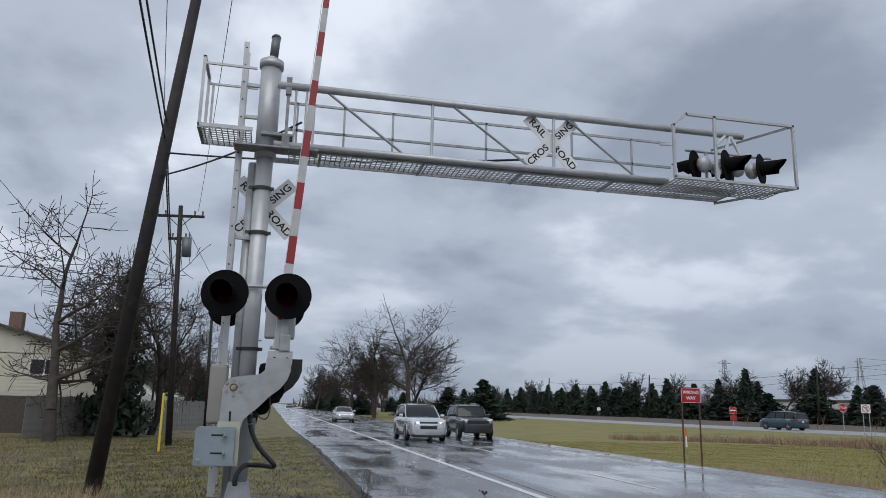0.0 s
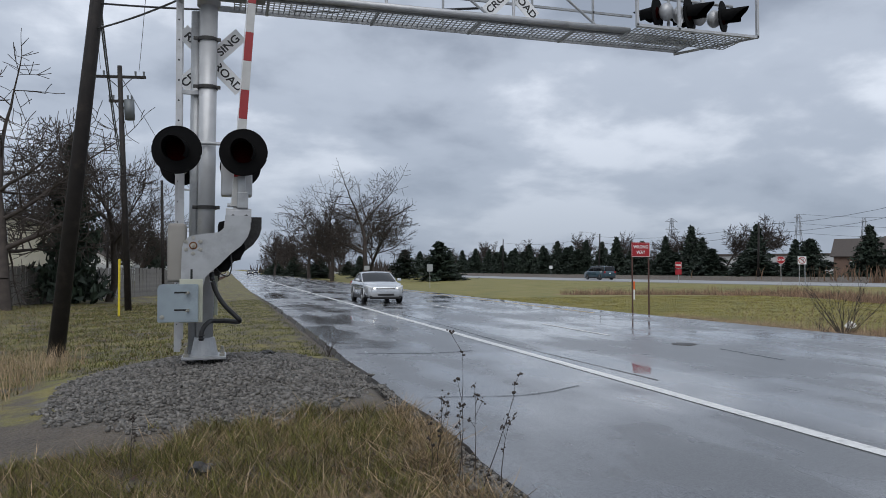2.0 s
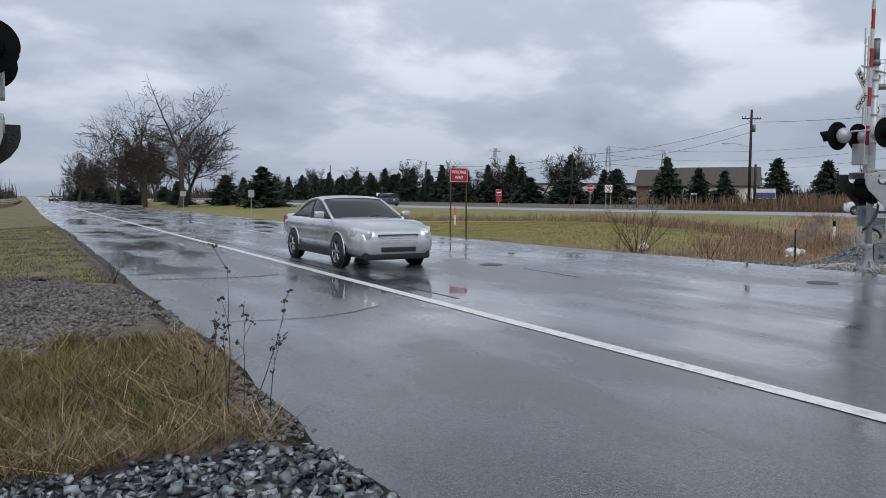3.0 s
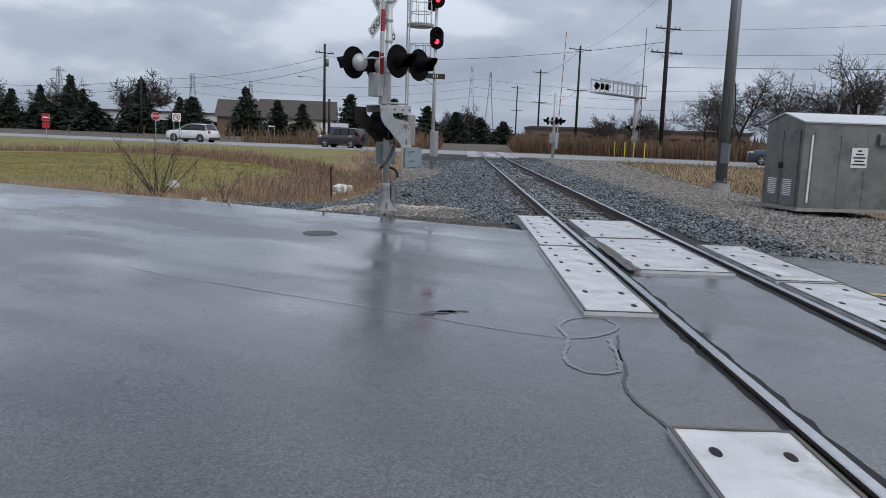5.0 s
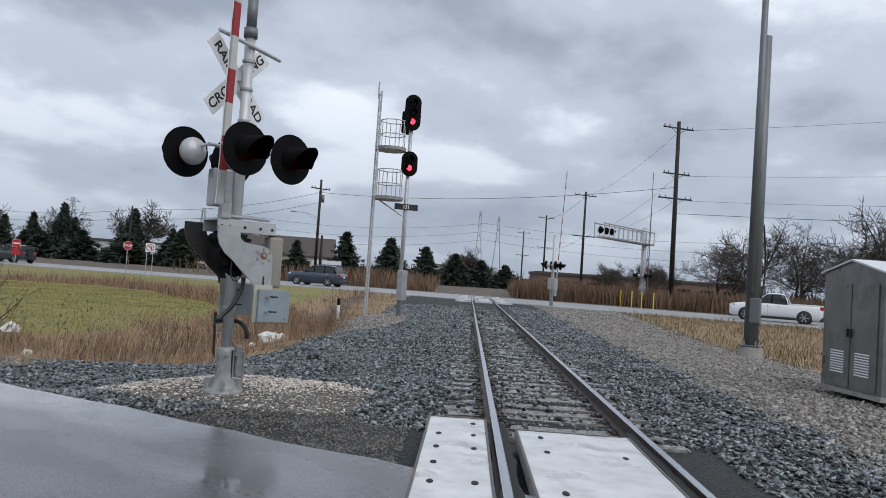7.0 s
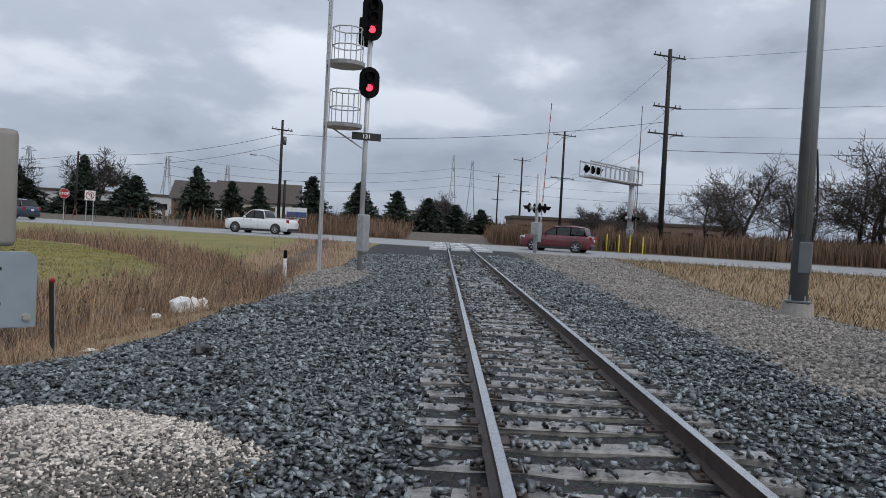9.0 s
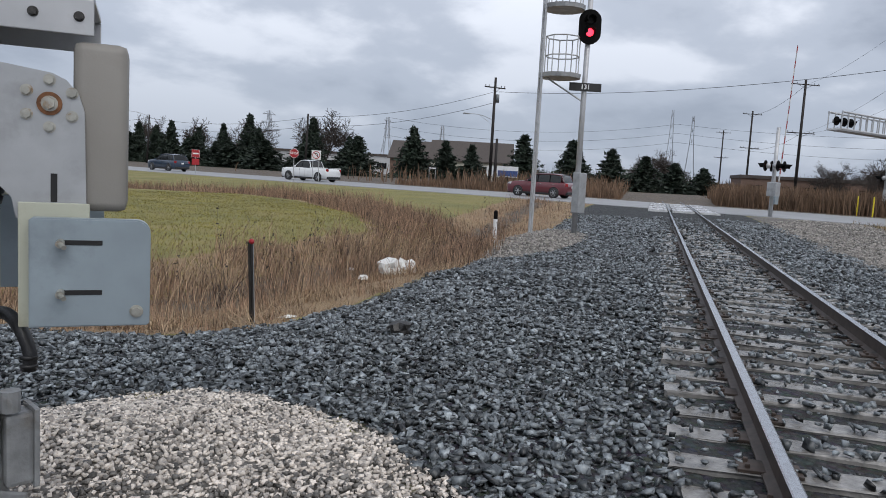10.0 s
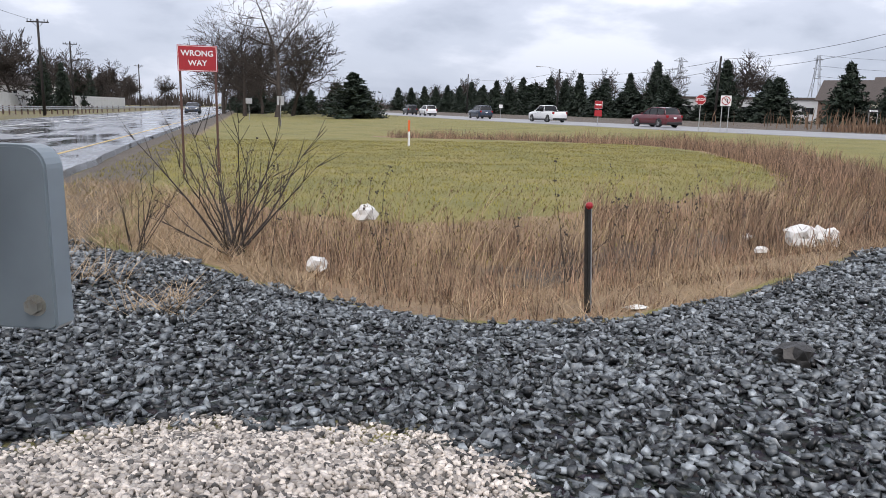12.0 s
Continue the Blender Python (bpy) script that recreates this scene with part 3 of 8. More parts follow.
    dry = np.maximum(dry, 0.45 * (x < 4) * sstep(7, 5, y) * (n > -30))
    put("dry", dry)
    mud = 0.62 * np.exp(-((edge - 3.0) / 1.1) ** 2) * med * sstep(19, 24, x)
    mud = np.maximum(mud, 0.75 * np.exp(-((x - 3.9) / 0.35) ** 2) * (y > -20))
    mud = np.maximum(mud, (x < 4.1) * (0.50 + 0.35 * sstep(9.0, 7.5, y)))
    mud = np.maximum(mud, 0.85 * np.exp(-((x - road_edge(y) - .7) / 1.0) ** 2) * (n > 1.5) * (x > 15))
    mud = np.maximum(mud, 0.62 * (x > far_far(y)))
    put("mud", mud)
    ob = new("ground", me)
    me.materials.append(M["ground"])
    for p in me.polygons:
        p.use_smooth = True
    tagged(ob, "rough lawn, dry ditch, ballast and pale gravel under grey sky", "ground", kind="structure")


build_ground()


def strip(name, ys, left, right, z, thick, material, label, category, kind="structure"):
    """Paved sheet between two edge lines along y, with real thickness."""
    v, f = [], []
    for y in ys:
        a, b = left(y), right(y)
        k = 8
        v += [(a + (b - a) * i / k, y, z) for i in range(k + 1)]
    k1 = len(v) // len(ys)
    for j in range(len(ys) - 1):
        for i in range(k1 - 1):
            q = j * k1 + i
            f.append((q, q + 1, q + k1 + 1, q + k1))
    m0 = len(v)
    for j, y in enumerate(ys):
        for i in (0, k1 - 1):
            p = v[j * k1 + i]
            v.append((p[0] + (0.05 if i else -0.05), p[1], z - thick))
    for j in range(len(ys) - 1):
        a = m0 + 2 * j
        f.append((j * k1, (j + 1) * k1, a + 2, a))
        f.append((j * k1 + k1 - 1, a + 1, a + 3, (j + 1) * k1 + k1 - 1))
    return tagged(raw(name, v, f, material), label, category, kind=kind)


def wob(y, amp, seed):
    return amp * noise.noise((y * 0.35, seed, 0)) + amp * 0.5 * noise.noise((y * 1.4, seed, 2))


YS = [-400, -200, -100, -60, -40] + [-30 + 0.5 * i for i in range(130)] + [38, 45, 55, 70, 100, 150, 250, 500, 900, 1500]
road_near = strip("road", YS, lambda y: 4.02 + wob(y, 0.14, 1) - 0.45 * (max(0, y - 30) / 30 if y < 60 else 1), lambda y: float(road_edge(y)) + wob(y, 0.12, 5), 0.0, 0.16, M["asphalt"], "wet dark asphalt road with worn white lines", "road")
FY = [-400, -150, -60] + list(range(-40, 170, 4)) + [200, 260, 400, 900, 1500]
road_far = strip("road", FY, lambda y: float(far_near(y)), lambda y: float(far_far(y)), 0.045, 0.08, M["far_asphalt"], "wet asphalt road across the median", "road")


def line_strip(name, x0, x1, y0, y1, material, label, z=0.006, step=3.0):
    """Painted line with slightly uneven edges."""
    n = max(2, int((y1 - y0) / step))
    v, f = [], []
    for i in range(n + 1):
        y = y0 + (y1 - y0) * i / n
        w = wob(y * 3, 0.008, x0)
        v += [(x0 + w, y, z), (x1 + w, y, z)]
    for i in range(n):
        f.append((2 * i, 2 * i + 1, 2 * i + 3, 2 * i + 2))
    return tagged(raw(name, v, f, material), label, "road marking", kind="structure")


line_strip("edge_line", 7.33, 7.52, -90, 400, M["white_line"], "worn white edge line on wet asphalt", step=0.5)
for k in range(-6, 22):
    y0 = 15.7 + 12.2 * k
    if not (-16 < y0 < 14):
        line_strip("lane_dash", 10.74, 10.85, y0, y0 + 3.95, M["white_line"], "worn white lane dash on wet asphalt", step=1.0)
line_strip("yellow_line", 14.70, 14.81, -80, 0.9, M["yellow_line"], "solid yellow edge line on wet asphalt", step=1.0)
line_strip("yellow_line", 14.70, 14.81, 24, 400, M["yellow_line"], "faded yellow edge line on wet asphalt", step=3.0)


# ---- railway ----
def build_rail(n0, gap_curve=0.0):
    """One rail with head, web and foot along the track."""
    t = thing("rail", Matrix.Identity(4), "polished steel rail with rusty web, wet", "rail", "rails of the track", kind="structure")
    prof = [(-0.070, -0.175), (0.070, -0.175), (0.070, -0.160), (0.014, -0.140), (0.011, -0.045), (0.034, -0.030), (0.036, -0.004), (0.028, 0.0), (-0.028, 0.0), (-0.036, -0.004), (-0.034, -0.030), (-0.011, -0.045), (-0.014, -0.140), (-0.070, -0.160)]
    ss = [-160, -80, -40, -20, -10, 0, 10, 20, 30, 40, 50, 60, 75, 90, 120, 160, 240, 400]
    v, f, fm = [], [], []
    for s in ss:
        bend = 0.0009 * max(0, s - 45) ** 2 * 0.35
        for a, b in prof:
            v.append(trk(s, n0 + a + bend, 0.045 + b + 0.04 * float(sstep(38, 46, s))))
    k = len(prof)
    for j in range(len(ss) - 1):
        for i in range(k):
            f.append((j * k + i, j * k + (i + 1) % k, (j + 1) * k + (i + 1) % k, (j + 1) * k + i))
            fm.append(0 if 6 <= i <= 8 else 1)
    ob = raw("rail_section", v, f, [M["rail_top"], M["rail_side"]], t)
    ob.data.polygons.foreach_set("material_index", fm)
    return t


build_rail(0.7525); build_rail(-0.7525)


def build_ties():
    def tie_mesh(seed):
        r = random.Random(seed)
        bm = B()
        add_box(bm, (0, 0, 0), (2.6, 0.225, 0.17), bev=0.012)
        bmesh.ops.subdivide_edges(bm, edges=[e for e in bm.edges if abs((e.verts[0].co - e.verts[1].co).x) > 1.5], cuts=5)
        for v in bm.verts:
            v.co += Vector((r.uniform(-.012, .012), r.uniform(-.010, .010), r.uniform(-.010, .004)))
        me = bpy.data.meshes.new("tie"); bm.to_mesh(me); bm.free(); me.materials.append(M["tie"])
        return me
    meshes = [tie_mesh(i) for i in range(5)]
    bm = B()
    add_box(bm, (0, 0, 0), (0.35, 0.19, 0.02), bev=0.004)
    for a in (-0.12, 0.12):
        for b in (-0.05, 0.05):
            add_box(bm, (a, b, 0.018), (0.028, 0.028, 0.03), bev=0.006)
    plate = bpy.data.meshes.new("tie_plate"); bm.to_mesh(plate); bm.free(); plate.materials.append(M["rail_side"])
    r = random.Random(3)
    for i in range(70):
        s = 4.55 + i * 0.53
        if s > 40.5:
            break
        t = thing("railway_tie", pose(*trk(s, r.uniform(-0.05, 0.05), -0.212 + r.uniform(-.02, .008)), 0, r.uniform(-.6, .6), 28.9 + 90 + r.uniform(-1.5, 1.5)), "weathered grey wooden railway tie in dark ballast", "railway tie", "ties of the track")
        o = new("tie_beam", r.choice(meshes)); o.parent = t
        for sgn in (-1, 1):
            p = new("tie_plate", plate); p.parent = t; p.location = (sgn * 0.7525, 0, 0.095)


build_ties()


def panel(s0, s1, n0, n1, label, broken=0):
    """Rubber-and-concrete crossing panel with bolt pockets and a steel edge."""
    t = thing("crossing_panel", pose(*trk((s0 + s1) / 2, (n0 + n1) / 2, 0), 0, 0, 28.9), label, "")
    t.parent = road_near
    L, W = s1 - s0, abs(n1 - n0)
    bm = B()
    r = random.Random(int(s0 * 10 + n0 * 100))
    nx, ny = 14, 6
    grid = [[bm.verts.new(((i / nx - .5) * L, (j / ny - .5) * W, 0.035 + r.uniform(-.0025, .0025) - (0.012 * broken if (abs(i - 3) < 2 and j > 3) else 0))) for j in range(ny + 1)] for i in range(nx + 1)]
    for i in range(nx):
        for j in range(ny):
            bm.faces.new((grid[i][j], grid[i + 1][j], grid[i + 1][j + 1], grid[i][j + 1]))
    ed = [e for e in bm.edges if e.is_boundary]
    ex = bmesh.ops.extrude_edge_only(bm, edges=ed)
    bmesh.ops.translate(bm, vec=(0, 0, -0.11), verts=[g for g in ex["geom"] if isinstance(g, bmesh.types.BMVert)])
    part("slab", bm, M["panel"], t, "wet pale crossing slab")
    bm = B()
    for y in (-W / 2 + .012, W / 2 - .012):
        add_box(bm, (0, y, 0.036), (L, 0.022, 0.012))
    for x in (-L / 2 + .012, L / 2 - .012):
        add_box(bm, (x, 0, 0.036), (0.022, W - .05, 0.012))
    part("steel_edge", bm, M["panel_edge"], t)
    k = max(2, int(L / 0.55))
    for i in range(k):
        for sy in ((-.3, .3) if W > .9 else (-.27, .27)):
            if r.random() < .85:
                bm = B()
                x = (-0.5 + (i + .5) / k) * L + r.uniform(-.03, .03)
                bmesh.ops.create_cone(bm, cap_ends=True, segments=12, radius1=0.045, radius2=0.04, depth=0.004, matrix=Matrix.Translation((x, sy * W, 0.0375)) @ Matrix.Diagonal((1.25, .62, 1, 1)))
                part("bolt_pocket", bm, M["dark_hole"], t)
    return t


panel(-3.41, 0.45, 0.84, 1.47, "wet pale grey crossing panel outside the rail")
panel(0.47, 4.40, 0.84, 1.45, "wet pale grey crossing panel by the ballast")
panel(1.50, 3.98, -0.58, 0.56, "wet pale grey panel between the rails")
panel(-1.25, 1.48, -0.60, 0.54, "chipped wet crossing panel between the rails", 1)
panel(-1.62, 1.10, -1.62, -0.90, "worn wet crossing panel beside the rail", 1)
panel(-4.44, -1.70, -1.60, -0.90, "broken wet crossing panel beside the rail", 1)
panel(-8.4, -4.9, -1.60, -0.90, "wet pale grey crossing panel in the asphalt")
panel(-9.6, -5.95, 0.84, 1.47, "wet pale grey crossing panel at the road edge")
# far crossing
for a in (46.0, 50.2, 54.4, 58.6):
    for n0, n1 in ((0.84, 1.9), (-.58, .58), (-1.9, -.84)):
        p = panel(a, a + 4.0, n0, n1, "pale panel of the far level crossing")
        p.location.z = 0.06
        p.parent = road_far


def flangeway(s0, s1, n0, n1, label, mm="dark_hole", z=0.004):
    """Flat near-black strip painted for the shaded groove beside a rail, or a packed filler strip, with ragged edges.
    """
    r = random.Random(int(s0 * 7 + n0 * 31))
    k = int((s1 - s0) / .18)
    v, f = [], []
    for i in range(k + 1):
        s = s0 + (s1 - s0) * i / k
        v += [trk(s, n0 + r.uniform(-.012, .012), z), trk(s, n1 + r.uniform(-.02, .02), z)]
    for i in range(k):
        f.append((2 * i, 2 * i + 2, 2 * i + 3, 2 * i + 1))
    raw("flangeway", v, f, M[mm], road_near, label)


flangeway(-16, 4.4, .71, .63, "dark groove beside the rail")
flangeway(-16, 4.4, -.63, -.71, "dark groove beside the rail")
flangeway(-16, 4.4, .79, .835, "dark gap beside the rail")
flangeway(-4.5, 1.2, -.89, -.79, "dark gap beside the rail")
flangeway(-16, -4.5, -.835, -.79, "dark gap beside the rail")
flangeway(-1.3, .9, .62, .47, "broken muddy edge of the panel", "panel_edge", .0385)
flangeway(-2.0, 1.2, -1.72, -1.62, "muddy edge of the panel", "panel_edge")
flangeway(-4.6, -1.8, -1.72, -1.60, "muddy edge of the panel", "panel_edge")


# ---- crossing signals ----
def crossbuck(parent, cx, cy, cz, yaw=0, face=-1):
    """Two crossed white boards with black lettering; face -1 looks along -y."""
    for ang, words, off in ((45, ("CROS", "SING"), 0.0), (-45, ("RAIL", "ROAD"), 0.012)):
        bm = B()
        add_box(bm, (0, 0, 0), (1.22, 0.006, 0.23), bev=0.002)
        b = part("sign_board", bm, M["white"], parent, "white board with black lettering")
        b.matrix_basis = pose(cx, cy, cz, 0, 0, yaw) @ pose(0, off, 0, 0, -ang, 0)
        for w, sx in zip(words, (-1, 1)):
            text_mesh("lettering", w, 0.165, b, pose(sx * 0.345, -0.0045, 0, 90, 0, 0), M["ink"], depth=0.001, sx=1.12)


def flasher(parent, x, y, z, yaw, r=0.305, lit=False):
    """Round crossing light: black background disc, hood, dark red lens, silver housing behind."""
    d = B()
    bmesh.ops.create_cone(d, cap_ends=True, segments=40, radius1=r, radius2=r, depth=0.012, matrix=Matrix.Rotation(radians(90), 4, "X"))
    for s in range(1):
        add_path(d, [(r * math.cos(a) * 0.99, 0, r * math.sin(a) * 0.99) for a in np.linspace(0, 2 * math.pi, 41)], 0.011, 6)
    disc = part("background_disc", d, M["black"], parent, "round black background disc")
    disc.matrix_basis = pose(x, y, z, 0, 0, yaw)
    h = B()
    seg, R, Lh = 22, r * 0.50, 0.42
    inner = []
    for rr in (R, R - 0.006):
        ring = []
        for k in range(seg + 1):
            a = radians(-40) + radians(260) * k / seg
            ring.append((h.verts.new((rr * math.cos(a), -0.008, rr * math.sin(a))), h.verts.new((rr * math.cos(a) * 0.96, -0.008 - Lh * (0.62 + 0.38 * math.sin(max(a, 0) if a < math.pi else math.pi - a)), rr * math.sin(a) * 0.96 - 0.02))))
        inner.append(ring)
    for ring in inner:
        for k in range(seg):
            h.faces.new((ring[k][0], ring[k + 1][0], ring[k + 1][1], ring[k][1]))
    for k in range(seg):
        h.faces.new((inner[0][k][1], inner[0][k + 1][1], inner[1][k + 1][1], inner[1][k][1]))
    hood = part("hood", h, M["black"], disc, "black metal hood", True)
    l = B()
    bmesh.ops.create_uvsphere(l, u_segments=20, v_segments=8, radius=R * 0.95, matrix=Matrix.Diagonal((1, 0.18, 1, 1)))
    lens = part("lens", l, M["redlens"], disc, "dark unlit red lens", True)
    lens.location = (0, -0.006, 0)
    g = B()
    bmesh.ops.create_uvsphere(g, u_segments=20, v_segments=10, radius=R * 1.12, matrix=Matrix.Diagonal((1, 0.8, 1, 1)))
    bk = part("housing", g, M["alu"], disc, "silver rounded lamp housing", True)
    bk.location = (0, 0.155, 0)
    return disc


def gate_arm(parent, a, b, w=0.11):
    """Raised gate arm in red and white stripes."""
    a, b = Vector(a), Vector(b)
    d = b - a
    n = int(d.length / 0.406)
    rot = Vector((0, 0, 1)).rotation_difference(d.normalized()).to_matrix()
    for k in range(n):
        t0 = a + d * (k / n); t1 = a + d * ((k + 1) / n)
        ww = w * (1 - 0.35 * k / n)
        bm = B()
        add_box(bm, (t0 + t1) / 2, (ww, 0.045, (t1 - t0).length), rot, bev=0.004)
        part("arm_stripe", bm, M["arm_red"] if k % 2 else M["arm_white"], parent, "red reflective stripe" if k % 2 else "white reflective stripe")
    bm = B()
    add_path(bm, [a + d * (k / 40) + Vector((-0.07, 0, 0)) + Vector((0.008 * (k % 2), 0, 0)) for k in range(41)], 0.006, 5)
    part("arm_cable", bm, M["white"], parent, "thin lamp cable along the arm")


def bolt(bm, x, y, z, r=0.016, h=0.014):
    """Hex bolt whose head looks along -y."""
    bmesh.ops.create_cone(bm, cap_ends=True, segments=16, radius1=r * 1.35, radius2=r * 1.35, depth=0.004, matrix=Matrix.Translation((x, y, z)) @ Matrix.Rotation(radians(90), 4, "X"))
    bmesh.ops.create_cone(bm, cap_ends=True, segments=6, radius1=r, radius2=r, depth=h, matrix=Matrix.Translation((x, y - h / 2, z)) @ Matrix.Rotation(radians(90), 4, "X"))


PLATE = [(-.385, 1.95), (-.385, 1.81), (-.356, 1.72), (-.287, 1.62), (-.176, 1.533), (-.065, 1.416), (.04, 1.324), (.085, 1.275), (.098, 1.20), (.331, 1.20), (.322, 1.598), (.302, 1.662), (.262, 1.709), (.215, 1.731), (-.053, 1.767), (-.105, 1.81), (-.12, 1.95)]


def gate_mechanism(parent, m, k=1.0, wide=True):
    """Gate machine with pivot plates, cover, counterweight boxes and hose, in a turned frame m."""
    holder = []

    def put(name, bm, material, label="", smooth=False, up=None):
        ob = part(name, bm, material, up or parent, label, smooth)
        if up is None:
            ob.matrix_basis = (own if name in ("pivot_plate", "backing_plate", "counterweight_box") else m) @ Matrix.Scale(k, 4)
        holder.append(ob)
        return ob
    for side, y0 in (("near", -0.235), ("far", 0.44)):
        own = m if side == "near" else m @ Matrix.Translation((-.19, 0, .04))
        bm = B()
        add_prism(bm, PLATE, 0.022, "xz", y0)
        pl = put("pivot_plate", bm, M["galv"] if side == "near" else M["iron"], "grey cast pivot plate with round hub" if side == "near" else "dark rear pivot plate")
        bm = B()
        bmesh.ops.create_cone(bm, cap_ends=True, segments=28, radius1=0.042, radius2=0.042, depth=0.006, matrix=Matrix.Translation((.207, y0 - .003, 1.62)) @ Matrix.Rotation(radians(90), 4, "X"))
        put("hub_washer", bm, M["rust"], "rusty hub washer", up=pl)
        bm = B()
        bolt(bm, .207, y0 - .006, 1.62, 0.021, 0.022)
        put("hub_bolt", bm, M["bolt"], "zinc hub bolt", up=pl)
        for j in range(6):
            a = radians(90 + 60 * j)
            bm = B(); bolt(bm, .207 + .085 * math.cos(a), y0, 1.62 + .085 * math.sin(a))
            put("bolt", bm, M["bolt"], up=pl)
        bm = B()
        add_box(bm, (.222, y0 - .001, 1.315), (.022, .004, .105), bev=.0018)
        put("slot", bm, M["dark_hole"], "black adjusting slot", up=pl)
        # counterweight box
        bm = B()
        add_box(bm, (.225, y0 - .012, 1.03), (.235, .02, .46), bev=.003)
        put("backing_plate", bm, M["cream"], "pale cream backing plate")
        bm = B()
        c = .05
        out = [(.149, .81), (.545, .81), (.555, .82), (.555, 1.21 - c)] + [(.555 - c + c * math.cos(a), 1.21 - c + c * math.sin(a)) for a in np.linspace(0.2, math.pi / 2, 6)] + [(.16, 1.21), (.149, 1.20)]
        add_prism(bm, out, 0.062, "xz", y0 - 0.086)
        bmesh.ops.bevel(bm, geom=[e for e in bm.edges if abs((e.verts[0].co - e.verts[1].co).y) < .001], offset=0.005, segments=2, affect="EDGES")
        bx = put("counterweight_box", bm, M["bluegrey"], "blue-grey coated steel counterweight box")
        for zz in (1.122, .938):
            bm = B(); add_box(bm, (.325, y0 - .0865, zz), (.13, .004, .018), bev=.0015)
            put("slot", bm, M["dark_hole"], "dark slot", up=bx)
            bm = B()
            add_tube(bm, (.252, y0 - .08, zz), (.252, y0 - .12, zz - .004), .015)
            add_tube(bm, (.252, y0 - .115, zz - .004), (.268, y0 - .15, zz - .012), .009)
            put("pin", bm, M["bolt"], "zinc threaded pin", up=bx)
        bm = B(); bolt(bm, .508, y0 - .086, .865, .018, .018)
        put("bolt", bm, M["bolt"], up=bx)
    # housing between the plates
    bm = B(); add_box(bm, (.375, -.11, 1.545), (.19, .20, .63), bev=.035)
    put("cover", bm, M["beige"], "grey-beige rounded machine cover", True)
    bm = B(); add_box(bm, (-.17, .07, 1.68), (.26, .40, .44), bev=.06); add_tube(bm, (-.2, -.16, 1.60), (-.2, .30, 1.60), .13, seg=20); add_tube(bm, (-.10, -.10, 1.42), (-.10, .26, 1.42), .085, seg=16); add_tube(bm, (-.3, -.14, 1.80), (-.3, .2, 1.80), .06, seg=14); add_box(bm, (-.05, .05, 1.5), (.12, .3, .3), bev=.03)
    put("gear_case", bm, M["black"], "black gear case")
    fx, fw = (-.02, .74) if wide else (-.26, .27)
    bm = B(); add_box(bm, (fx, .06, 2.02), (fw, .52, .02), bev=.004); add_box(bm, (fx, -.20, 1.945), (fw, .015, .13), bev=.004); add_box(bm, (fx, .32, 1.945), (fw, .015, .13), bev=.004)
    fl = put("flange", bm, M["alu"], "silver flange with bolts")
    for u in (-.34, -.24, -.05, .15, .30) if wide else (-.34, -.2):
        bm = B(); bolt(bm, u, -.208, 1.945, .014); put("bolt", bm, M["iron"], up=fl)
    bm = B(); add_tube(bm, (-.36, -.1, 2.07), (.30 if wide else -.14, -.1, 2.07), .022); add_box(bm, (-.30, -.16, 2.12), (.12, .14, .18), bev=.012); add_box(bm, (-.29, -.2, 2.26), (.085, .05, .25), bev=.006)
    put("arm_bracket", bm, M["galv"], "bolted arm bracket")
    bm = B(); add_box(bm, (-.24, .12, 2.42), (.34, .22, .46), bev=.02)
    put("junction_box", bm, M["alu"], "pale grey junction box")
    bm = B()
    add_path(bm, smooth_pts([(.02, -.10, 1.33), (.013, -.115, 1.262), (-.024, -.12, 1.134), (-.105, -.13, .99), (-.22, -.13, .868), (-.272, -.13, .815), (-.262, -.06, .785), (-.20, .02, .786), (-.12, .085, .79), (-.03, .095, .79)], 7), .027, 14)
    put("hose", bm, M["hose"], "thick black rubber hose", True)
    bm = B()
    add_path(bm, smooth_pts([(-.04, .095, .79), (.03, .05, .79), (.09, -.05, .745), (.125, -.085, .66), (.122, -.085, .59)], 6), .026, 14)
    for zz in (.61, .645):
        bmesh.ops.create_cone(bm, cap_ends=True, segments=14, radius1=.033, radius2=.033, depth=.014, matrix=Matrix.Translation((.122, -.085, zz)))
    put("hose", bm, M["hose"], "black corrugated hose end", True)
    bm = B()
    add_path(bm, smooth_pts([(-.18, -.2, 1.53), (-.19, -.22, 1.40), (-.16, -.23, 1.30), (-.09, -.22, 1.31), (-.02, -.15, 1.39)], 6), .007, 8)
    put("thin_cable", bm, M["hose"], "thin black cable loop", True)


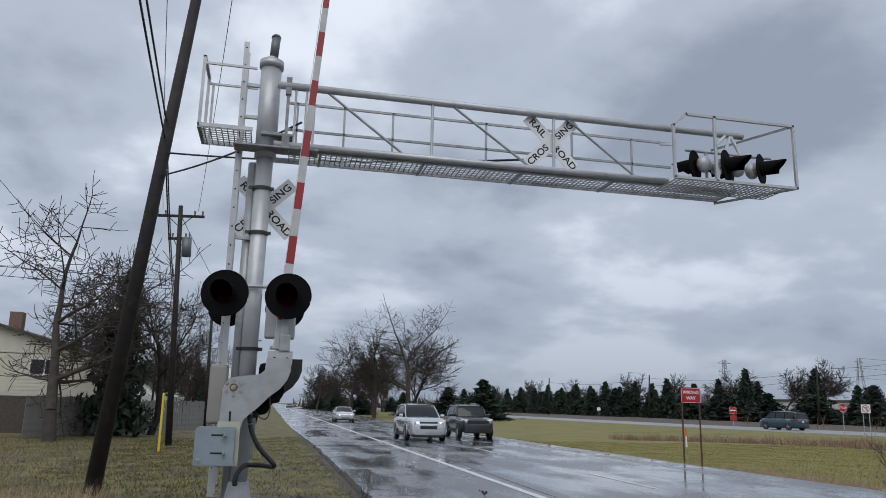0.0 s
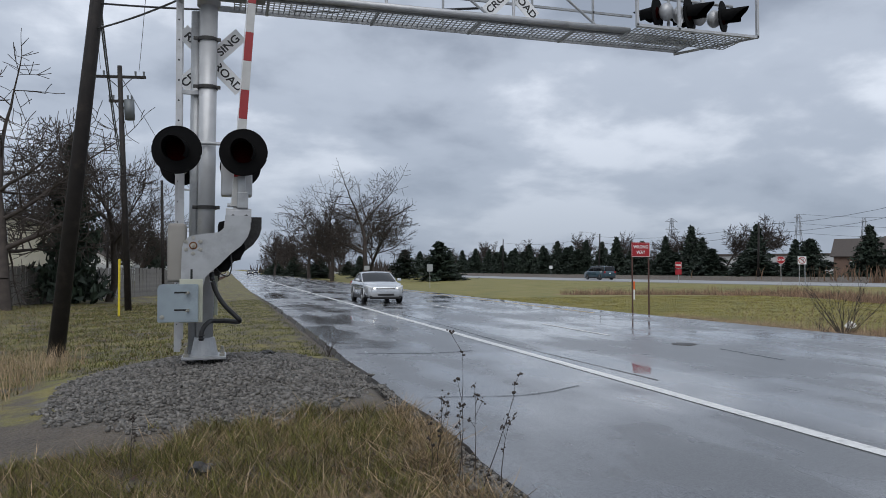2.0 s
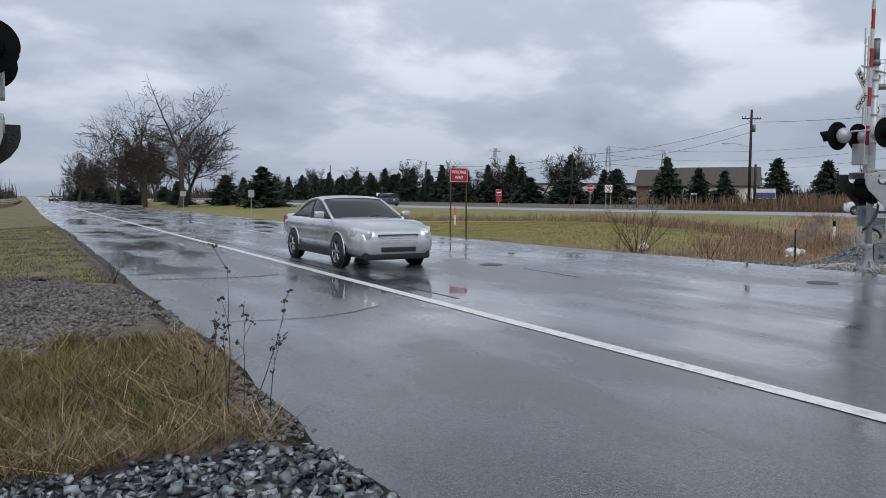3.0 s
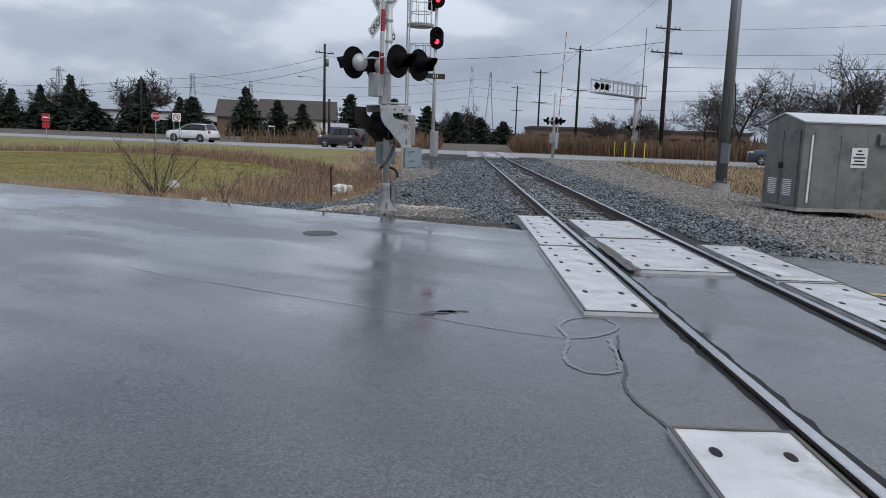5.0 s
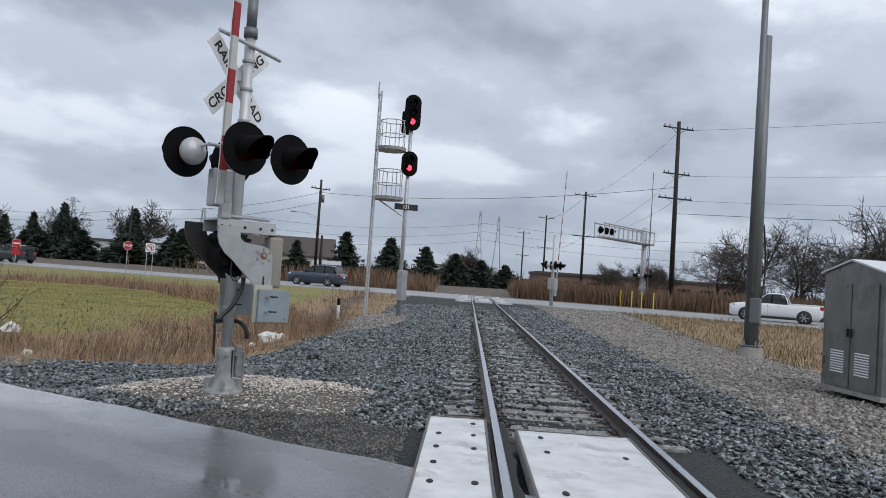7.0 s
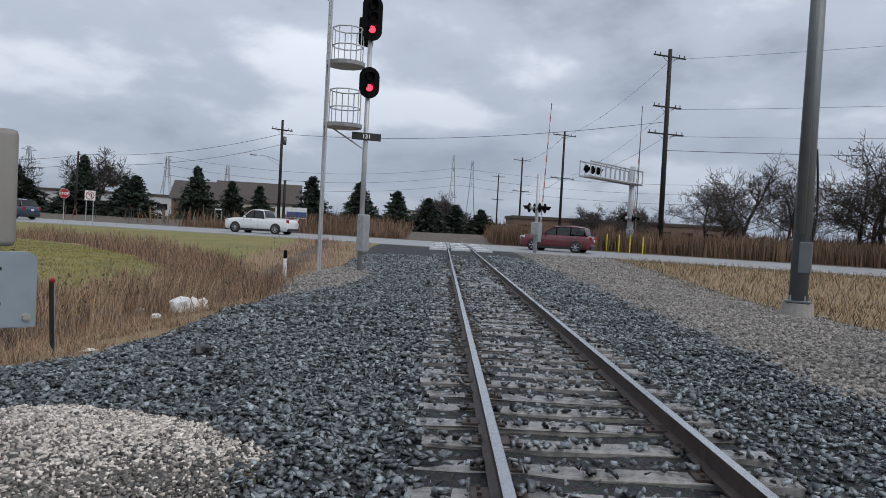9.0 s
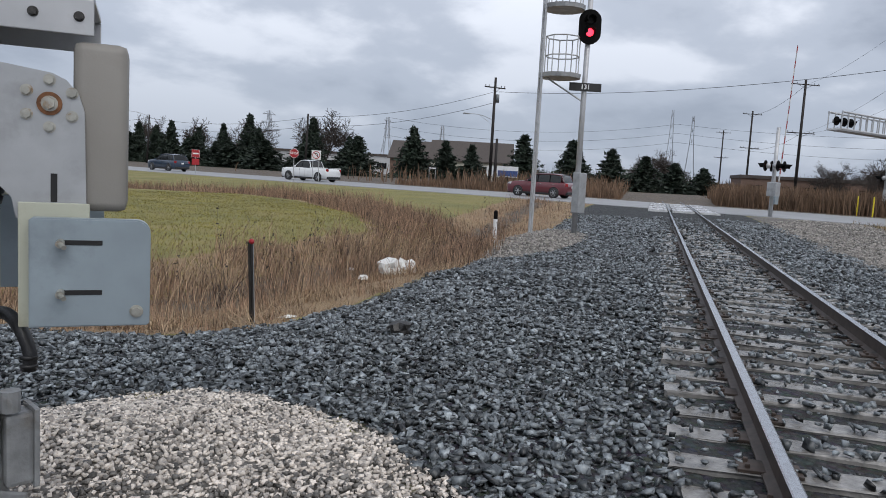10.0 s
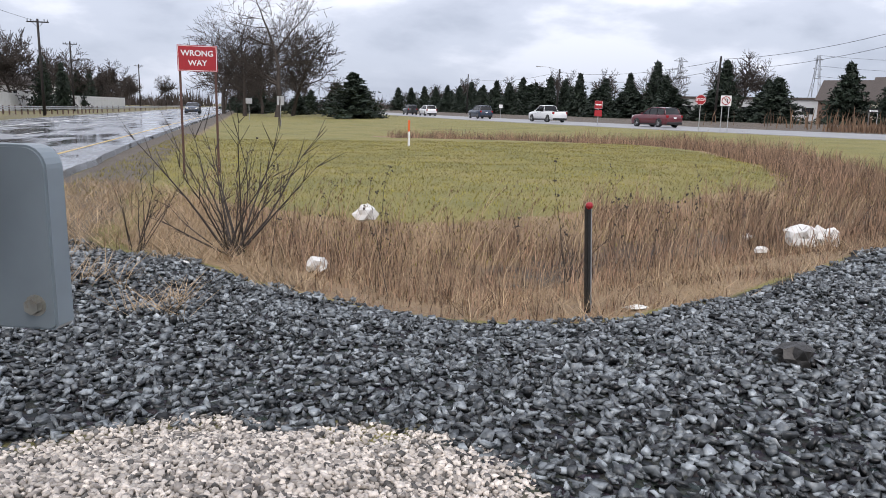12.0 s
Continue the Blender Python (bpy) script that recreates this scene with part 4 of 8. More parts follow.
def mast_base(parent, k=1.0):
    """Cast base with ribs, junction housing, split seam and bolted foot."""
    bm = B()
    prof = [(.235, 0.0), (.235, .035), (.205, .05), (.155, .09), (.125, .16), (.112, .28), (.105, .50), (.098, .545), (.080, .56)]
    seg = 28
    rings = []
    for r, z in prof:
        rings.append([bm.verts.new((k * r * (1 + .06 * math.cos(4 * a) * (z > .05) * (z < .5)) * math.cos(a), k * r * (1 + .06 * math.cos(4 * a) * (z > .05) * (z < .5)) * math.sin(a), k * z)) for a in [2 * math.pi * i / seg for i in range(seg)]])
    for p, q in zip(rings, rings[1:]):
        for i in range(seg):
            bm.faces.new((p[i], p[(i + 1) % seg], q[(i + 1) % seg], q[i]))
    bm.faces.new(rings[-1])
    b = part("base_casting", bm, M["cast"], parent, "grey cast two-piece base", True)
    for a in range(4):
        c, s = math.cos(radians(45 + 90 * a)), math.sin(radians(45 + 90 * a))
        bm = B(); add_box(bm, (.15 * c * k, .15 * s * k, .10 * k), (.15 * k, .02 * k, .16 * k), Matrix.Rotation(radians(45 + 90 * a), 3, "Z"), bev=.006)
        part("rib", bm, M["cast"], b)
        bm = B()
        add_tube(bm, (.185 * c * k, .185 * s * k, .04 * k), (.185 * c * k, .185 * s * k, .075 * k), .030 * k, seg=6)
        add_tube(bm, (.185 * c * k, .185 * s * k, .07 * k), (.185 * c * k, .185 * s * k, .115 * k), .013 * k, seg=8)
        part("anchor_bolt", bm, M["bolt"], b)
    bm = B()
    add_box(bm, (.155 * k, -.03 * k, .335 * k), (.105 * k, .13 * k, .30 * k), bev=.018); add_box(bm, (.215 * k, -.03 * k, .335 * k), (.022 * k, .15 * k, .33 * k), bev=.008)
    add_tube(bm, (.122 * k, -.085 * k, .50 * k), (.122 * k, -.085 * k, .585 * k), .038 * k)
    part("cable_housing", bm, M["cast"], b, "cast cable housing with lid")
    bm = B(); add_box(bm, (.0, -.118 * k, .28 * k), (.010, .02, .50 * k))
    part("seam", bm, M["iron"], b, "dark casting seam")
    for x, z in ((-.085, .47), (-.095, .12), (.06, .47)):
        bm = B(); bolt(bm, x * k, -.105 * k, z * k, .015, .02)
        part("bolt", bm, M["bolt"], b)


def cable_rings(parent, r, zs):
    for z in zs:
        bm = B()
        bmesh.ops.create_cone(bm, cap_ends=True, segments=20, radius1=r + .012, radius2=r + .012, depth=.03, matrix=Matrix.Translation((0, 0, z)))
        part("clamp", bm, M["galv"], parent)


def median_signal():
    t = thing("crossing_gate_signal", pose(18.54, 9.41, -0.08), "grey crossing signal mast with raised gate on pale gravel", "railway signal", "crossing gate signals")
    mast_base(t)
    bm = B(); add_tube(bm, (0, 0, .5), (0, 0, 4.42), .066, .064, 24)
    part("mast", bm, M["alu"], t, "silver painted steel mast", True)
    bm = B(); add_tube(bm, (0, 0, 4.40), (0, 0, 4.52), .085, .085, 20); add_tube(bm, (0, 0, 4.50), (0, 0, 4.95), .062, .066, 16); add_tube(bm, (0, 0, 4.95), (0, 0, 4.98), .07, .05, 16)
    part("bell", bm, M["grey_pole"], t, "grey cylindrical bell on the mast top", True)
    cable_rings(t, .066, (1.05, 1.45, 2.75, 3.35, 3.75, 4.10))
    gate_mechanism(t, pose(.09, -.03, .085, 0, 0, -23))
    crossbuck(t, -.05, .11, 3.86)
    bm = B(); add_tube(bm, (0, 0, 3.86), (-.05, .10, 3.86), .02); add_tube(bm, (-.5, .0, 4.35), (.42, -.12, 4.22), .025, seg=8)
    part("sign_bracket", bm, M["alu"], t)
    bm = B(); add_tube(bm, (-.42, -.12, 3.0), (.42, -.12, 3.0), .022); add_tube(bm, (-.42, .12, 3.0), (.42, .12, 3.0), .022)
    for x in (-.38, .38):
        add_tube(bm, (x, -.12, 3.0), (x, -.5, 2.98), .02); add_tube(bm, (x, .12, 3.0), (x, .42, 2.98), .02)
    part("crossarm", bm, M["alu"], t, "light crossarm of silver pipe")
    for x in (-.38, .38):
        flasher(t, x - .03, -.50, 2.92, -8)
        flasher(t, x, .56, 2.92, 172)
    c, s = math.cos(radians(-23)), math.sin(radians(-23))
    p = lambda u, v, z: (u * c - v * s, u * s + v * c, z)
    gate_arm(t, p(-.29, -.2, 2.28), p(-.22, -.2, 9.6), .10)
    return t


median_signal()


def near_signal():
    t = thing("cantilever_signal", pose(1.63, 11.18, 0.30), "silver cantilever crossing signal with gate on gravel pad", "railway signal", "crossing gate signals")
    bm = B(); add_box(bm, (0, 0, .02), (.62, .62, .04), bev=.008); add_tube(bm, (0, 0, .03), (0, 0, .30), .20, .145, 24)
    foot = part("base_plate", bm, M["galv"], t, "bolted steel base plate")
    for a in (-1, 1):
        for b in (-1, 1):
            bm = B(); add_tube(bm, (.25 * a, .25 * b, .03), (.25 * a, .25 * b, .14), .022, seg=8); add_tube(bm, (.25 * a, .25 * b, .04), (.25 * a, .25 * b, .08), .042, seg=6)
            part("anchor_bolt", bm, M["bolt"], foot)
    bm = B(); add_tube(bm, (0, 0, .1), (.03, 0, 5.4), .118, .132, 28)
    part("mast", bm, M["alu"], t, "silver painted steel mast with streaks", True)
    bm = B(); add_tube(bm, (.03, 0, 5.25), (.03, 0, 6.82), .168, .165, 28); add_tube(bm, (.03, 0, 6.80), (.03, 0, 6.92), .195, .195, 28); add_tube(bm, (.03, 0, 6.9), (.03, 0, 7.0), .09, .08, 16)
    part("mast_head", bm, M["alu"], t, "thicker silver mast head with flange", True)
    bm = B(); add_tube(bm, (.05, 0, 7.0), (.07, 0, 7.36), .07, .072, 16); add_tube(bm, (.07, 0, 7.36), (.07, 0, 7.40), .08, .06, 16)
    part("bell", bm, M["grey_pole"], t, "grey cylindrical bell", True)
    bm = B(); add_tube(bm, (-.16, .16, 0.05), (-.14, .16, 5.2), .085, .085, 18)
    part("conduit_post", bm, M["galv"], t, "grey conduit post beside the mast", True)
    for z in (4.72, 4.0, 2.2, 1.3):
        bm = B(); add_tube(bm, (.02, 0, z), (.02, 0, z + .05), .15, .15, 20); add_box(bm, (.17, -.05, z + .025), (.07, .04, .05), bev=.006); add_box(bm, (-.15, -.05, z + .025), (.07, .04, .05), bev=.006)
        part("clamp", bm, M["iron"], t)
    # ladder
    lad = B()
    for y in (-.05, .33):
        add_box(lad, (-.385, y, 3.65), (.085, .012, 7.1))
    part("ladder_rail", lad, M["alu"], t, "perforated silver ladder rails")
    for i in range(23):
        bm = B(); add_tube(bm, (-.385, -.05, .35 + i * .3), (-.385, .33, .35 + i * .3), .011, seg=8)
        part("rung", bm, M["galv"], t)
        bm = B(); add_tube(bm, (-.385, -.058, .5 + i * .3), (-.385, -.06, .5 + i * .3), .014, seg=10)
        part("rail_hole", bm, M["dark_hole"], t)
    for z in (3.95, 5.95, 6.5):
        bm = B(); add_box(bm, (-.2, .05, z), (.36, .05, .06), bev=.004)
        part("ladder_bracket", bm, M["alu"], t)
    # walkway cage behind the mast
    cage = []
    for y in (-.35, .45):
        cage += [((-.98, y, 6.16), (.05, .02, 1.16)), ((-.58, y, 6.62), (.80, .03, .035)), ((-.58, y, 5.60), (.80, .03, .06))]
    cage += [((-.98, .05, 6.73), (.05, .82, .03)), ((-.98, .05, 5.60), (.05, .82, .06)), ((-.9, .45, 6.1), (.04, .02, 1.0))]
    for c_, s_ in cage:
        bm = B(); add_box(bm, c_, s_); part("cage_bar", bm, M["alu"], t, "silver bar of the safety cage")

    def grating(x0, x1, y0, y1, z, n):
        g = B()
        k = int((x1 - x0) / .085)
        for i in range(k + 1):
            x = x0 + (x1 - x0) * i / k
            add_box(g, (x, (y0 + y1) / 2, z), (.016, y1 - y0, .012), Matrix.Rotation(radians(0), 3, "Z"))
        for j in range(n + 1):
            add_box(g, ((x0 + x1) / 2, y0 + (y1 - y0) * j / n, z), (x1 - x0, .014, .016))
        return g
    part("grating", grating(-1.0, -.2, -.35, .45, 5.56, 8), M["galv"], t, "open steel grating")
    # truss
    for z, r in ((6.44, .062), (5.44, .055)):
        bm = B(); add_tube(bm, (.15, -.22, z), (8.55 if z > 6 else 7.0, -.22, z), r, r, 18)
        part("chord", bm, M["alu"], t, "silver pipe chord", True)
    bm = B(); add_box(bm, (.33, -.22, 6.43), (.09, .10, .30), bev=.01); add_box(bm, (.33, -.22, 5.46), (.12, .12, .28), bev=.01); add_box(bm, (.33, -.22, 5.95), (.05, .05, .75))
    part("truss_clamp", bm, M["cast"], t)
    bm = B(); add_box(bm, (.2, -.2, 5.35), (1.3, .34, .03), bev=.006); part("mast_plate", bm, M["cast"], t)
    bm = B(); add_box(bm, (.2, .0, 5.6), (.5, .5, .05), bev=.01); part("mast_plate", bm, M["cast"], t)
    for x in (.45, .62, .75, 2.7, 4.85):
        bm = B(); add_tube(bm, (x, -.22, 5.44), (x, -.22, 6.44), .026 if x > 1 else .02, seg=10)
        part("truss_post", bm, M["alu"], t)
    for a, b in ((.9, 2.25), (3.0, 4.42), (5.05, 6.38)):
        bm = B(); add_tube(bm, (a, -.22, 6.44), (b, -.22, 5.46), .022, seg=10)
        part("truss_diagonal", bm, M["galv"], t)
    for x in (.5, 1.3, 2.15, 3.85, 5.5, 6.7):
        bm = B(); add_box(bm, (x, .53, 5.95), (.035, .035, 1.05)); part("handrail_post", bm, M["galv"], t)
    for z in (6.46, 5.98):
        bm = B(); add_box(bm, (3.9, .53, z), (7.2, .035, .04)); part("handrail", bm, M["galv"], t)
    bm = B(); add_box(bm, (4.2, .53, 5.42), (8.4, .02, .09)); add_box(bm, (4.2, -.14, 5.40), (8.4, .02, .07)); add_box(bm, (8.4, .2, 5.42), (.03, .7, .09))
    for x in (.9, 2.6, 4.3, 6.0):
        add_box(bm, (x, .2, 5.39), (.04, .68, .05))
    part("walkway_frame", bm, M["galv"], t)
    part("grating", grating(.4, 8.4, -.12, .52, 5.43, 6), M["galv"], t, "open steel walkway grating")
    # lamp basket
    bm = B()
    y0, y1, x0, x1 = -.95, .52, 6.72, 9.05
    for (a, b) in (((x0, y0, 5.28), (x0, y0, 6.20)), ((x1, y0, 5.28), (x1, y0, 6.42)), ((7.5, y0, 5.28), (7.5, y0, 6.42)), ((x0, y0, 6.20), (x0 + .25, y0 - .0, 6.42)), ((x0 + .25, y0, 6.42), (x1, y0, 6.42)), ((x1, y0, 6.42), (8.4, y1, 6.42)), ((x0, y0, 5.85), (7.3, y1, 6.42)), ((7.5, y0, 5.9), (8.2, -.22, 6.42)), ((x1, y0, 5.28), (8.4, y1, 5.35)), ((x0, y0, 5.28), (x1, y0, 5.28)), ((7.5, y0, 5.30), (8.3, -.22, 6.44))):
        a, b = Vector(a), Vector(b)
        rot = Vector((0, 0, 1)).rotation_difference((b - a).normalized()).to_matrix()
        add_box(bm, (a + b) / 2, (.045, .045, (b - a).length + .03), rot)
    part("basket_frame", bm, M["alu"], t, "angle-iron lamp basket frame")
    part("grating", grating(6.8, 8.95, -.93, -.15, 5.29, 8), M["galv"], t, "open steel basket floor")
    bm = B(); add_tube(bm, (7.2, -.5, 5.95), (8.9, -.5, 5.95), .025); add_tube(bm, (8.3, -.22, 6.44), (8.3, -.5, 5.95), .03); add_tube(bm, (7.6, -.5, 5.3), (7.6, -.5, 5.95), .025)
    part("lamp_bracket", bm, M["galv"], t)
    for x, y, yaw in ((7.85, -.72, 38), (8.55, -.70, 38), (7.35, -.55, 218), (8.05, -.48, 218)):
        flasher(t, x, y, 5.66, yaw, .27)
    crossbuck(t, 4.83, -.16, 5.96)
    crossbuck(t, .07, .2, 4.50)
    bm = B(); add_tube(bm, (0, 0, 4.5), (.07, .2, 4.5), .03)
    part("sign_bracket", bm, M["galv"], t)
    # lights
    bm = B(); add_tube(bm, (-.36, -.18, 3.16), (.66, -.18, 3.16), .026)
    for x in (-.30, .58):
        add_tube(bm, (x, -.18, 3.16), (x, -.70, 3.02), .022); add_tube(bm, (x, -.18, 3.16), (x, .35, 3.0), .022)
    part("crossarm", bm, M["galv"], t)
    for x in (-.355, .525):
        flasher(t, x, -.88, 2.94, -6, .325)
        flasher(t, x - .02, .42, 2.90, 174, .305)
    bm = B()
    add_box(bm, (-.33, -.25, 1.55), (.085, .03, 2.5)); add_box(bm, (.44, -.25, 2.35), (.085, .03, .8))
    part("support_strut", bm, M["alu"], t, "flat silver support strut")
    gate_mechanism(t, Matrix.Translation((.13, -.42, -.47)) @ Matrix.Diagonal((-1, 1, 1, 1)), 1.30, False)
    gate_arm(t, (.43, -.62, 2.2), (1.02, -.62, 10.6), .125)
    return t


near_signal()


def wayside_signal():
    t = thing("wayside_signal", pose(36.38, 19.0, -0.26), "tall railway signal with two red lights and cage ladder", "railway signal")
    bm = B(); add_box(bm, (0, 0, .06), (.7, .7, .12), bev=.02); part("foot", bm, M["iron"], t)
    bm = B(); add_tube(bm, (0, 0, .1), (0, 0, 8.0), .085, .075, 18); part("mast", bm, M["alu"], t, "silver tubular mast", True)
    bm = B(); add_box(bm, (0, -.08, 1.35), (.36, .26, 1.2), bev=.03); part("case", bm, M["galv"], t, "grey relay case")
    yaw = -42
    for z, hh in ((6.17, .50), (8.22, .72)):
        bm = B()
        add_prism(bm, [(.33 * math.cos(a), (hh - .33) * (1 if math.sin(a) > 0 else -1) + .33 * math.sin(a)) for a in np.linspace(0, 2 * math.pi, 33)[:-1]], .03, "xz", -.16)
        hd = part("signal_head", bm, M["black"], t, "black oval signal head")
        hd.matrix_basis = pose(0, 0, z, 0, 0, yaw)
        zs = (.20, -.16) if hh < .7 else (.40, 0.03, -.36)
        for i, zz in enumerate(zs):
            bm = B(); bmesh.ops.create_uvsphere(bm, u_segments=16, v_segments=8, radius=.115, matrix=Matrix.Translation((0, -.165, zz)) @ Matrix.Diagonal((1, .25, 1, 1)))
            part("lens", bm, M["redlit"] if i == len(zs) - 1 else M["dark_hole"], hd, "glowing red signal lens" if i == len(zs) - 1 else "dark signal lens", True)
            bm = B()
            add_path(bm, [(.14 * math.cos(a), -.17, zz + .14 * math.sin(a)) for a in np.linspace(-.3, math.pi + .3, 14)], .012, 6)
            for a in np.linspace(-.2, math.pi + .2, 12):
                add_tube(bm, (.14 * math.cos(a), -.17, zz + .14 * math.sin(a)), (.13 * math.cos(a), -.42, zz + .12 * math.sin(a)), .022, seg=6)
            part("visor", bm, M["black"], hd)
        bm = B(); add_box(bm, (0, .02, 0), (.45, .3, hh * 1.5), bev=.06); part("head_case", bm, M["black"], hd)
    bm = B(); add_box(bm, (.25, .35, 7.9), (.5, .3, .9), bev=.08); part("side_head", bm, M["black"], t)
    bm = B(); add_box(bm, (0, 0, 0), (.95, .02, .24), bev=.004)
    pl = part("number_plate", bm, M["ink"], t, "black plate with white figures")
    pl.matrix_basis = pose(0, 0, 4.45, 0, 0, yaw) @ pose(0, -.11, 0)
    text_mesh("lettering", "131", .19, pl, pose(0, -.012, 0, 90, 0, 0), M["white"])
    # ladder mast and cages to the signal's left
    q = pose(0, 0, 0, 0, 0, yaw)
    bm = B()
    for y in (-.2, .2):
        add_tube(bm, q @ Vector((-1.32, y, 0.05)), q @ Vector((-1.32, y, 8.9)), .035, seg=8)
    for i in range(29):
        add_tube(bm, q @ Vector((-1.32, -.2, .4 + i * .3)), q @ Vector((-1.32, .2, .4 + i * .3)), .014, seg=6)
    add_tube(bm, q @ Vector((-1.2, 0, 4.7)), q @ Vector((-.05, 0, 4.05)), .025, seg=8)
    add_tube(bm, q @ Vector((-1.4, 0, 8.6)), q @ Vector((-1.4, 0, 9.3)), .03, seg=8)
    part("ladder", bm, M["alu"], t, "silver ladder beside the mast")
    for zb in (4.75, 6.7):
        bm = B()
        ring = [(-.72 + .50 * math.cos(a), .50 * math.sin(a)) for a in np.linspace(0, 2 * math.pi, 9)]
        for zz in (zb + .55, zb + 1.1):
            add_path(bm, [q @ Vector((u, v, zz)) for u, v in ring], .02, 6)
        for u, v in ring[:-1]:
            add_tube(bm, q @ Vector((u, v, zb)), q @ Vector((u, v, zb + 1.1)), .018, seg=6)
        part("cage", bm, M["alu"], t, "round silver safety cage")
        bm = B(); bmesh.ops.create_cone(bm, cap_ends=True, segments=14, radius1=.6, radius2=.62, depth=.12, matrix=Matrix.Translation(q @ Vector((-.75, 0, zb - .02))))
        part("platform", bm, M["galv"], t, "round grey platform")


wayside_signal()


def hut():
    """Ribbed aluminium equipment hut with louvred double door and notice."""
    t = thing("equipment_hut", pose(29.05, 1.92, -0.17, 0, 0, -55), "silver aluminium equipment hut on pale gravel", "equipment hut")
    W, D, H = 2.75, 1.85, 2.24
    bm = B(); add_box(bm, (0, 0, H / 2 + .06), (W, D, H), bev=.008); part("body", bm, M["hut"], t, "ribbed dull aluminium walls")
    bm = B()
    for sx in (-1, 1):
        v = [(-W / 2 - .06, -.02 * sx, H + .33), (W / 2 + .06, -.02 * sx, H + .33), (W / 2 + .06, sx * (D / 2 + .07), H + .08), (-W / 2 - .06, sx * (D / 2 + .07), H + .08)]
        q = [bm.verts.new(p) for p in v]; q2 = [bm.verts.new((p[0], p[1], p[2] - .035)) for p in v]
        bm.faces.new(q); bm.faces.new(q2[::-1])
        for i in range(4):
            bm.faces.new((q[i], q2[i], q2[(i + 1) % 4], q[(i + 1) % 4]))
    part("roof", bm, M["hut_roof"], t, "bright pitched aluminium roof")
    for sy in (-1, 1):
        bm = B(); add_prism(bm, [(-D / 2, H + .04), (D / 2, H + .04), (0, H + .30)], .02, "yz", sy * W / 2 - .01)
        part("gable", bm, M["hut"], t)
    return t, W, D, H


def finish_hut():
    t, W, D, H = hut()
    # door end looks along -x in the hut's own frame
    for sy in (-.40, .40):
        bm = B(); add_box(bm, (-W / 2 - .014, sy, 1.10), (.022, .76, 1.98), bev=.004)
        d = part("door", bm, M["hut"], t, "grey aluminium door leaf")
        bm = B()
        for i in range(9):
            add_box(bm, (-W / 2 - .03, sy * .95, .38 + i * .05), (.012, .42, .022), Matrix.Rotation(radians(25), 3, "Y"))
        part("louvre", bm, M["white"], d, "pale louvre vent")
        bm = B(); add_box(bm, (-W / 2 - .05, sy * .12, 1.15), (.05, .04, .16), bev=.008); part("handle", bm, M["iron"], d)
    bm = B(); add_box(bm, (-W / 2 - .02, 0, 1.02), (.02, .02, 1.85)); part("door_trim", bm, M["panel_edge"], t)
    for i in range(4):
        y = -W / 2 + .30 + i * .72
        bm = B(); add_box(bm, (y, -D / 2 - .006, 1.05), (.006, .006, 2.1)); part("wall_seam", bm, M["hut"], t)
    bm = B(); add_box(bm, (-1.15, -D / 2 - .02, 1.1), (.05, .03, 1.75), bev=.004); part("corner_conduit", bm, M["white"], t)
    bm = B(); add_box(bm, (.92, -D / 2 - .05, 1.90), (.55, .10, .30), bev=.01)
    for i in range(8):
        add_box(bm, (.72 + i * .055, -D / 2 - .10, 1.78), (.02, .03, .05))
    part("vent_hood", bm, M["hut"], t, "small louvred vent hood")
    bm = B(); add_box(bm, (.18, -D / 2 - .014, 1.42), (.44, .01, .52)); s = part("notice", bm, M["white"], t, "white notice with black lines")
    for i, w in enumerate((.12, .22, .34, .26, .36)):
        bm = B(); add_box(bm, (.18, -D / 2 - .021, 1.60 - i * .088), (w, .004, .04)); part("text_bar", bm, M["ink"], s)
    bm = B(); add_tube(bm, (W / 2 - .1, D / 2 + .04, .1), (W / 2 - .1, D / 2 + .04, 2.9), .03); part("vent_pipe", bm, M["galv"], t)
    bm = B(); add_box(bm, (0, 0, .03), (W + .1, D + .1, .08)); part("skid", bm, M["concrete"], t)


finish_hut()


def steel_pole(x, y, h, label):
    z = gzf(x, y)
    t = thing("steel_pole", pose(x, y, z - .05, 0, 0.6, 0), label, "pole")
    bm = B(); add_tube(bm, (0, 0, 0), (0, 0, .42), .42, .36, 16); part("footing", bm, M["concrete"], t, "round concrete footing")
    bm = B(); add_tube(bm, (0, 0, .3), (0, 0, h), .23, .17, 20); add_box(bm, (0, 0, .46), (.6, .6, .05), bev=.01); part("shaft", bm, M["grey_pole"], t, "tapered grey steel shaft", True)
    bm = B(); add_tube(bm, (-.38, .05, 2.2), (-.33, .05, h + 2.4), .12, .10, 14); part("riser", bm, M["grey_pole"], t, "grey riser pipe", True)
    bm = B(); add_box(bm, (-.22, -.12, 1.6), (.42, .3, .8), bev=.03); part("box", bm, M["grey_pole"], t, "grey cable box")
    bm = B(); add_path(bm, smooth_pts([(-.1, -.25, 2.0), (.05, -.3, 2.6), (.16, -.28, 3.4), (.12, -.2, 4.4)], 5), .03, 8); part("cable", bm, M["hose"], t)
    for i in range(4):
        a = radians(45 + 90 * i)
        bm = B(); add_tube(bm, (.24 * math.cos(a), .24 * math.sin(a), .42), (.24 * math.cos(a), .24 * math.sin(a), .62), .025, seg=8); part("anchor_bolt", bm, M["bolt"], t)


steel_pole(37.8, 6.2, 10.6, "tapered grey steel pole on round concrete footing")


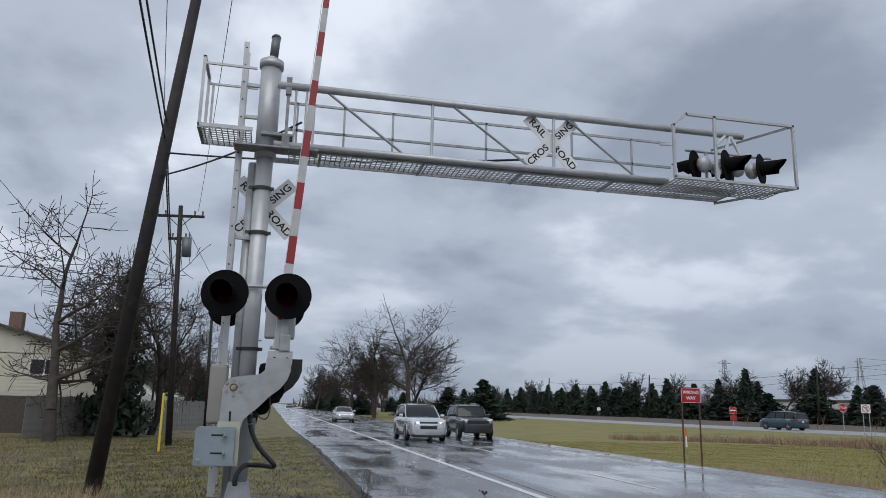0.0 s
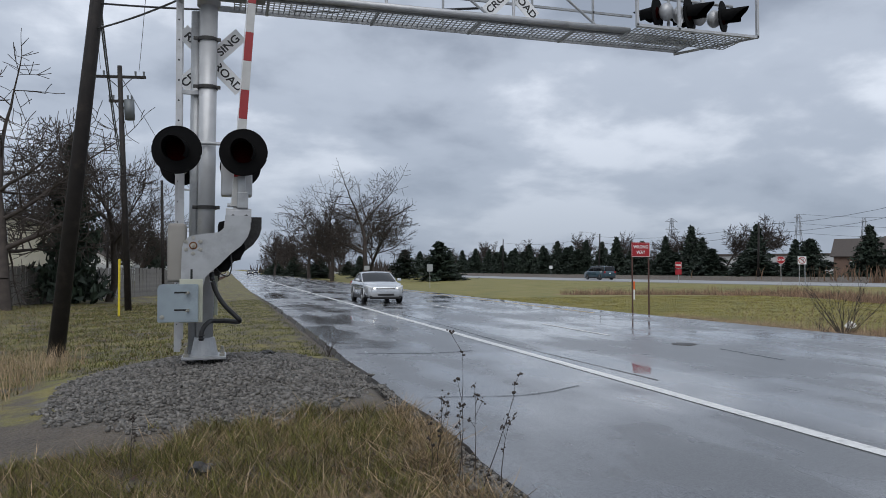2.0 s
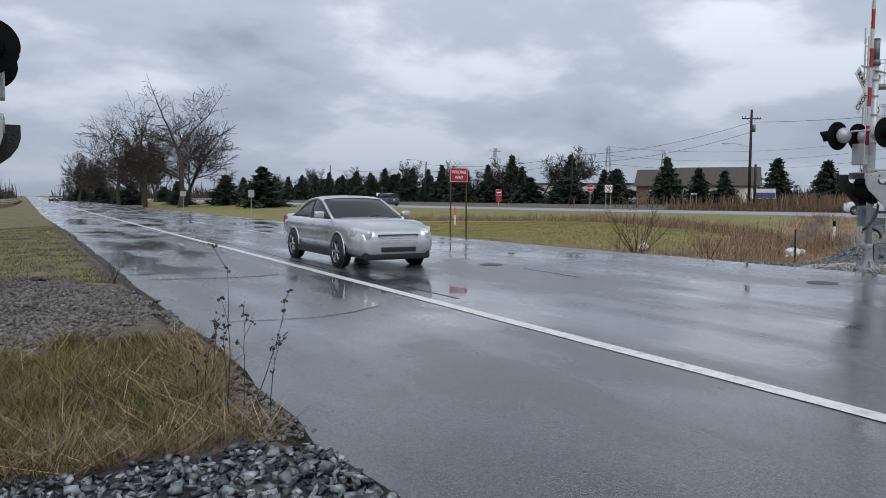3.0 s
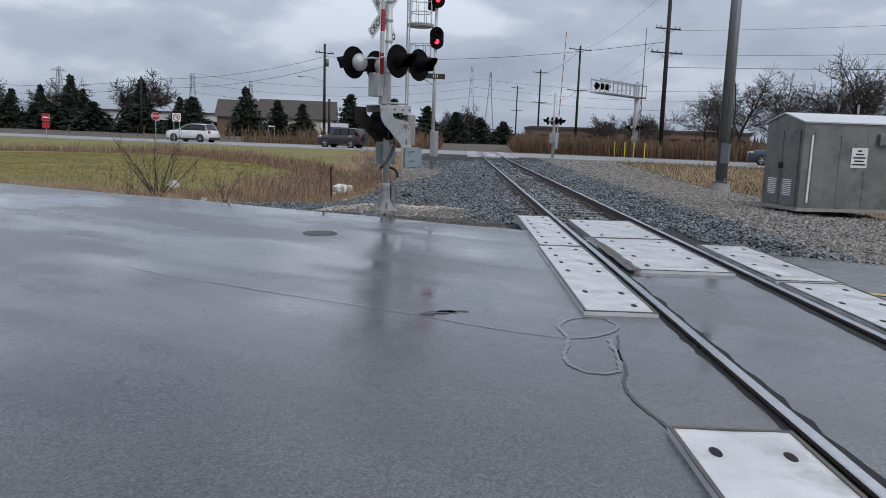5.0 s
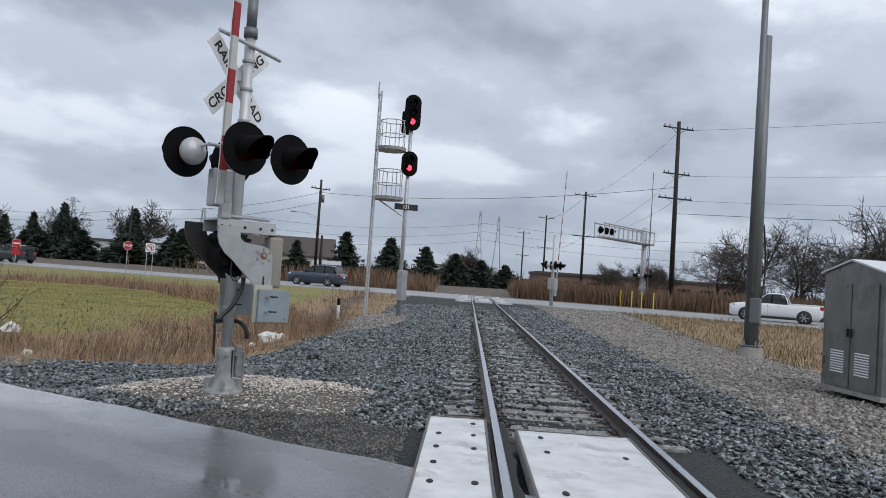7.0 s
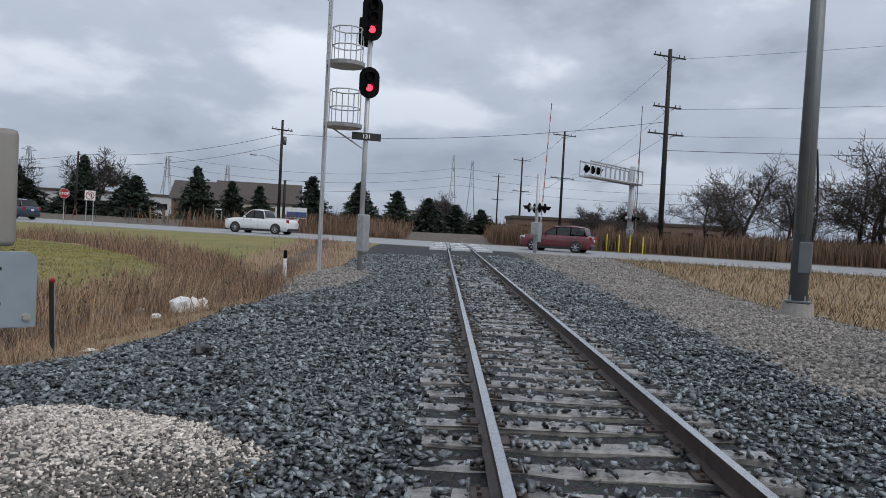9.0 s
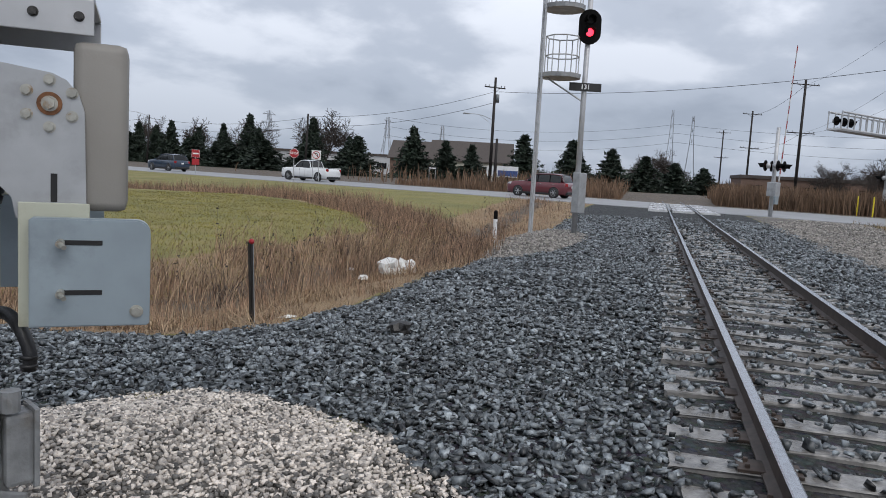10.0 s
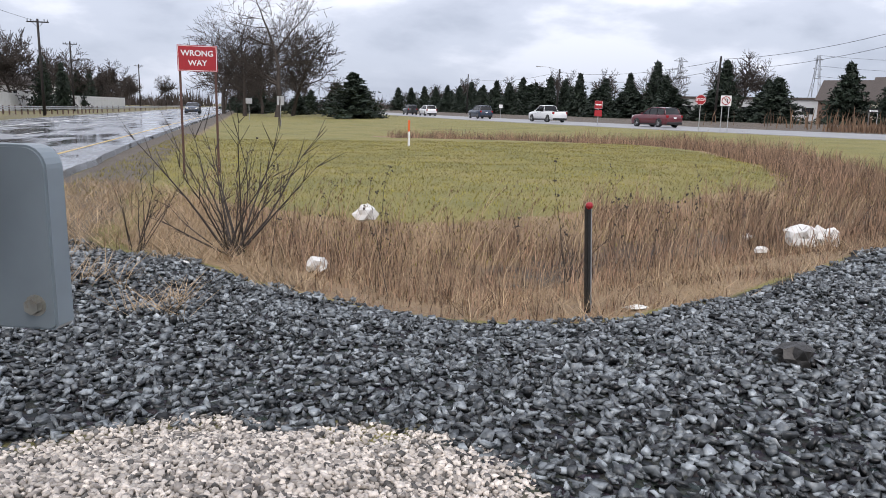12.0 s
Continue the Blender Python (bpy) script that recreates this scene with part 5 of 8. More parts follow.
# ---- signs, poles, buildings ----
def post_sign(name, label, x, y, z0, posts, w, h, zb, board, yaw=0, words=(), tsize=.2, tmat=None, pmat="galv", category="sign"):
    """Flat board on one or two posts, facing -y when yaw is 0."""
    t = thing(name, pose(x, y, z0, 0, 0, yaw), label, category)
    for px in posts:
        bm = B(); add_box(bm, (px, .03, (zb + h) / 2 + .0), (.055, .035, zb + h)); part("post", bm, M[pmat], t, "upright sign post")
    bm = B()
    if board == "octagon":
        out = [(w / 2 / math.cos(math.pi / 8) * math.cos(math.pi / 8 + math.pi / 4 * i), zb + h / 2 + w / 2 / math.cos(math.pi / 8) * math.sin(math.pi / 8 + math.pi / 4 * i)) for i in range(8)]
        add_prism(bm, out, .006, "xz", 0)
    else:
        add_box(bm, (0, 0, zb + h / 2), (w, .006, h), bev=.002)
    b = part("board", bm, M["red"] if board in ("red", "octagon") else M[board], t, "flat sign board")
    if board in ("red", "octagon"):
        bm = B()
        if board == "red":
            for dz in (-h / 2 + .02, h / 2 - .02):
                add_box(bm, (0, -.005, zb + h / 2 + dz), (w - .03, .004, .012))
            for dx in (-w / 2 + .02, w / 2 - .02):
                add_box(bm, (dx, -.005, zb + h / 2), (.012, .004, h - .03))
        else:
            add_path(bm, [(u * .93, -.006, zb + h / 2 + (v - zb - h / 2) * .93) for u, v in out + out[:1]], .012, 4)
        part("border", bm, M["white"], b)
    for i, wd in enumerate(words):
        zz = zb + h / 2 + (len(words) - 1) * tsize * .62 - i * tsize * 1.24
        text_mesh("lettering", wd, tsize, b, pose(0, -.008, zz, 90, 0, 0), tmat or M["white"], sx=1.02)
    return t, b


WWZ = -0.37
post_sign("wrong_way_sign", "red wrong way sign on two posts in the lawn", 18.385, 26.775, WWZ, (-.40, .40), .90, .60, 2.46, "red", 4, ("WRONG", "WAY"), .18, pmat="post_wood")
post_sign("stop_sign", "red stop sign on a post by the far road", 53.0, 58.9, -.06, (0,), .75, .75, 2.1, "octagon", -30, ("STOP",), .27)
nl, nb = post_sign("no_turn_sign", "white no-turn sign on two posts", 54.3, 57.6, -.06, (-.25, .25), .76, .76, 2.05, "white", -30)
bm = B(); add_path(bm, [(.29 * math.cos(a), -.008, 2.43 + .29 * math.sin(a)) for a in np.linspace(0, 2 * math.pi, 29)], .03, 6); add_path(bm, [(-.2, -.008, 2.63), (.2, -.008, 2.23)], .028, 6)
part("ring", bm, M["red"], nb, "red ring and slash")
bm = B(); add_path(bm, smooth_pts([(.1, -.006, 2.25), (.1, -.006, 2.5), (0, -.006, 2.56), (-.1, -.006, 2.52)], 4), .03, 6)
part("arrow", bm, M["ink"], nb, "black turn arrow")
dn, db = post_sign("do_not_enter_sign", "red and white sign pair on a post", 52.1, 74.4, -.06, (0,), .75, .75, 1.7, "red", -20)
bm = B(); add_box(bm, (0, -.008, 2.08), (.55, .004, .13)); part("bar", bm, M["white"], db, "white bar")
bm = B(); add_box(bm, (0, 0, 1.28), (.7, .006, .6)); part("lower_board", bm, M["red"], dn, "lower red board")
ow, ob_ = post_sign("one_way_sign", "black one-way arrow sign on two posts", 76.5, 66.5, .05, (-.35, .35), .95, .32, 1.75, "ink", -45)
bm = B(); add_prism(bm, [(-.4, 1.91), (-.24, 2.03), (-.24, 1.96), (.38, 1.96), (.38, 1.86), (-.24, 1.86), (-.24, 1.79)], .004, "xz", -.009); part("arrow", bm, M["white"], ob_, "white arrow")
post_sign("road_sign", "small pale sign on a post in the lawn", 22.2, 74, -.35, (0,), .6, .75, 1.7, "galv", 0)
post_sign("road_sign", "small pale sign on a post far off", 19.6, 96, -.35, (0,), .7, .6, 1.8, "galv", 0)
post_sign("road_sign", "small pale sign by the far road", 60.5, 128, .0, (0,), .6, .6, 1.6, "white", -30)
bs, bb = post_sign("billboard_sign", "white and blue board by the far road", 84.0, 62.5, .2, (-1.2, 1.2), 3.6, 1.25, 1.2, "white", -55)
bm = B(); add_box(bm, (.6, -.01, 1.62), (2.3, .01, .65)); part("panel", bm, M["sign_blue"], bb, "blue panel")


def marker(x, y, h, r, mats, label, tilt=0, name="marker_post"):
    t = thing(name, pose(x, y, gzf(x, y) - .03, 0, tilt, 0), label, "marker post")
    n = len(mats)
    z = 0
    for m_, f in mats:
        bm = B(); add_tube(bm, (0, 0, z), (0, 0, z + h * f), r, r, 10); part("sleeve" if n > 1 else "rod", bm, M[m_], t); z += h * f
    bm = B(); bmesh.ops.create_uvsphere(bm, u_segments=10, v_segments=6, radius=r * 1.05, matrix=Matrix.Translation((0, 0, z))); part("cap", bm, M[mats[-1][0]], t)


marker(-2.15, 31.4, 2.25, .045, (("yellow", 1.0),), "tall yellow plastic marker post in grass")
marker(26.5, 41.0, 1.15, .05, (("white", .6), ("orange", .4)), "white marker post with orange top")
marker(34.5, 20.5, 1.0, .06, (("white", .8), ("black", .2)), "white stake with black top on the gravel")
for px, py in ((74.5, 19.2), (75.2, 20.4), (76.0, 21.5), (77, 22.8)):
    marker(px, py, 1.4, .05, (("yellow", 1.0),), "thin yellow marker post by the far road")


def stake(x, y, h, tilt):
    t = thing("steel_stake", pose(x, y, gzf(x, y) - .1, 0, tilt, 20), "dark angle-steel stake with red tip", "stake")
    bm = B(); add_box(bm, (0, 0, h / 2), (.042, .006, h)); add_box(bm, (-.018, .018, h / 2), (.006, .042, h)); part("angle_bar", bm, M["iron"], t)
    bm = B(); add_box(bm, (.02, -.004, h / 2), (.008, .012, h - .06)); part("bright_edge", bm, M["galv"], t)
    bm = B(); bmesh.ops.create_uvsphere(bm, u_segments=10, v_segments=6, radius=.035, matrix=Matrix.Translation((0, 0, h))); part("tip", bm, M["red"], t, "red painted tip")


stake(22.53, 13.95, 1.12, -4)


def utility_pole(x, y, h, r, arms, label, lean=0, yaw=0, lamp=None, trans=False, leanx=0):
    z = gzf(x, y) if x < 58 else .0
    t = thing("utility_pole", pose(x, y, z - .05, leanx, lean, 0), label, "utility pole", "utility poles")
    bm = B(); add_tube(bm, (0, 0, 0), (0, 0, h), r, r * .68, 14); part("pole", bm, M["pole_wood"], t, "dark creosoted wooden pole", True)
    c, s = math.cos(radians(yaw)), math.sin(radians(yaw))
    for za, w in arms:
        bm = B(); add_box(bm, (0, -.0, za), (w, .10, .12), Matrix.Rotation(radians(yaw), 3, "Z"), bev=.008)
        for sg in (-1, 1):
            add_tube(bm, (sg * w * .26 * c, sg * w * .26 * s, za), (0, 0, za - .55), .02, seg=6)
        a = part("crossarm", bm, M["pole_wood"], t, "wooden crossarm")
        for f in (-.46, -.3, .3, .46):
            bm = B(); add_tube(bm, (f * w * c, f * w * s, za + .05), (f * w * c, f * w * s, za + .26), .035, .05, 8); part("insulator", bm, M["grey_pole"], a)
    if trans:
        bm = B(); add_tube(bm, (.35 * c, .35 * s, h * .78), (.35 * c, .35 * s, h * .78 + .9), .22, .22, 14); part("transformer", bm, M["grey_pole"], t, "grey can transformer", True)
    if lamp:
        dx, dy, zl = lamp
        bm = B(); add_path(bm, smooth_pts([(0, 0, zl - .5), (dx * .5, dy * .5, zl - .05), (dx, dy, zl)], 5), .03, 8); add_tube(bm, (0, 0, zl - 1.1), (dx * .55, dy * .55, zl - .08), .018, seg=6); part("lamp_arm", bm, M["galv"], t)
        bm = B(); add_box(bm, (dx * 1.08, dy * 1.08, zl - .02), (.75, .3, .16), Matrix.Rotation(math.atan2(dy, dx), 3, "Z"), bev=.06); part("lamp_head", bm, M["galv"], t, "grey street lamp head", True)
    return t


utility_pole(-1.45, 16.6, 12.6, .17, ((12.2, 2.0),), "leaning dark wooden utility pole in the verge", lean=5.4)
utility_pole(-2.3, 35.6, 11.1, .15, ((10.6, 2.2), (9.5, 1.0)), "dark wooden utility pole with crossarm", lean=-2.4, trans=True)
utility_pole(-2.6, 58, 8.5, .14, (), "dark wooden utility pole beside the fence", lean=-.8)
utility_pole(79.3, 19.0, 16.9, .24, ((16.3, 3.4), (12.2, 3.0), (10.0, 3.8)), "tall dark wooden pole with three crossarms", lean=-1.5, yaw=-35)
utility_pole(122.5, 43.5, 16.5, .22, ((15.9, 4.2), (9.5, 4.2)), "dark wooden pole with two crossarms", yaw=-35)
utility_pole(160, 66, 16.5, .22, ((15.9, 4), (9.5, 4)), "far wooden pole with crossarms", yaw=-35)
utility_pole(205, 92, 16.5, .22, ((15.9, 4), (9.5, 4)), "far wooden pole with crossarms", yaw=-35)
utility_pole(81.0, 61.8, 12.4, .2, ((11.3, 2.6),), "dark wooden pole with street lamp arm", lamp=(-3.0, 1.0, 8.2), trans=True, yaw=-20)
utility_pole(80.0, 60.2, 5.6, .2, (), "short dark wooden pole stub")
utility_pole(74.0, 87.8, 8.2, .16, (), "dark wooden pole by the far road", lean=1.5)
utility_pole(70.5, 128, 8.4, .16, (), "dark wooden pole with street lamp", lamp=(-3.4, .5, 8.6), lean=2)
utility_pole(66.8, 170, 9, .16, (), "dark wooden pole far off", lean=1)
utility_pole(-.5, 92, 9.5, .15, ((9.2, 2.0),), "dark wooden pole beside the road")
utility_pole(-6.5, 135, 10.5, .15, ((10.1, 2.0),), "dark wooden pole far along the road")
utility_pole(-4, 190, 10, .15, ((9.6, 2.0),), "dark wooden pole far along the road")
utility_pole(-7.8, 68, 8.6, .10, (), "street lamp pole beside the road", lamp=(6.0, 0, 8.9))


def wires(name, a, b, sag, r=.012, n=1, gap=.3, label="black overhead cable sagging between poles"):
    for i in range(n):
        bm = B()
        p, q = Vector(a) + Vector((0, 0, -i * gap)), Vector(b) + Vector((0, 0, -i * gap))
        add_path(bm, [p.lerp(q, k / 14) + Vector((0, 0, -sag * 4 * (k / 14) * (1 - k / 14))) for k in range(15)], r, 5)
        tagged(link_mesh(name, bm, M["wire"]), label, "cable", "overhead cables")


T1 = Vector((-.3, 16.6, 12.0)); T2 = Vector((-2.75, 35.6, 10.4)); T3 = Vector((-2.7, 58, 8.2))
for o in (-.8, .8):
    wires("overhead_cable", T1 + Vector((o, 0, .25)), (T2.x + o, T2.y, T2.z + .2), .5, .010)
    wires("overhead_cable", T1 + Vector((o, 0, .25)), (1.0 + o, -14, 12.6), .5, .012)
wires("overhead_cable", (-.75, 16.6, 8.0), (-2.6, 35.6, 6.3), .4, .02, 2, .35)
wires("overhead_cable", (-.75, 16.6, 8.0), (1.6, -14, 8.6), .4, .02, 2, .4)
wires("overhead_cable", (-2.6, 35.6, 6.3), T3, .5, .02, 2, .35)
wires("overhead_cable", T2, (-.5, 92, 9), .6, .015)
wires("overhead_cable", (-2.6, 35.6, 6.2), (-11.0, 48, 4.6), .3, .015)
wires("overhead_cable", (-2.6, 35.6, 7.2), (-40, 30, 9), .5, .015, 2, .4)
wires("service_cable", (-.75, 16.6, 7.25), (6.2, 11.7, 6.15), .12, .022)
wires("service_cable", (-.75, 16.6, 6.7), (2.2, 11.5, 6.35), .1, .02)
for k, zz in enumerate((16.1, 12.0, 9.8)):
    wires("overhead_cable", (79.3, 19, zz), (122.5, 43.5, 15.8 if k == 0 else 9.4), .9, .012)
    wires("overhead_cable", (79.3, 19, zz), (62, -52, zz), 1.2, .012)
for a, b in (((79.0, 19, 8.6), (92, -60, 10.5)), ((81, 61.8, 10.8), (74, 87.8, 7.8)), ((74, 87.8, 7.6), (70.5, 128, 7.8)), ((81, 61.8, 9.6), (74, 87.8, 6.6)), ((74, 87.8, 6.5), (70.5, 128, 6.6)), ((70.5, 128, 7.8), (66.8, 170, 8)), ((81, 61.8, 10.8), (79.3, 19, 11)), ((122.5, 43.5, 15.8), (160, 66, 15.8)), ((122.5, 43.5, 9.4), (160, 66, 9.4))):
    wires("overhead_cable", a, b, .9, .022)


def pylon(x, y, h, w, yaw):
    t = thing("lattice_pylon", pose(x, y, -1, 0, 0, yaw), "grey steel lattice pylon far off", "pylon", "far pylons")
    bm = B()
    lv = [(0, w), (.35, w * .55), (.62, w * .30), (.8, w * .2), (1.0, w * .12)]
    for (f0, w0), (f1, w1) in zip(lv, lv[1:]):
        for a in (-1, 1):
            for b in (-1, 1):
                add_tube(bm, (a * w0, b * w0, f0 * h), (a * w1, b * w1, f1 * h), .14, seg=5)
            add_tube(bm, (a * w0, -w0, f0 * h), (-a * w1, -w1, f1 * h), .08, seg=4)
            add_tube(bm, (a * w0, w0, f0 * h), (-a * w1, w1, f1 * h), .08, seg=4)
    part("tower", bm, M["pylon"], t, "steel lattice tower")
    for f in (.66, .8, .94):
        bm = B(); add_tube(bm, (-w * 1.25, 0, f * h), (w * 1.25, 0, f * h), .16, .16, 5); add_tube(bm, (-w * 1.25, 0, f * h), (0, 0, f * h + 1.6), .08, seg=4); add_tube(bm, (w * 1.25, 0, f * h), (0, 0, f * h + 1.6), .08, seg=4)
        part("arm", bm, M["pylon"], t)


pylon(327, 172, 36, 3.0, 30); pylon(333, 165, 34, 3.0, 30); pylon(238, 263, 26, 3.6, 30); pylon(262, 252, 24, 3.6, 30); pylon(200, 300, 26, 3.6, 20)
pylon(330, -28, 32, 4.2, 60); pylon(318, -45, 32, 4.2, 60)
for dz in (29, 25, 21):
    wires("power_line", (328, 170, dz), (238, 263, dz - 4), 5, .05, label="thin power line far off")
    wires("power_line", (328, 170, dz), (330, -28, dz), 6, .05, label="thin power line far off")


def far_gate(x, y, cant=False):
    t = thing("far_crossing_signal", pose(x, y, .03), "silver crossing signal with raised gate across road", "railway signal", "far crossing signals")
    bm = B(); add_tube(bm, (0, 0, 0), (0, 0, 5.0 if not cant else 7.2), .12 if not cant else .24, .10 if not cant else .22, 14); part("mast", bm, M["alu"], t, "silver mast", True)
    bm = B(); add_tube(bm, (-.55, -.05, 2.9), (.55, -.05, 2.9), .03); part("crossarm", bm, M["galv"], t)
    for sx in (-.45, .45):
        for sy in (-.35, .35):
            flasher(t, sx, sy, 2.85, 0 if sy < 0 else 180, .3)
    bm = B(); add_box(bm, (-.15, -.1, 1.55), (.7, .5, .8), bev=.05); part("machine", bm, M["galv"], t, "grey gate machine")
    bm = B(); add_box(bm, (-.3, -.35, .95), (.5, .1, .45), bev=.02); part("counterweight_box", bm, M["bluegrey"], t)
    gate_arm(t, (.12, -.25, 2.0), (.85, -.25, 9.6), .10)
    if cant:
        yaw = pose(0, 0, 0, 0, 0, -10)
        bm = B()
        for z in (5.75, 6.85):
            for yy in (-.45, .45):
                add_tube(bm, yaw @ Vector((1.0, yy, z)), yaw @ Vector((-8.3, yy, z)), .075, seg=8)
        for i in range(12):
            x_ = 1.0 - i * .845
            for yy in (-.45, .45):
                add_tube(bm, yaw @ Vector((x_, yy, 5.75)), yaw @ Vector((x_, yy, 6.85)), .045, seg=6)
            add_tube(bm, yaw @ Vector((x_, -.45, 5.75)), yaw @ Vector((x_, .45, 5.75)), .045, seg=6)
        part("walkway_rail", bm, M["alu"], t, "silver railing of the cantilever walkway")
        bm = B(); add_box(bm, (-3.65, 0, 5.7), (9.4, .95, .09)); bm.transform(yaw)
        part("walkway", bm, M["alu"], t, "silver cantilever walkway")
        for x_ in (-7.9, -6.9, -6.0):
            p = yaw @ Vector((x_, .1, 6.3))
            flasher(t, p.x, p.y, p.z, -20, .3)
        bm = B(); add_tube(bm, (-.35, -.6, 0), (-.45, -.6, 12.2), .05, .03, 8); part("arm_tip", bm, M["grey_pole"], t, "slim raised gate arm")
    return t


far_gate(60.6, 22.6)
far_gate(78.9, 21.5, True)


def house(name, m, w, d, h, roof_h, walls, label, siding=True, windows=(), chimney=False, garage=False):
    """House with lap siding courses, pitched roof with eaves, windows with frames. Front is -y."""
    t = thing(name, m, label, "house", "houses")
    bm = B(); add_box(bm, (0, 0, h / 2), (w, d, h)); part("wall", bm, walls, t)
    if siding:
        bm = B()
        for i in range(int(h / .2)):
            add_box(bm, (0, -d / 2 - .012, .1 + i * .2), (w, .03, .17), Matrix.Rotation(radians(6), 3, "X"))
            add_box(bm, (w / 2 + .012, 0, .1 + i * .2), (.03, d, .17))
        sd = part("siding", bm, walls, t, "pale lap siding")
    bm = B()
    o = .45
    for sy in (-1, 1):
        v = [(-w / 2 - o, sy * (d / 2 + o), h - .12), (w / 2 + o, sy * (d / 2 + o), h - .12), (w / 2 + o, 0, h + roof_h), (-w / 2 - o, 0, h + roof_h)]
        q = [bm.verts.new(p) for p in v]; q2 = [bm.verts.new((p[0], p[1], p[2] - .16)) for p in v]
        bm.faces.new(q); bm.faces.new(q2[::-1])
        for i in range(4):
            bm.faces.new((q[i], q2[i], q2[(i + 1) % 4], q[(i + 1) % 4]))
    part("roof", bm, M["shingle"], t, "brown shingle roof with eaves")
    for sx in (-1, 1):
        bm = B(); add_prism(bm, [(-d / 2, h - .05), (d / 2, h - .05), (0, h + roof_h - .1)], .1, "yz", sx * (w / 2 - .05) - .05)
        part("gable", bm, walls, t)
    for wx, wz, ww, wh in windows:
        bm = B(); add_box(bm, (wx, -d / 2 - .05, wz), (ww, .05, wh)); f = part("window", bm, M["white"], t, "white framed window")
        bm = B(); add_box(bm, (wx - ww * .24, -d / 2 - .085, wz), (ww * .42, .02, wh * .84)); part("pane", bm, M["glass_dark"], f)
        bm = B(); add_box(bm, (wx + ww * .24, -d / 2 - .085, wz), (ww * .42, .02, wh * .84)); part("pane", bm, M["glass_dark"], f)
    if chimney:
        bm = B(); add_box(bm, (w * .2, .2, h + roof_h + .2), (.7, .7, 1.4)); part("chimney", bm, M["brick"], t, "brick chimney")
    return t


hs = house("house", pose(-13.6, 51.5, -.3, 0, 0, -90), 10.0, 11.5, 4.5, 1.7, M["siding"], "cream sided house behind a wooden fence", True, (), True)
bm = B(); add_box(bm, (5.15, 0, 1.05), (.35, 11.3, 2.1)); part("carport", bm, M["shingle"], hs, "dark lean-to under the siding")
for wy in (2.9, -.6):
    bm = B(); add_box(bm, (5.06, wy, 3.75), (.06, 1.6, .95)); f = part("window", bm, M["white"], hs, "white framed window")
    for k in (-.38, .38):
        bm = B(); add_box(bm, (5.10, wy + k, 3.75), (.02, .66, .8)); part("pane", bm, M["glass_dark"], f)
house("house", pose(104, 86, -.2, 0, 0, -50), 12, 10, 3.8, 3.0, M["siding"], "cream house with brown roof behind conifers", False, ((-3, 2.4, 1.2, 1.2), (2, 2.4, 1.2, 1.2)))
house("house", pose(109, 101, -.2, 0, 0, -50), 12, 11, 4.0, 3.0, M["brick"], "brown house behind the conifers", False, ((-3, 2.4, 1.2, 1.2),))
for i, (x, y, w) in enumerate(((-22, 150, 13), (-26, 178, 12), (-24, 210, 13), (-27, 245, 12))):
    house("house", pose(x, y, .5, 0, 0, 80), w, 9, 3.4, 2.6, M["brick"] if i % 2 else M["whitewall"], "low house with brown roof behind white wall", False, ((-2, 1.9, 1.4, 1.1), (2, 1.9, 1.4, 1.1)), i % 2 == 0)


def flat_building(x, y, w, d, h, yaw, mm, label):
    t = thing("far_building", pose(x, y, -.5, 0, 0, yaw), label, "building", "far buildings")
    bm = B(); add_box(bm, (0, 0, h / 2), (w, d, h)); part("wall", bm, M[mm], t)
    bm = B(); add_box(bm, (0, 0, h + .1), (w + .5, d + .5, .5)); part("roof", bm, M["shingle"], t)
    for i in range(int(w / 4)):
        bm = B(); add_box(bm, (-w / 2 + 2 + i * 4, -d / 2 - .04, h * .55), (2.2, .06, 1.3)); part("window", bm, M["glass_dark"], t)


flat_building(128, 150, 50, 14, 5.2, -40, "far_wall", "long pale building behind the conifers")
flat_building(520, 290, 90, 30, 6, -60, "far_wall", "pale industrial building on the horizon")
flat_building(470, 275, 14, 14, 11, -60, "far_wall", "pale tower on the horizon")
flat_building(560, 250, 120, 30, 5, -60, "far_wall", "pale industrial hall on the horizon")
flat_building(150, 42, 40, 14, 4.0, -60, "brick", "low brown building behind the reeds")


def board_fence(x0, y0, x1, y1, h, label, mm, board=.16):
    t = thing("board_fence", Matrix.Identity(4), label, "fence")
    a, b = Vector((x0, y0, 0)), Vector((x1, y1, 0))
    d = b - a
    n = int(d.length / board)
    r = random.Random(5)
    me = []
    for k in range(4):
        bm = B(); add_box(bm, (0, 0, h / 2 + k * .02), (board * .93, .022, h + k * .04), bev=.003)
        m_ = bpy.data.meshes.new("board"); bm.to_mesh(m_); bm.free(); m_.materials.append(M[mm]); me.append(m_)
    ang = math.degrees(math.atan2(d.y, d.x))
    for i in range(n):
        p = a + d * ((i + .5) / n)
        o = new("board", r.choice(me)); o.parent = t
        o.matrix_basis = pose(p.x, p.y, -.27, r.uniform(-1, 1), r.uniform(-.8, .8), ang)
    for z in (.4, h - .35):
        bm = B(); m_ = (a + b) / 2
        add_box(bm, (m_.x, m_.y + .04, z - .27), (d.length, .05, .09), Matrix.Rotation(radians(ang), 3, "Z")); part("rail", bm, M[mm], t)


board_fence(-9.6, 40.0, -8.2, 43.0, 2.0, "dark weathered board fence by the house", "fence")
board_fence(-8.2, 43.0, -2.6, 57.0, 1.9, "grey weathered board fence behind the lawn", "fence")
board_fence(-2.8, 57.0, -3.5, 84.0, 1.8, "grey weathered board fence along the verge", "fence", .3)


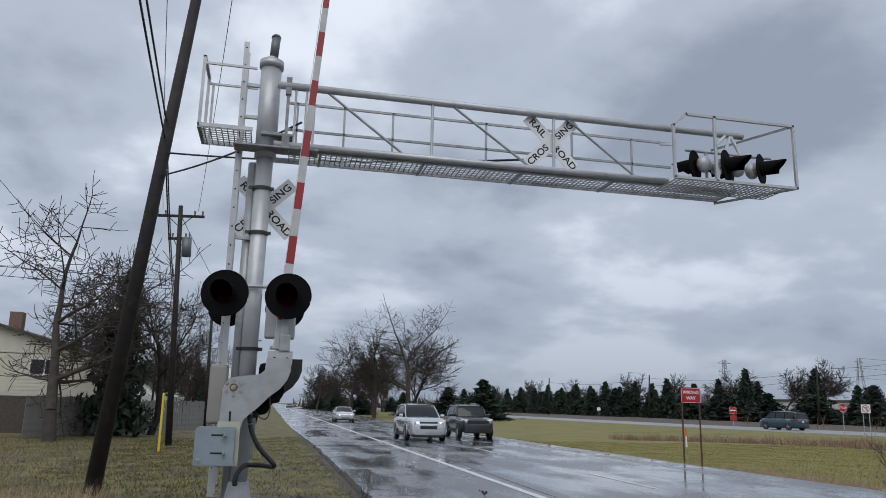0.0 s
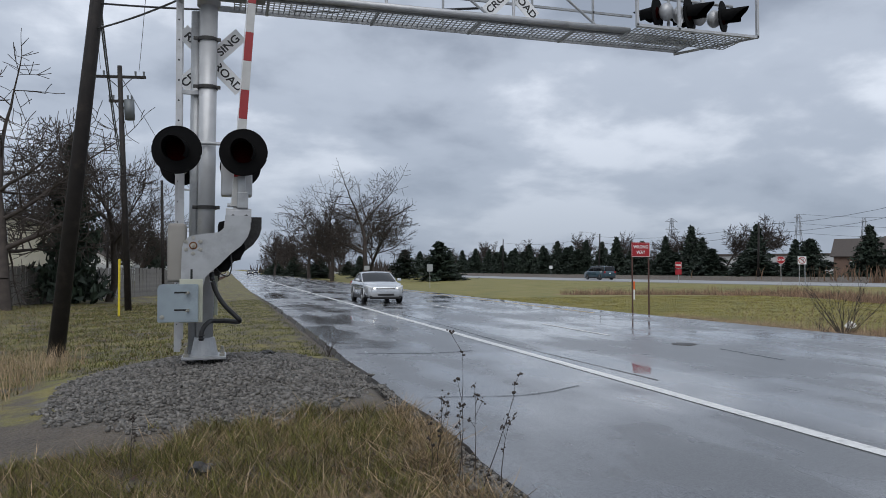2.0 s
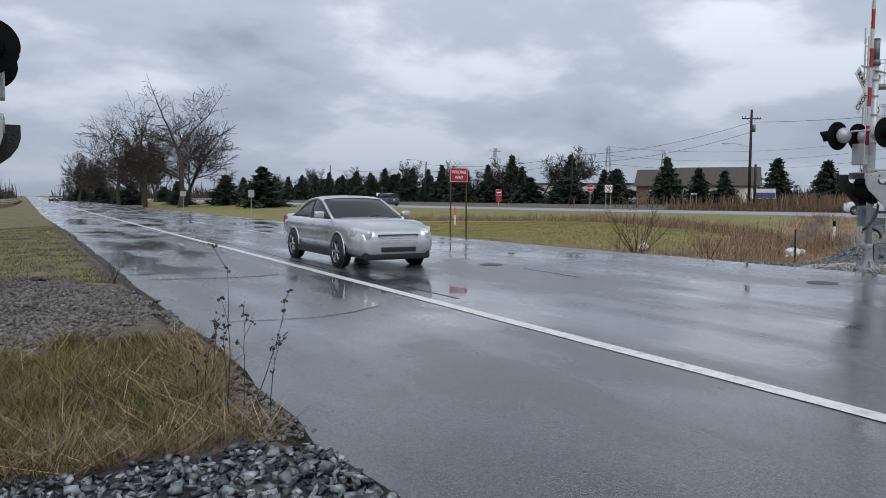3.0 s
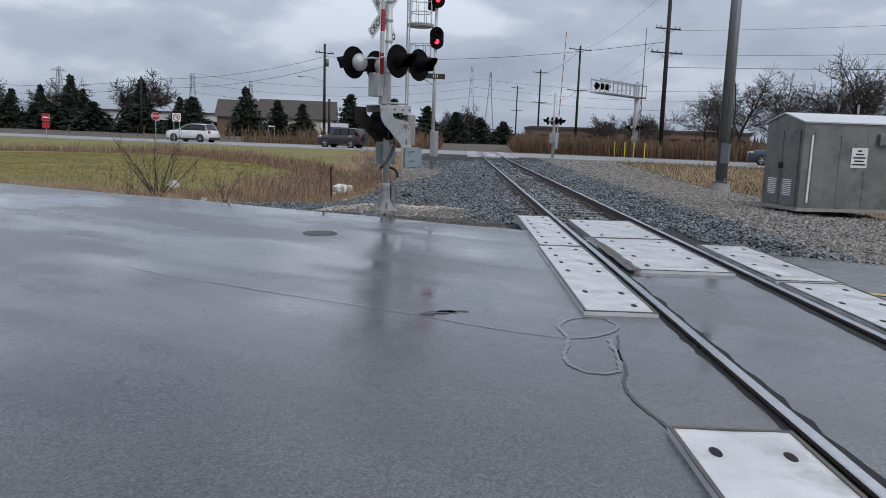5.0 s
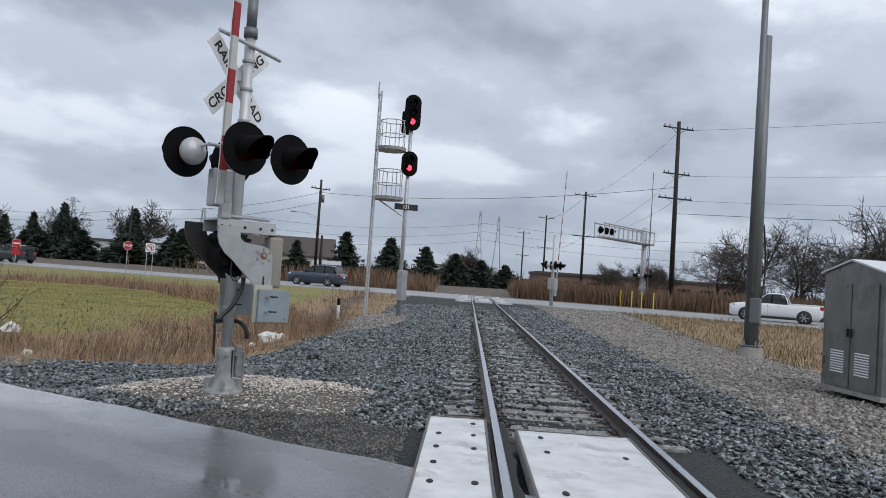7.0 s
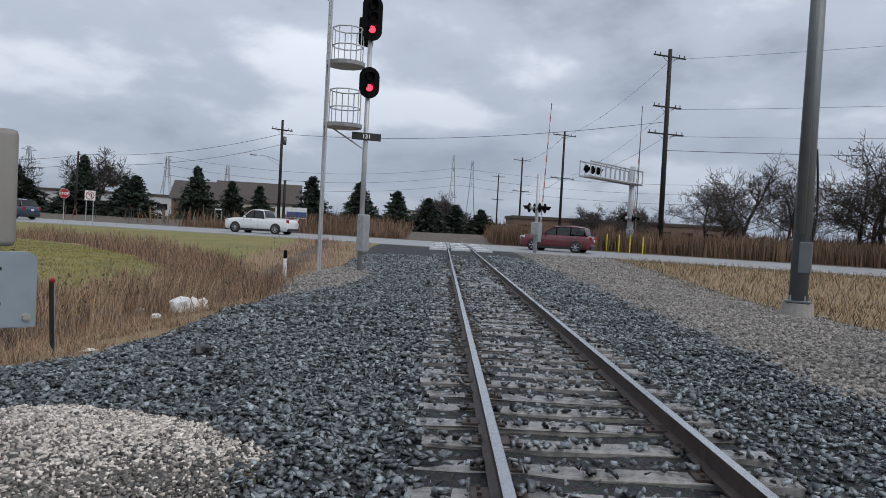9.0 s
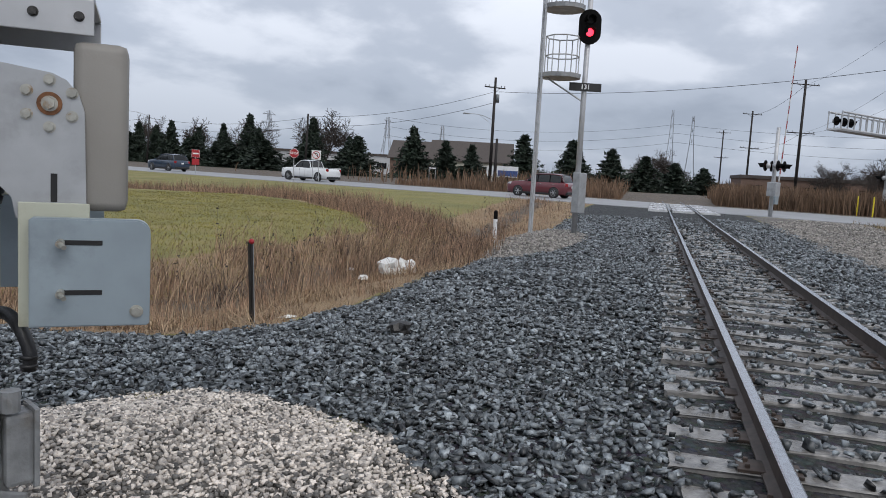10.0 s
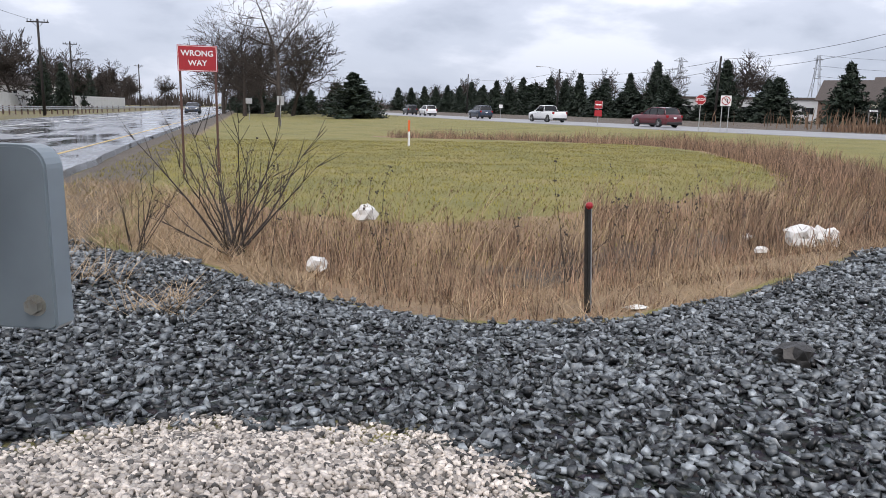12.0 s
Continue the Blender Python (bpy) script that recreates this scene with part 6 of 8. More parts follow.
def white_wall(x0, y0, x1, y1, h):
    t = thing("panel_wall", Matrix.Identity(4), "white panelled garden wall beside the road", "wall")
    a, b = Vector((x0, y0, 0)), Vector((x1, y1, 0)); d = b - a
    n = int(d.length / 3)
    for i in range(n):
        p = a + d * ((i + .5) / n)
        bm = B(); add_box(bm, (p.x, p.y, h / 2 - .3), (d.length / n - .06, .12, h), Matrix.Rotation(math.atan2(d.y, d.x), 3, "Z"), bev=.01); part("panel", bm, M["whitewall"], t)


white_wall(-14.5, 100, -9.5, 205, 2.6)


def guardrail():
    t = thing("guardrail", Matrix.Identity(4), "galvanised steel guardrail beside the road", "guardrail")
    pts = [(-6.5, 92), (-3.2, 97), (-.6, 106), (.8, 120), (1.6, 160), (1.8, 220)]
    for z in (.42, .62):
        bm = B(); add_path(bm, smooth_pts([(x, y, z) for x, y in pts], 6), .07, 6); part("beam", bm, M["galv"], t)
    for p in smooth_pts([(x, y, 0) for x, y in pts], 8):
        bm = B(); add_box(bm, (p.x - .1, p.y, .3), (.12, .12, .95)); part("post", bm, M["post_wood"], t)


guardrail()


# ---- road surface details ----
def manhole(x, y, r, label):
    t = thing("manhole_cover", pose(x, y, .004), label, "manhole cover")
    bm = B(); bmesh.ops.create_cone(bm, cap_ends=True, segments=28, radius1=r, radius2=r, depth=.012); part("lid", bm, M["iron"], t, "dark iron lid")
    bm = B(); add_path(bm, [(r * 1.1 * math.cos(a), r * 1.1 * math.sin(a), -.004) for a in np.linspace(0, 2 * math.pi, 29)], .014, 6); part("frame", bm, M["panel_edge"], t)


manhole(11.25, 13.3, .22, "dark iron manhole cover in wet asphalt"); manhole(14.45, 7.75, .22, "dark iron manhole cover near the crossing")


def crack(pts, w, label="sealed crack in the wet asphalt", z=.005, mm="sealant"):
    r = random.Random(int(pts[0][0] * 100))
    P = smooth_pts([(x, y, 0) for x, y in pts], 9)
    v, f = [], []
    for i, p in enumerate(P):
        d = (P[min(i + 1, len(P) - 1)] - P[max(i - 1, 0)]).normalized()
        n = Vector((-d.y, d.x, 0))
        p = p + n * r.uniform(-1, 1) * min(.02, w * .5)
        ww = w * r.uniform(.6, 1.1)
        v += [p + n * ww + Vector((0, 0, z)), p - n * ww + Vector((0, 0, z))]
    for i in range(len(P) - 1):
        f.append((2 * i, 2 * i + 1, 2 * i + 3, 2 * i + 2))
    raw("crack", v, f, M[mm], road_near, label)


crack([(11.05, 7.6), (11.0, 6.8), (11.03, 6.1), (11.05, 5.4), (11.1, 4.7), (11.12, 4.0), (11.12, 3.3), (11.18, 2.72)], .010, "pale worn crack along the lane joint", mm="crack_pale")
crack([(11.2, 2.72), (11.55, 2.92), (11.85, 2.88), (11.98, 2.72), (11.75, 2.5), (11.4, 2.55), (11.2, 2.70)], .018, "pale ring of worn filler beside the panel", mm="crack_pale")
crack([(11.2, 2.70), (10.9, 2.62), (10.62, 2.5), (10.5, 2.3), (10.62, 2.16), (10.95, 2.25), (11.35, 2.45)], .022, "pale patch of worn filler", mm="crack_pale")
crack([(11.5, 2.42), (11.1, 2.30), (10.68, 2.12), (10.39, 2.05), (10.1, 1.88), (9.8, 1.62), (9.5, 1.45), (9.18, 1.29)], .012, "open crack along the panels")
crack([(11.16, 3.98), (11.3, 3.9), (11.42, 3.80)], .055, "dark pothole in the wet asphalt")
crack([(11.32, 3.92), (11.5, 3.72)], .030, "dark pothole in the wet asphalt")
crack([(11.3, 10.4), (11.4, 12.3)], .03)
crack([(4.3, 8.6), (5.6, 8.4), (6.6, 8.9)], .018)
crack([(4.3, 13.6), (5.8, 13.3), (6.6, 13.5)], .05)
crack([(5.2, 19.3), (6.9, 19.0)], .04)
crack([(7.9, 9.0), (7.75, 14), (7.9, 22), (7.85, 34)], .02, "tar seam beside the edge line")


# ---- loose things ----
def crumpled(name, x, y, s, mm, label, flat=.5, seed=1):
    bm = B(); bmesh.ops.create_icosphere(bm, subdivisions=2, radius=1)
    r = random.Random(seed)
    for v in bm.verts:
        k = .75 + .4 * noise.noise(v.co * 1.7 + Vector((seed, 0, 0))) + r.uniform(-.12, .12)
        v.co = Vector((v.co.x * s[0] * k, v.co.y * s[1] * k, max(v.co.z, -.6) * s[2] * k))
    ob = link_mesh(name, bm, M[mm])
    ob.location = (x, y, gzf(x, y) + s[2] * flat)
    tagged(ob, label, name.replace("_", " "))


crumpled("foam_litter", 28.55, 18.35, (.42, .3, .28), "foam", "white foam litter lying in the dry ditch", 1.3, 3)
crumpled("foam_litter", 29.1, 18.4, (.32, .24, .25), "foam", "white foam litter piece in the ditch", 1.2, 5)
crumpled("plastic_bag", 21.19, 18.86, (.22, .15, .20), "foam", "white plastic bag caught in dry stalks", 1.6, 8)
crumpled("plastic_bag", 20.25, 16.53, (.17, .13, .15), "foam", "white plastic bag at the ballast edge", .9, 9)
crumpled("paper_litter", 22.48, 12.28, (.16, .10, .012), "foam", "flat white paper scrap on the ballast", 1.5, 11)
crumpled("paper_litter", 18.78, 16.14, (.13, .09, .02), "foam", "flat white scrap at the ballast edge", 1.5, 12)
crumpled("paper_litter", 22.95, 13.85, (.14, .07, .03), "foam", "white scrap beside the steel stake", 1.2, 13)
crumpled("paper_litter", 27.2, 17.6, (.16, .10, .08), "foam", "white scrap among the dry stalks", 1.5, 14)
crumpled("paper_litter", 28.6, 19.8, (.14, .10, .08), "foam", "white scrap among the dry stalks", 1.5, 15)
crumpled("black_rubble", 22.85, 11.65, (.17, .13, .13), "iron", "black broken chunk lying on the ballast", .6, 17)
crumpled("black_rubble", 1.75, 5.9, (.13, .10, .09), "iron", "black chunk lying in the grass", .6, 19)
crumpled("black_rubble", 2.6, 12.3, (.16, .12, .06), "iron", "dark flat chunk on the gravel pad", .6, 20)


# ---- vehicles ----
def wheel_part(parent, x, y, r, w, side, rimcol):
    bm = B()
    prof = [(r * .67, -w / 2), (r * .93, -w / 2), (r, -w * .32), (r, w * .32), (r * .93, w / 2), (r * .67, w / 2)]
    seg = 32
    rings = [[bm.verts.new((rr * math.cos(2 * math.pi * i / seg), yy, rr * math.sin(2 * math.pi * i / seg))) for i in range(seg)] for rr, yy in prof]
    for p, q in zip(rings, rings[1:]):
        for i in range(seg):
            bm.faces.new((p[i], p[(i + 1) % seg], q[(i + 1) % seg], q[i]))
    wh = part("wheel", bm, M["tyre"], parent, "black tyre on alloy rim", True)
    wh.location = (x, y, r)
    bm = B()
    yo = side * w * .40
    bmesh.ops.create_cone(bm, cap_ends=True, segments=28, radius1=r * .64, radius2=r * .64, depth=.02, matrix=Matrix.Translation((0, side * w * .12, 0)) @ Matrix.Rotation(radians(90), 4, "X"))
    part("brake", bm, M["dark_hole"], wh)
    bm = B()
    add_path(bm, [(r * .68 * math.cos(a), yo, r * .68 * math.sin(a)) for a in np.linspace(0, 2 * math.pi, 33)], .018, 6)
    for k in range(6):
        a = 2 * math.pi * k / 6
        add_box(bm, (r * .36 * math.cos(a), yo - side * .01, r * .36 * math.sin(a)), (r * .60, .03, r * .16), Matrix.Rotation(-a, 3, "Y"), bev=.01)
    bmesh.ops.create_cone(bm, cap_ends=True, segments=16, radius1=r * .16, radius2=r * .13, depth=.05, matrix=Matrix.Translation((0, yo, 0)) @ Matrix.Rotation(radians(90), 4, "X"))
    part("rim", bm, rimcol, wh, "six-spoke alloy rim")
    return wh


def vehicle(name, label, category, paint, L, W, H, belt, hood, cab, wb, wr, nose=0.75, rails=False, bed=None, lights=True, fascia="suv", tail="hatch", trunk=None):
    """A car facing its own +x, on the ground at z 0. cab: (bottom rear, bottom front, top rear, top front) along x."""
    t = thing(name, Matrix.Identity(4), label, category)
    h = W / 2
    x0, x1 = -L / 2, L / 2
    xr, xf, tr, tf = cab
    zb = 0.24 if fascia != "jeep" else .36
    tk = trunk if trunk else belt
    # body: stations from tail to nose with shoulder heights
    st = [(x0, .55, tk - .25, .90), (x0 + .06, .36, tk - .08, .95), (x0 + .25, zb, tk, .985), (xr, zb, (tk + belt) / 2 if bed is None else belt - .02, 1.0), ((xr + xf) / 2, zb, belt, 1.0), (xf - .1, zb, belt, 1.0),
          (xf + .12, zb, hood + .02, .995), ((xf + x1) / 2 + .1, zb, hood - .02, .985), (x1 - .42, zb, hood - .08, .965), (x1 - .17, zb + .01, max(nose + .08, hood - .16), .925), (x1 - .05, zb + .05, nose + .02, .85), (x1, zb + .12, nose - .10, .76)]
    bm = B()
    rings = []
    for x, z0, zs, w in st:
        ww = h * w
        sec = [(0, z0), (ww * .82, z0), (ww * .96, z0 + .10), (ww, z0 + (zs - z0) * .45), (ww * .985, z0 + (zs - z0) * .78), (ww * .93, zs - .02), (ww * .86, zs + .012), (ww * .45, zs + .035), (0, zs + .045)]
        pts = sec + [(-a, b) for a, b in sec[-2:0:-1]]
        rings.append([bm.verts.new((x, a, b)) for a, b in pts])
    k = len(rings[0])
    for p, q in zip(rings, rings[1:]):
        for i in range(k):
            bm.faces.new((p[i], p[(i + 1) % k], q[(i + 1) % k], q[i]))
    bm.faces.new(rings[0]); bm.faces.new(rings[-1][::-1])
    bmesh.ops.recalc_face_normals(bm, faces=bm.faces[:])
    body = part("body", bm, paint, t, "", True)
    # cabin: stations from the foot of the windscreen over the roof to the tail
    zc = belt - .03
    wb_, wt = h * .905, h * .76
    rx = [(xf, zc + .01), (xf * .62 + tf * .38, zc + (H - .07 - zc) * .42), (xf * .25 + tf * .75, zc + (H - .07 - zc) * .81), (tf, H - .055), (tf * .75 + tr * .25, H - .008), ((tf + tr) / 2, H), (tf * .25 + tr * .75, H - .018), (tr, H - .07),
          (tr * .6 + xr * .4, zc + (H - .07 - zc) * .66), (tr * .2 + xr * .8, zc + (H - .07 - zc) * .24), (xr, zc + .01)]
    def cross(x, z):
        f = max(0.0, min(1.0, (z - zc) / (H - zc)))
        wc = wb_ + (wt - wb_) * f ** 1.15
        return [(x, wb_, zc), (x, wb_ + (wc - wb_) * .38 + .012 * f, zc + (z - zc) * .5), (x, wc, z - .035 * f), (x, wc * .86, z + .004), (x, wc * .45, z + .022), (x, 0, z + .028)]
    def skin_of(stations, i0, i1, lift, both=True):
        g = B()
        for sy in (-1, 1):
            rows_ = [[g.verts.new((q[0], sy * (q[1] + lift), q[2] + (lift if i0 > 1 else 0))) for q in cross(*c)[i0:i1 + 1]] for c in stations]
            for p, q in zip(rows_, rows_[1:]):
                for i in range(len(p) - 1):
                    g.faces.new((p[i], p[i + 1], q[i + 1], q[i]))
        bmesh.ops.remove_doubles(g, verts=g.verts[:], dist=.0005)
        bmesh.ops.recalc_face_normals(g, faces=g.faces[:])
        return g
    part("window_glass", skin_of(rx, 0, 5, 0), M["glass_dark"], t, "dark tinted window glass", True)
    part("roof", skin_of(rx[3:8], 2, 5, .006), paint, t, "", True)
    def side_at(x):
        for (xa, za), (xb, zb2) in zip(rx, rx[1:]):
            if xb <= x <= xa:
                return cross(x, za + (zb2 - za) * (xa - x) / max(1e-6, xa - xb))
        return cross(*rx[-1])
    for sy in (-1, 1):
        # arched frame from windscreen foot to tail, slim dark posts between the side windows
        bm = B(); add_path(bm, [(q[0], sy * (q[1] + .002), q[2] - .004) for q in (cross(*c)[2] for c in rx)], .030, 8)
        part("window_frame", bm, paint, t, "", True)
        posts = (.36, .66) if tail == "hatch" else (.5,)
        ends = [(xr + .02, xr + (.30 if tail == "hatch" else .12), paint)] + [(xr + (xf - xr) * f - .045, xr + (xf - xr) * f + .045, M["plastic"]) for f in posts]
        for xa, xb, mt in ends:
            bm = B()
            A_, B_ = side_at(xa)[:3], side_at(xb)[:3]
            va = [bm.verts.new((q[0], sy * (q[1] + .004), q[2])) for q in A_]; vb = [bm.verts.new((q[0], sy * (q[1] + .004), q[2])) for q in B_]
            for i in range(2):
                bm.faces.new((va[i], va[i + 1], vb[i + 1], vb[i]))
            bmesh.ops.solidify(bm, geom=bm.faces[:], thickness=.004)
            part("pillar", bm, mt, t, "", True)
        bm = B(); add_path(bm, [(xr + .05, sy * (wb_ + .008), zc + .008), (xf - .25, sy * (wb_ + .008), zc + .008)], .009, 6); part("belt_trim", bm, M["plastic"], t, "thin dark window trim")
        # door seams and handles
        for fx in (.30, .62, .93) if xf - xr > 1.8 else (.25, .9):
            x = xr + (xf - xr) * fx
            bm = B()
            sd = [(.99, zb + .16), (1.0, zb + (belt - zb) * .45), (.985, zb + (belt - zb) * .78), (.945, belt - .03)]
            va = [bm.verts.new((x - .004, sy * (h * w_ + .002), z_)) for w_, z_ in sd]; vb = [bm.verts.new((x + .004, sy * (h * w_ + .002), z_)) for w_, z_ in sd]
            for i in range(3):
                bm.faces.new((va[i], va[i + 1], vb[i + 1], vb[i]))
            part("door_seam", bm, M["dark_hole"], t)
        for fx in (.20, .52):
            bm = B(); add_box(bm, (xr + (xf - xr) * fx + .2, sy * (h * .985 + .012), belt - .13), (.17, .028, .028), bev=.009); part("door_handle", bm, M["chrome"], t, "bright door handle")
        bm = B(); add_box(bm, (0, sy * h * .985, zb + .05), (wb * .74, .05, .16), bev=.02); part("sill", bm, M["plastic"], t, "black lower sill trim")
        bm = B(); add_box(bm, (xf - .32, sy * (h + .11), belt + .09), (.12, .22, .14), bev=.045); part("mirror", bm, paint, t, "door mirror")
        for sx in (-1, 1):
            x = sx * wb / 2
            # flat near-black disc on the uncut side stands in for the opening's shade
            bm = B()
            bmesh.ops.create_cone(bm, cap_ends=True, segments=32, radius1=wr * 1.15, radius2=wr * 1.15, depth=.02, matrix=Matrix.Translation((x, sy * (h * .992), wr)) @ Matrix.Rotation(radians(90), 4, "X"))
            part("wheel_arch", bm, M["dark_hole"], t, "dark wheel arch")
            bm = B()
            add_path(bm, [(x + wr * 1.17 * math.cos(q), sy * (h * 1.0), wr + wr * 1.17 * math.sin(q)) for q in np.linspace(-.15, math.pi + .15, 22)], .016, 8)
            part("arch_lip", bm, paint if fascia != "jeep" else M["plastic"], t, "", True)
            wheel_part(t, x, sy * (h - .072), wr, .23, sy, M["rim"])
        if lights:
            bm = B(); zz = nose + .01
            add_box(bm, (x1 - .25, sy * h * .70, zz), (.48, .36, .18), Matrix.Rotation(radians(-sy * 32), 3, "Z") @ Matrix.Rotation(radians(10), 3, "Y"), bev=.05)
            hl = part("headlight", bm, M["lamp_glass"], t, "clear swept headlight", True)
            bm = B(); bmesh.ops.create_uvsphere(bm, u_segments=12, v_segments=8, radius=.055, matrix=Matrix.Translation((x1 - .06, sy * h * .62, zz - .01))); part("bulb", bm, M["bulb"], hl, "glowing headlight bulb", True)
            bm = B(); add_box(bm, (x1 - .115, sy * h * .68, zb + .26), (.12, .24, .09), Matrix.Rotation(radians(-sy * 22), 3, "Z"), bev=.03); part("fog_lamp", bm, M["amber"] if fascia == "suv" else M["plastic"], t, "fog lamp recess")
        bm = B(); add_box(bm, (x0 + .10, sy * h * .84, tk - .17), (.22, .20, .28), Matrix.Rotation(radians(sy * 18), 3, "Z"), bev=.05); part("tail_light", bm, M["taillight"], t, "red tail light")
    bm = B()
    if fascia == "suv":
        add_box(bm, (x1 - .045, 0, nose - .02), (.08, W * .47, .12), bev=.03); add_box(bm, (x1 - .02, 0, nose - .24), (.07, W * .44, .17), bev=.04)
    elif fascia == "sedan":
        add_box(bm, (x1 - .045, 0, nose - .10), (.08, W * .50, .20), bev=.05); add_box(bm, (x1 - .02, 0, zb + .17), (.07, W * .42, .10), bev=.02)
    else:
        add_box(bm, (x1 - .03, 0, nose - .06), (.08, W * .66, .20), bev=.03)
    gr = part("grille", bm, M["plastic"], t, "black grille")
    bm = B()
    if fascia == "suv":
        add_box(bm, (x1 - .005, 0, nose - .115), (.04, W * .50, .025), bev=.01)
    else:
        for i in range(4):
            add_box(bm, (x1 + .0, 0, nose - .04 - i * .045), (.015, W * .46, .012))
    part("grille_bar", bm, M["chrome"], gr, "bright grille bar")
    bm = B(); add_box(bm, (x1 - .16, 0, zb + .06), (.26, W * .80, .20), bev=.06); part("bumper_trim", bm, M["plastic"], t, "black lower bumper")
    bm = B(); add_box(bm, (x0 + .06, 0, zb + .14), (.18, W * .88, .22), bev=.05); part("rear_bumper", bm, M["plastic"] if fascia != "sedan" else paint, t)
    bm = B(); add_box(bm, (x0 - .005, 0, tk - .30), (.02, .32, .15), bev=.004); part("plate_bar", bm, M["white"], t, "plain pale plate")
    if rails:
        for sy in (-1, 1):
            bm = B(); add_path(bm, smooth_pts([(tr + .05, sy * wt * .86, H - .03), (tr + .2, sy * wt * .86, H + .03), (tf - .3, sy * wt * .84, H + .03), (tf - .1, sy * wt * .84, H - .04)], 4), .018, 8); part("roof_rail", bm, M["plastic"], t, "dark roof rail")
    if bed:
        bm = B(); add_box(bm, ((bed[0] + bed[1]) / 2, 0, belt + .02), (bed[1] - bed[0] - .12, W * .78, .05)); part("cargo_bed", bm, M["dark_hole"], t, "open dark cargo bed")
        for sy in (-1, 1):
            bm = B(); add_box(bm, ((bed[0] + bed[1]) / 2, sy * h * .89, belt + .02), (bed[1] - bed[0] + .1, .07, .10), bev=.02); part("bed_rail", bm, paint, t)
    if fascia == "jeep":
        bm = B(); bmesh.ops.create_cone(bm, cap_ends=True, segments=24, radius1=.36, radius2=.36, depth=.22, matrix=Matrix.Translation((x0 - .10, 0, 1.0)) @ Matrix.Rotation(radians(90), 4, "Y")); part("spare_wheel", bm, M["tyre"], t)
    # wipers
    for yy in (-.25, .35):
        bm = B(); add_path(bm, [(xf + .06, yy, zc + .03), (xf - .06, yy + .5, zc + .10)], .010, 5); part("wiper", bm, M["plastic"], t)
    return t


def crossover(label, paint, name="suv"):
    return vehicle(name, label, "car", paint, 5.2, 1.99, 1.82, 1.16, 1.14, (-2.32, 1.05, -2.0, .10), 3.05, .385, nose=.93, rails=True, fascia="suv")


def sedan(label, paint):
    return vehicle("sedan", label, "car", paint, 4.87, 1.85, 1.46, 0.99, 0.96, (-1.75, .98, -.85, .05), 2.85, .34, nose=.72, fascia="sedan", tail="sedan", trunk=1.04)


def offroader(label, paint):
    return vehicle("suv", label, "car", paint, 4.45, 1.92, 1.84, 1.20, 1.16, (-2.05, .72, -1.95, .32), 2.70, .40, nose=.98, fascia="jeep", rails=True)


def pickup(label, paint):
    return vehicle("pickup_truck", label, "truck", paint, 5.85, 2.05, 1.92, 1.22, 1.18, (-.85, 1.25, -.60, .55), 3.65, .41, nose=.98, fascia="jeep2", tail="pickup", bed=(-2.85, -.9), trunk=1.22)


def van(label, paint):
    return vehicle("van", label, "van", paint, 5.2, 2.0, 1.95, 1.22, 1.15, (-2.45, 1.55, -2.35, .95), 3.1, .37, nose=.86, fascia="suv")


silver_suv = crossover("silver crossover driving on the wet road", M["paint_silver"])
dark_suv = offroader("black boxy off-road car on the wet road", M["paint_black"])
silver_car = sedan("silver sedan with lit headlights on wet road", M["paint_silver"])
late_car = sedan("dark sedan far off on the wet road", M["paint_black"])
north_car = sedan("grey sedan far down the wet road", M["paint_navy"])
teal_van = van("dark teal van on the far road", M["paint_teal"])
white_suv = crossover("white crossover on the far road", M["paint_white"])
black_jeep = offroader("black boxy car on the far road", M["paint_black"])
blue_suv = crossover("dark blue crossover on the far road", M["paint_navy"])
white_truck = pickup("white pickup truck on the wet far road", M["paint_white"])
red_suv = crossover("dark red crossover in road spray", M["paint_red"])


def near_rows(x, y0, v, x_end=None):
    """Rows of a car that comes down the near road, towards -y."""
    return [(t, pose(x + ((x_end or x) - x) * min(t / 2.5, 1), y0 - v * t, 0.0, 0, 0, -90)) for t in np.arange(0, 12.01, .5)]


def far_rows(knots, lane=.5):
    """Rows of a car that goes up the far road, towards +y, along its curve; knots are (seconds, y)."""
    T, Y = [k[0] for k in knots], [k[1] for k in knots]

    def along(t):
        if t < T[0]:
            return Y[0] + (Y[1] - Y[0]) / (T[1] - T[0]) * (t - T[0])
        if t > T[-1]:
            return Y[-1] + (Y[-1] - Y[-2]) / (T[-1] - T[-2]) * (t - T[-1])
        return float(np.interp(t, T, Y))

    def centre(q):
        return float(np.mean([far_near(q + d) * (1 - lane) + far_far(q + d) * lane for d in (-8, -4, 0, 4, 8)]))
    rows = []
    for t in np.arange(0, 12.01, .5):
        y = along(t)
        rows.append((t, pose(centre(y), y, 0.05, 0, 0, math.degrees(math.atan2(8, centre(y + 4) - centre(y - 4))))))
    return rows


def spin_wheels(car, until):
    """The wheels turn on their axles while the car is near."""
    for w in car.children:
        if w.name.split(".")[0] == "wheel":
            loc = w.location.copy()
            rows = [(k / 30, Matrix.Translation(loc) @ pose(0, 0, 0, 0, 58.0 * k, 0)) for k in range(int(until * 30))]
            walk(w, rows + [(12.0, rows[-1][1])])


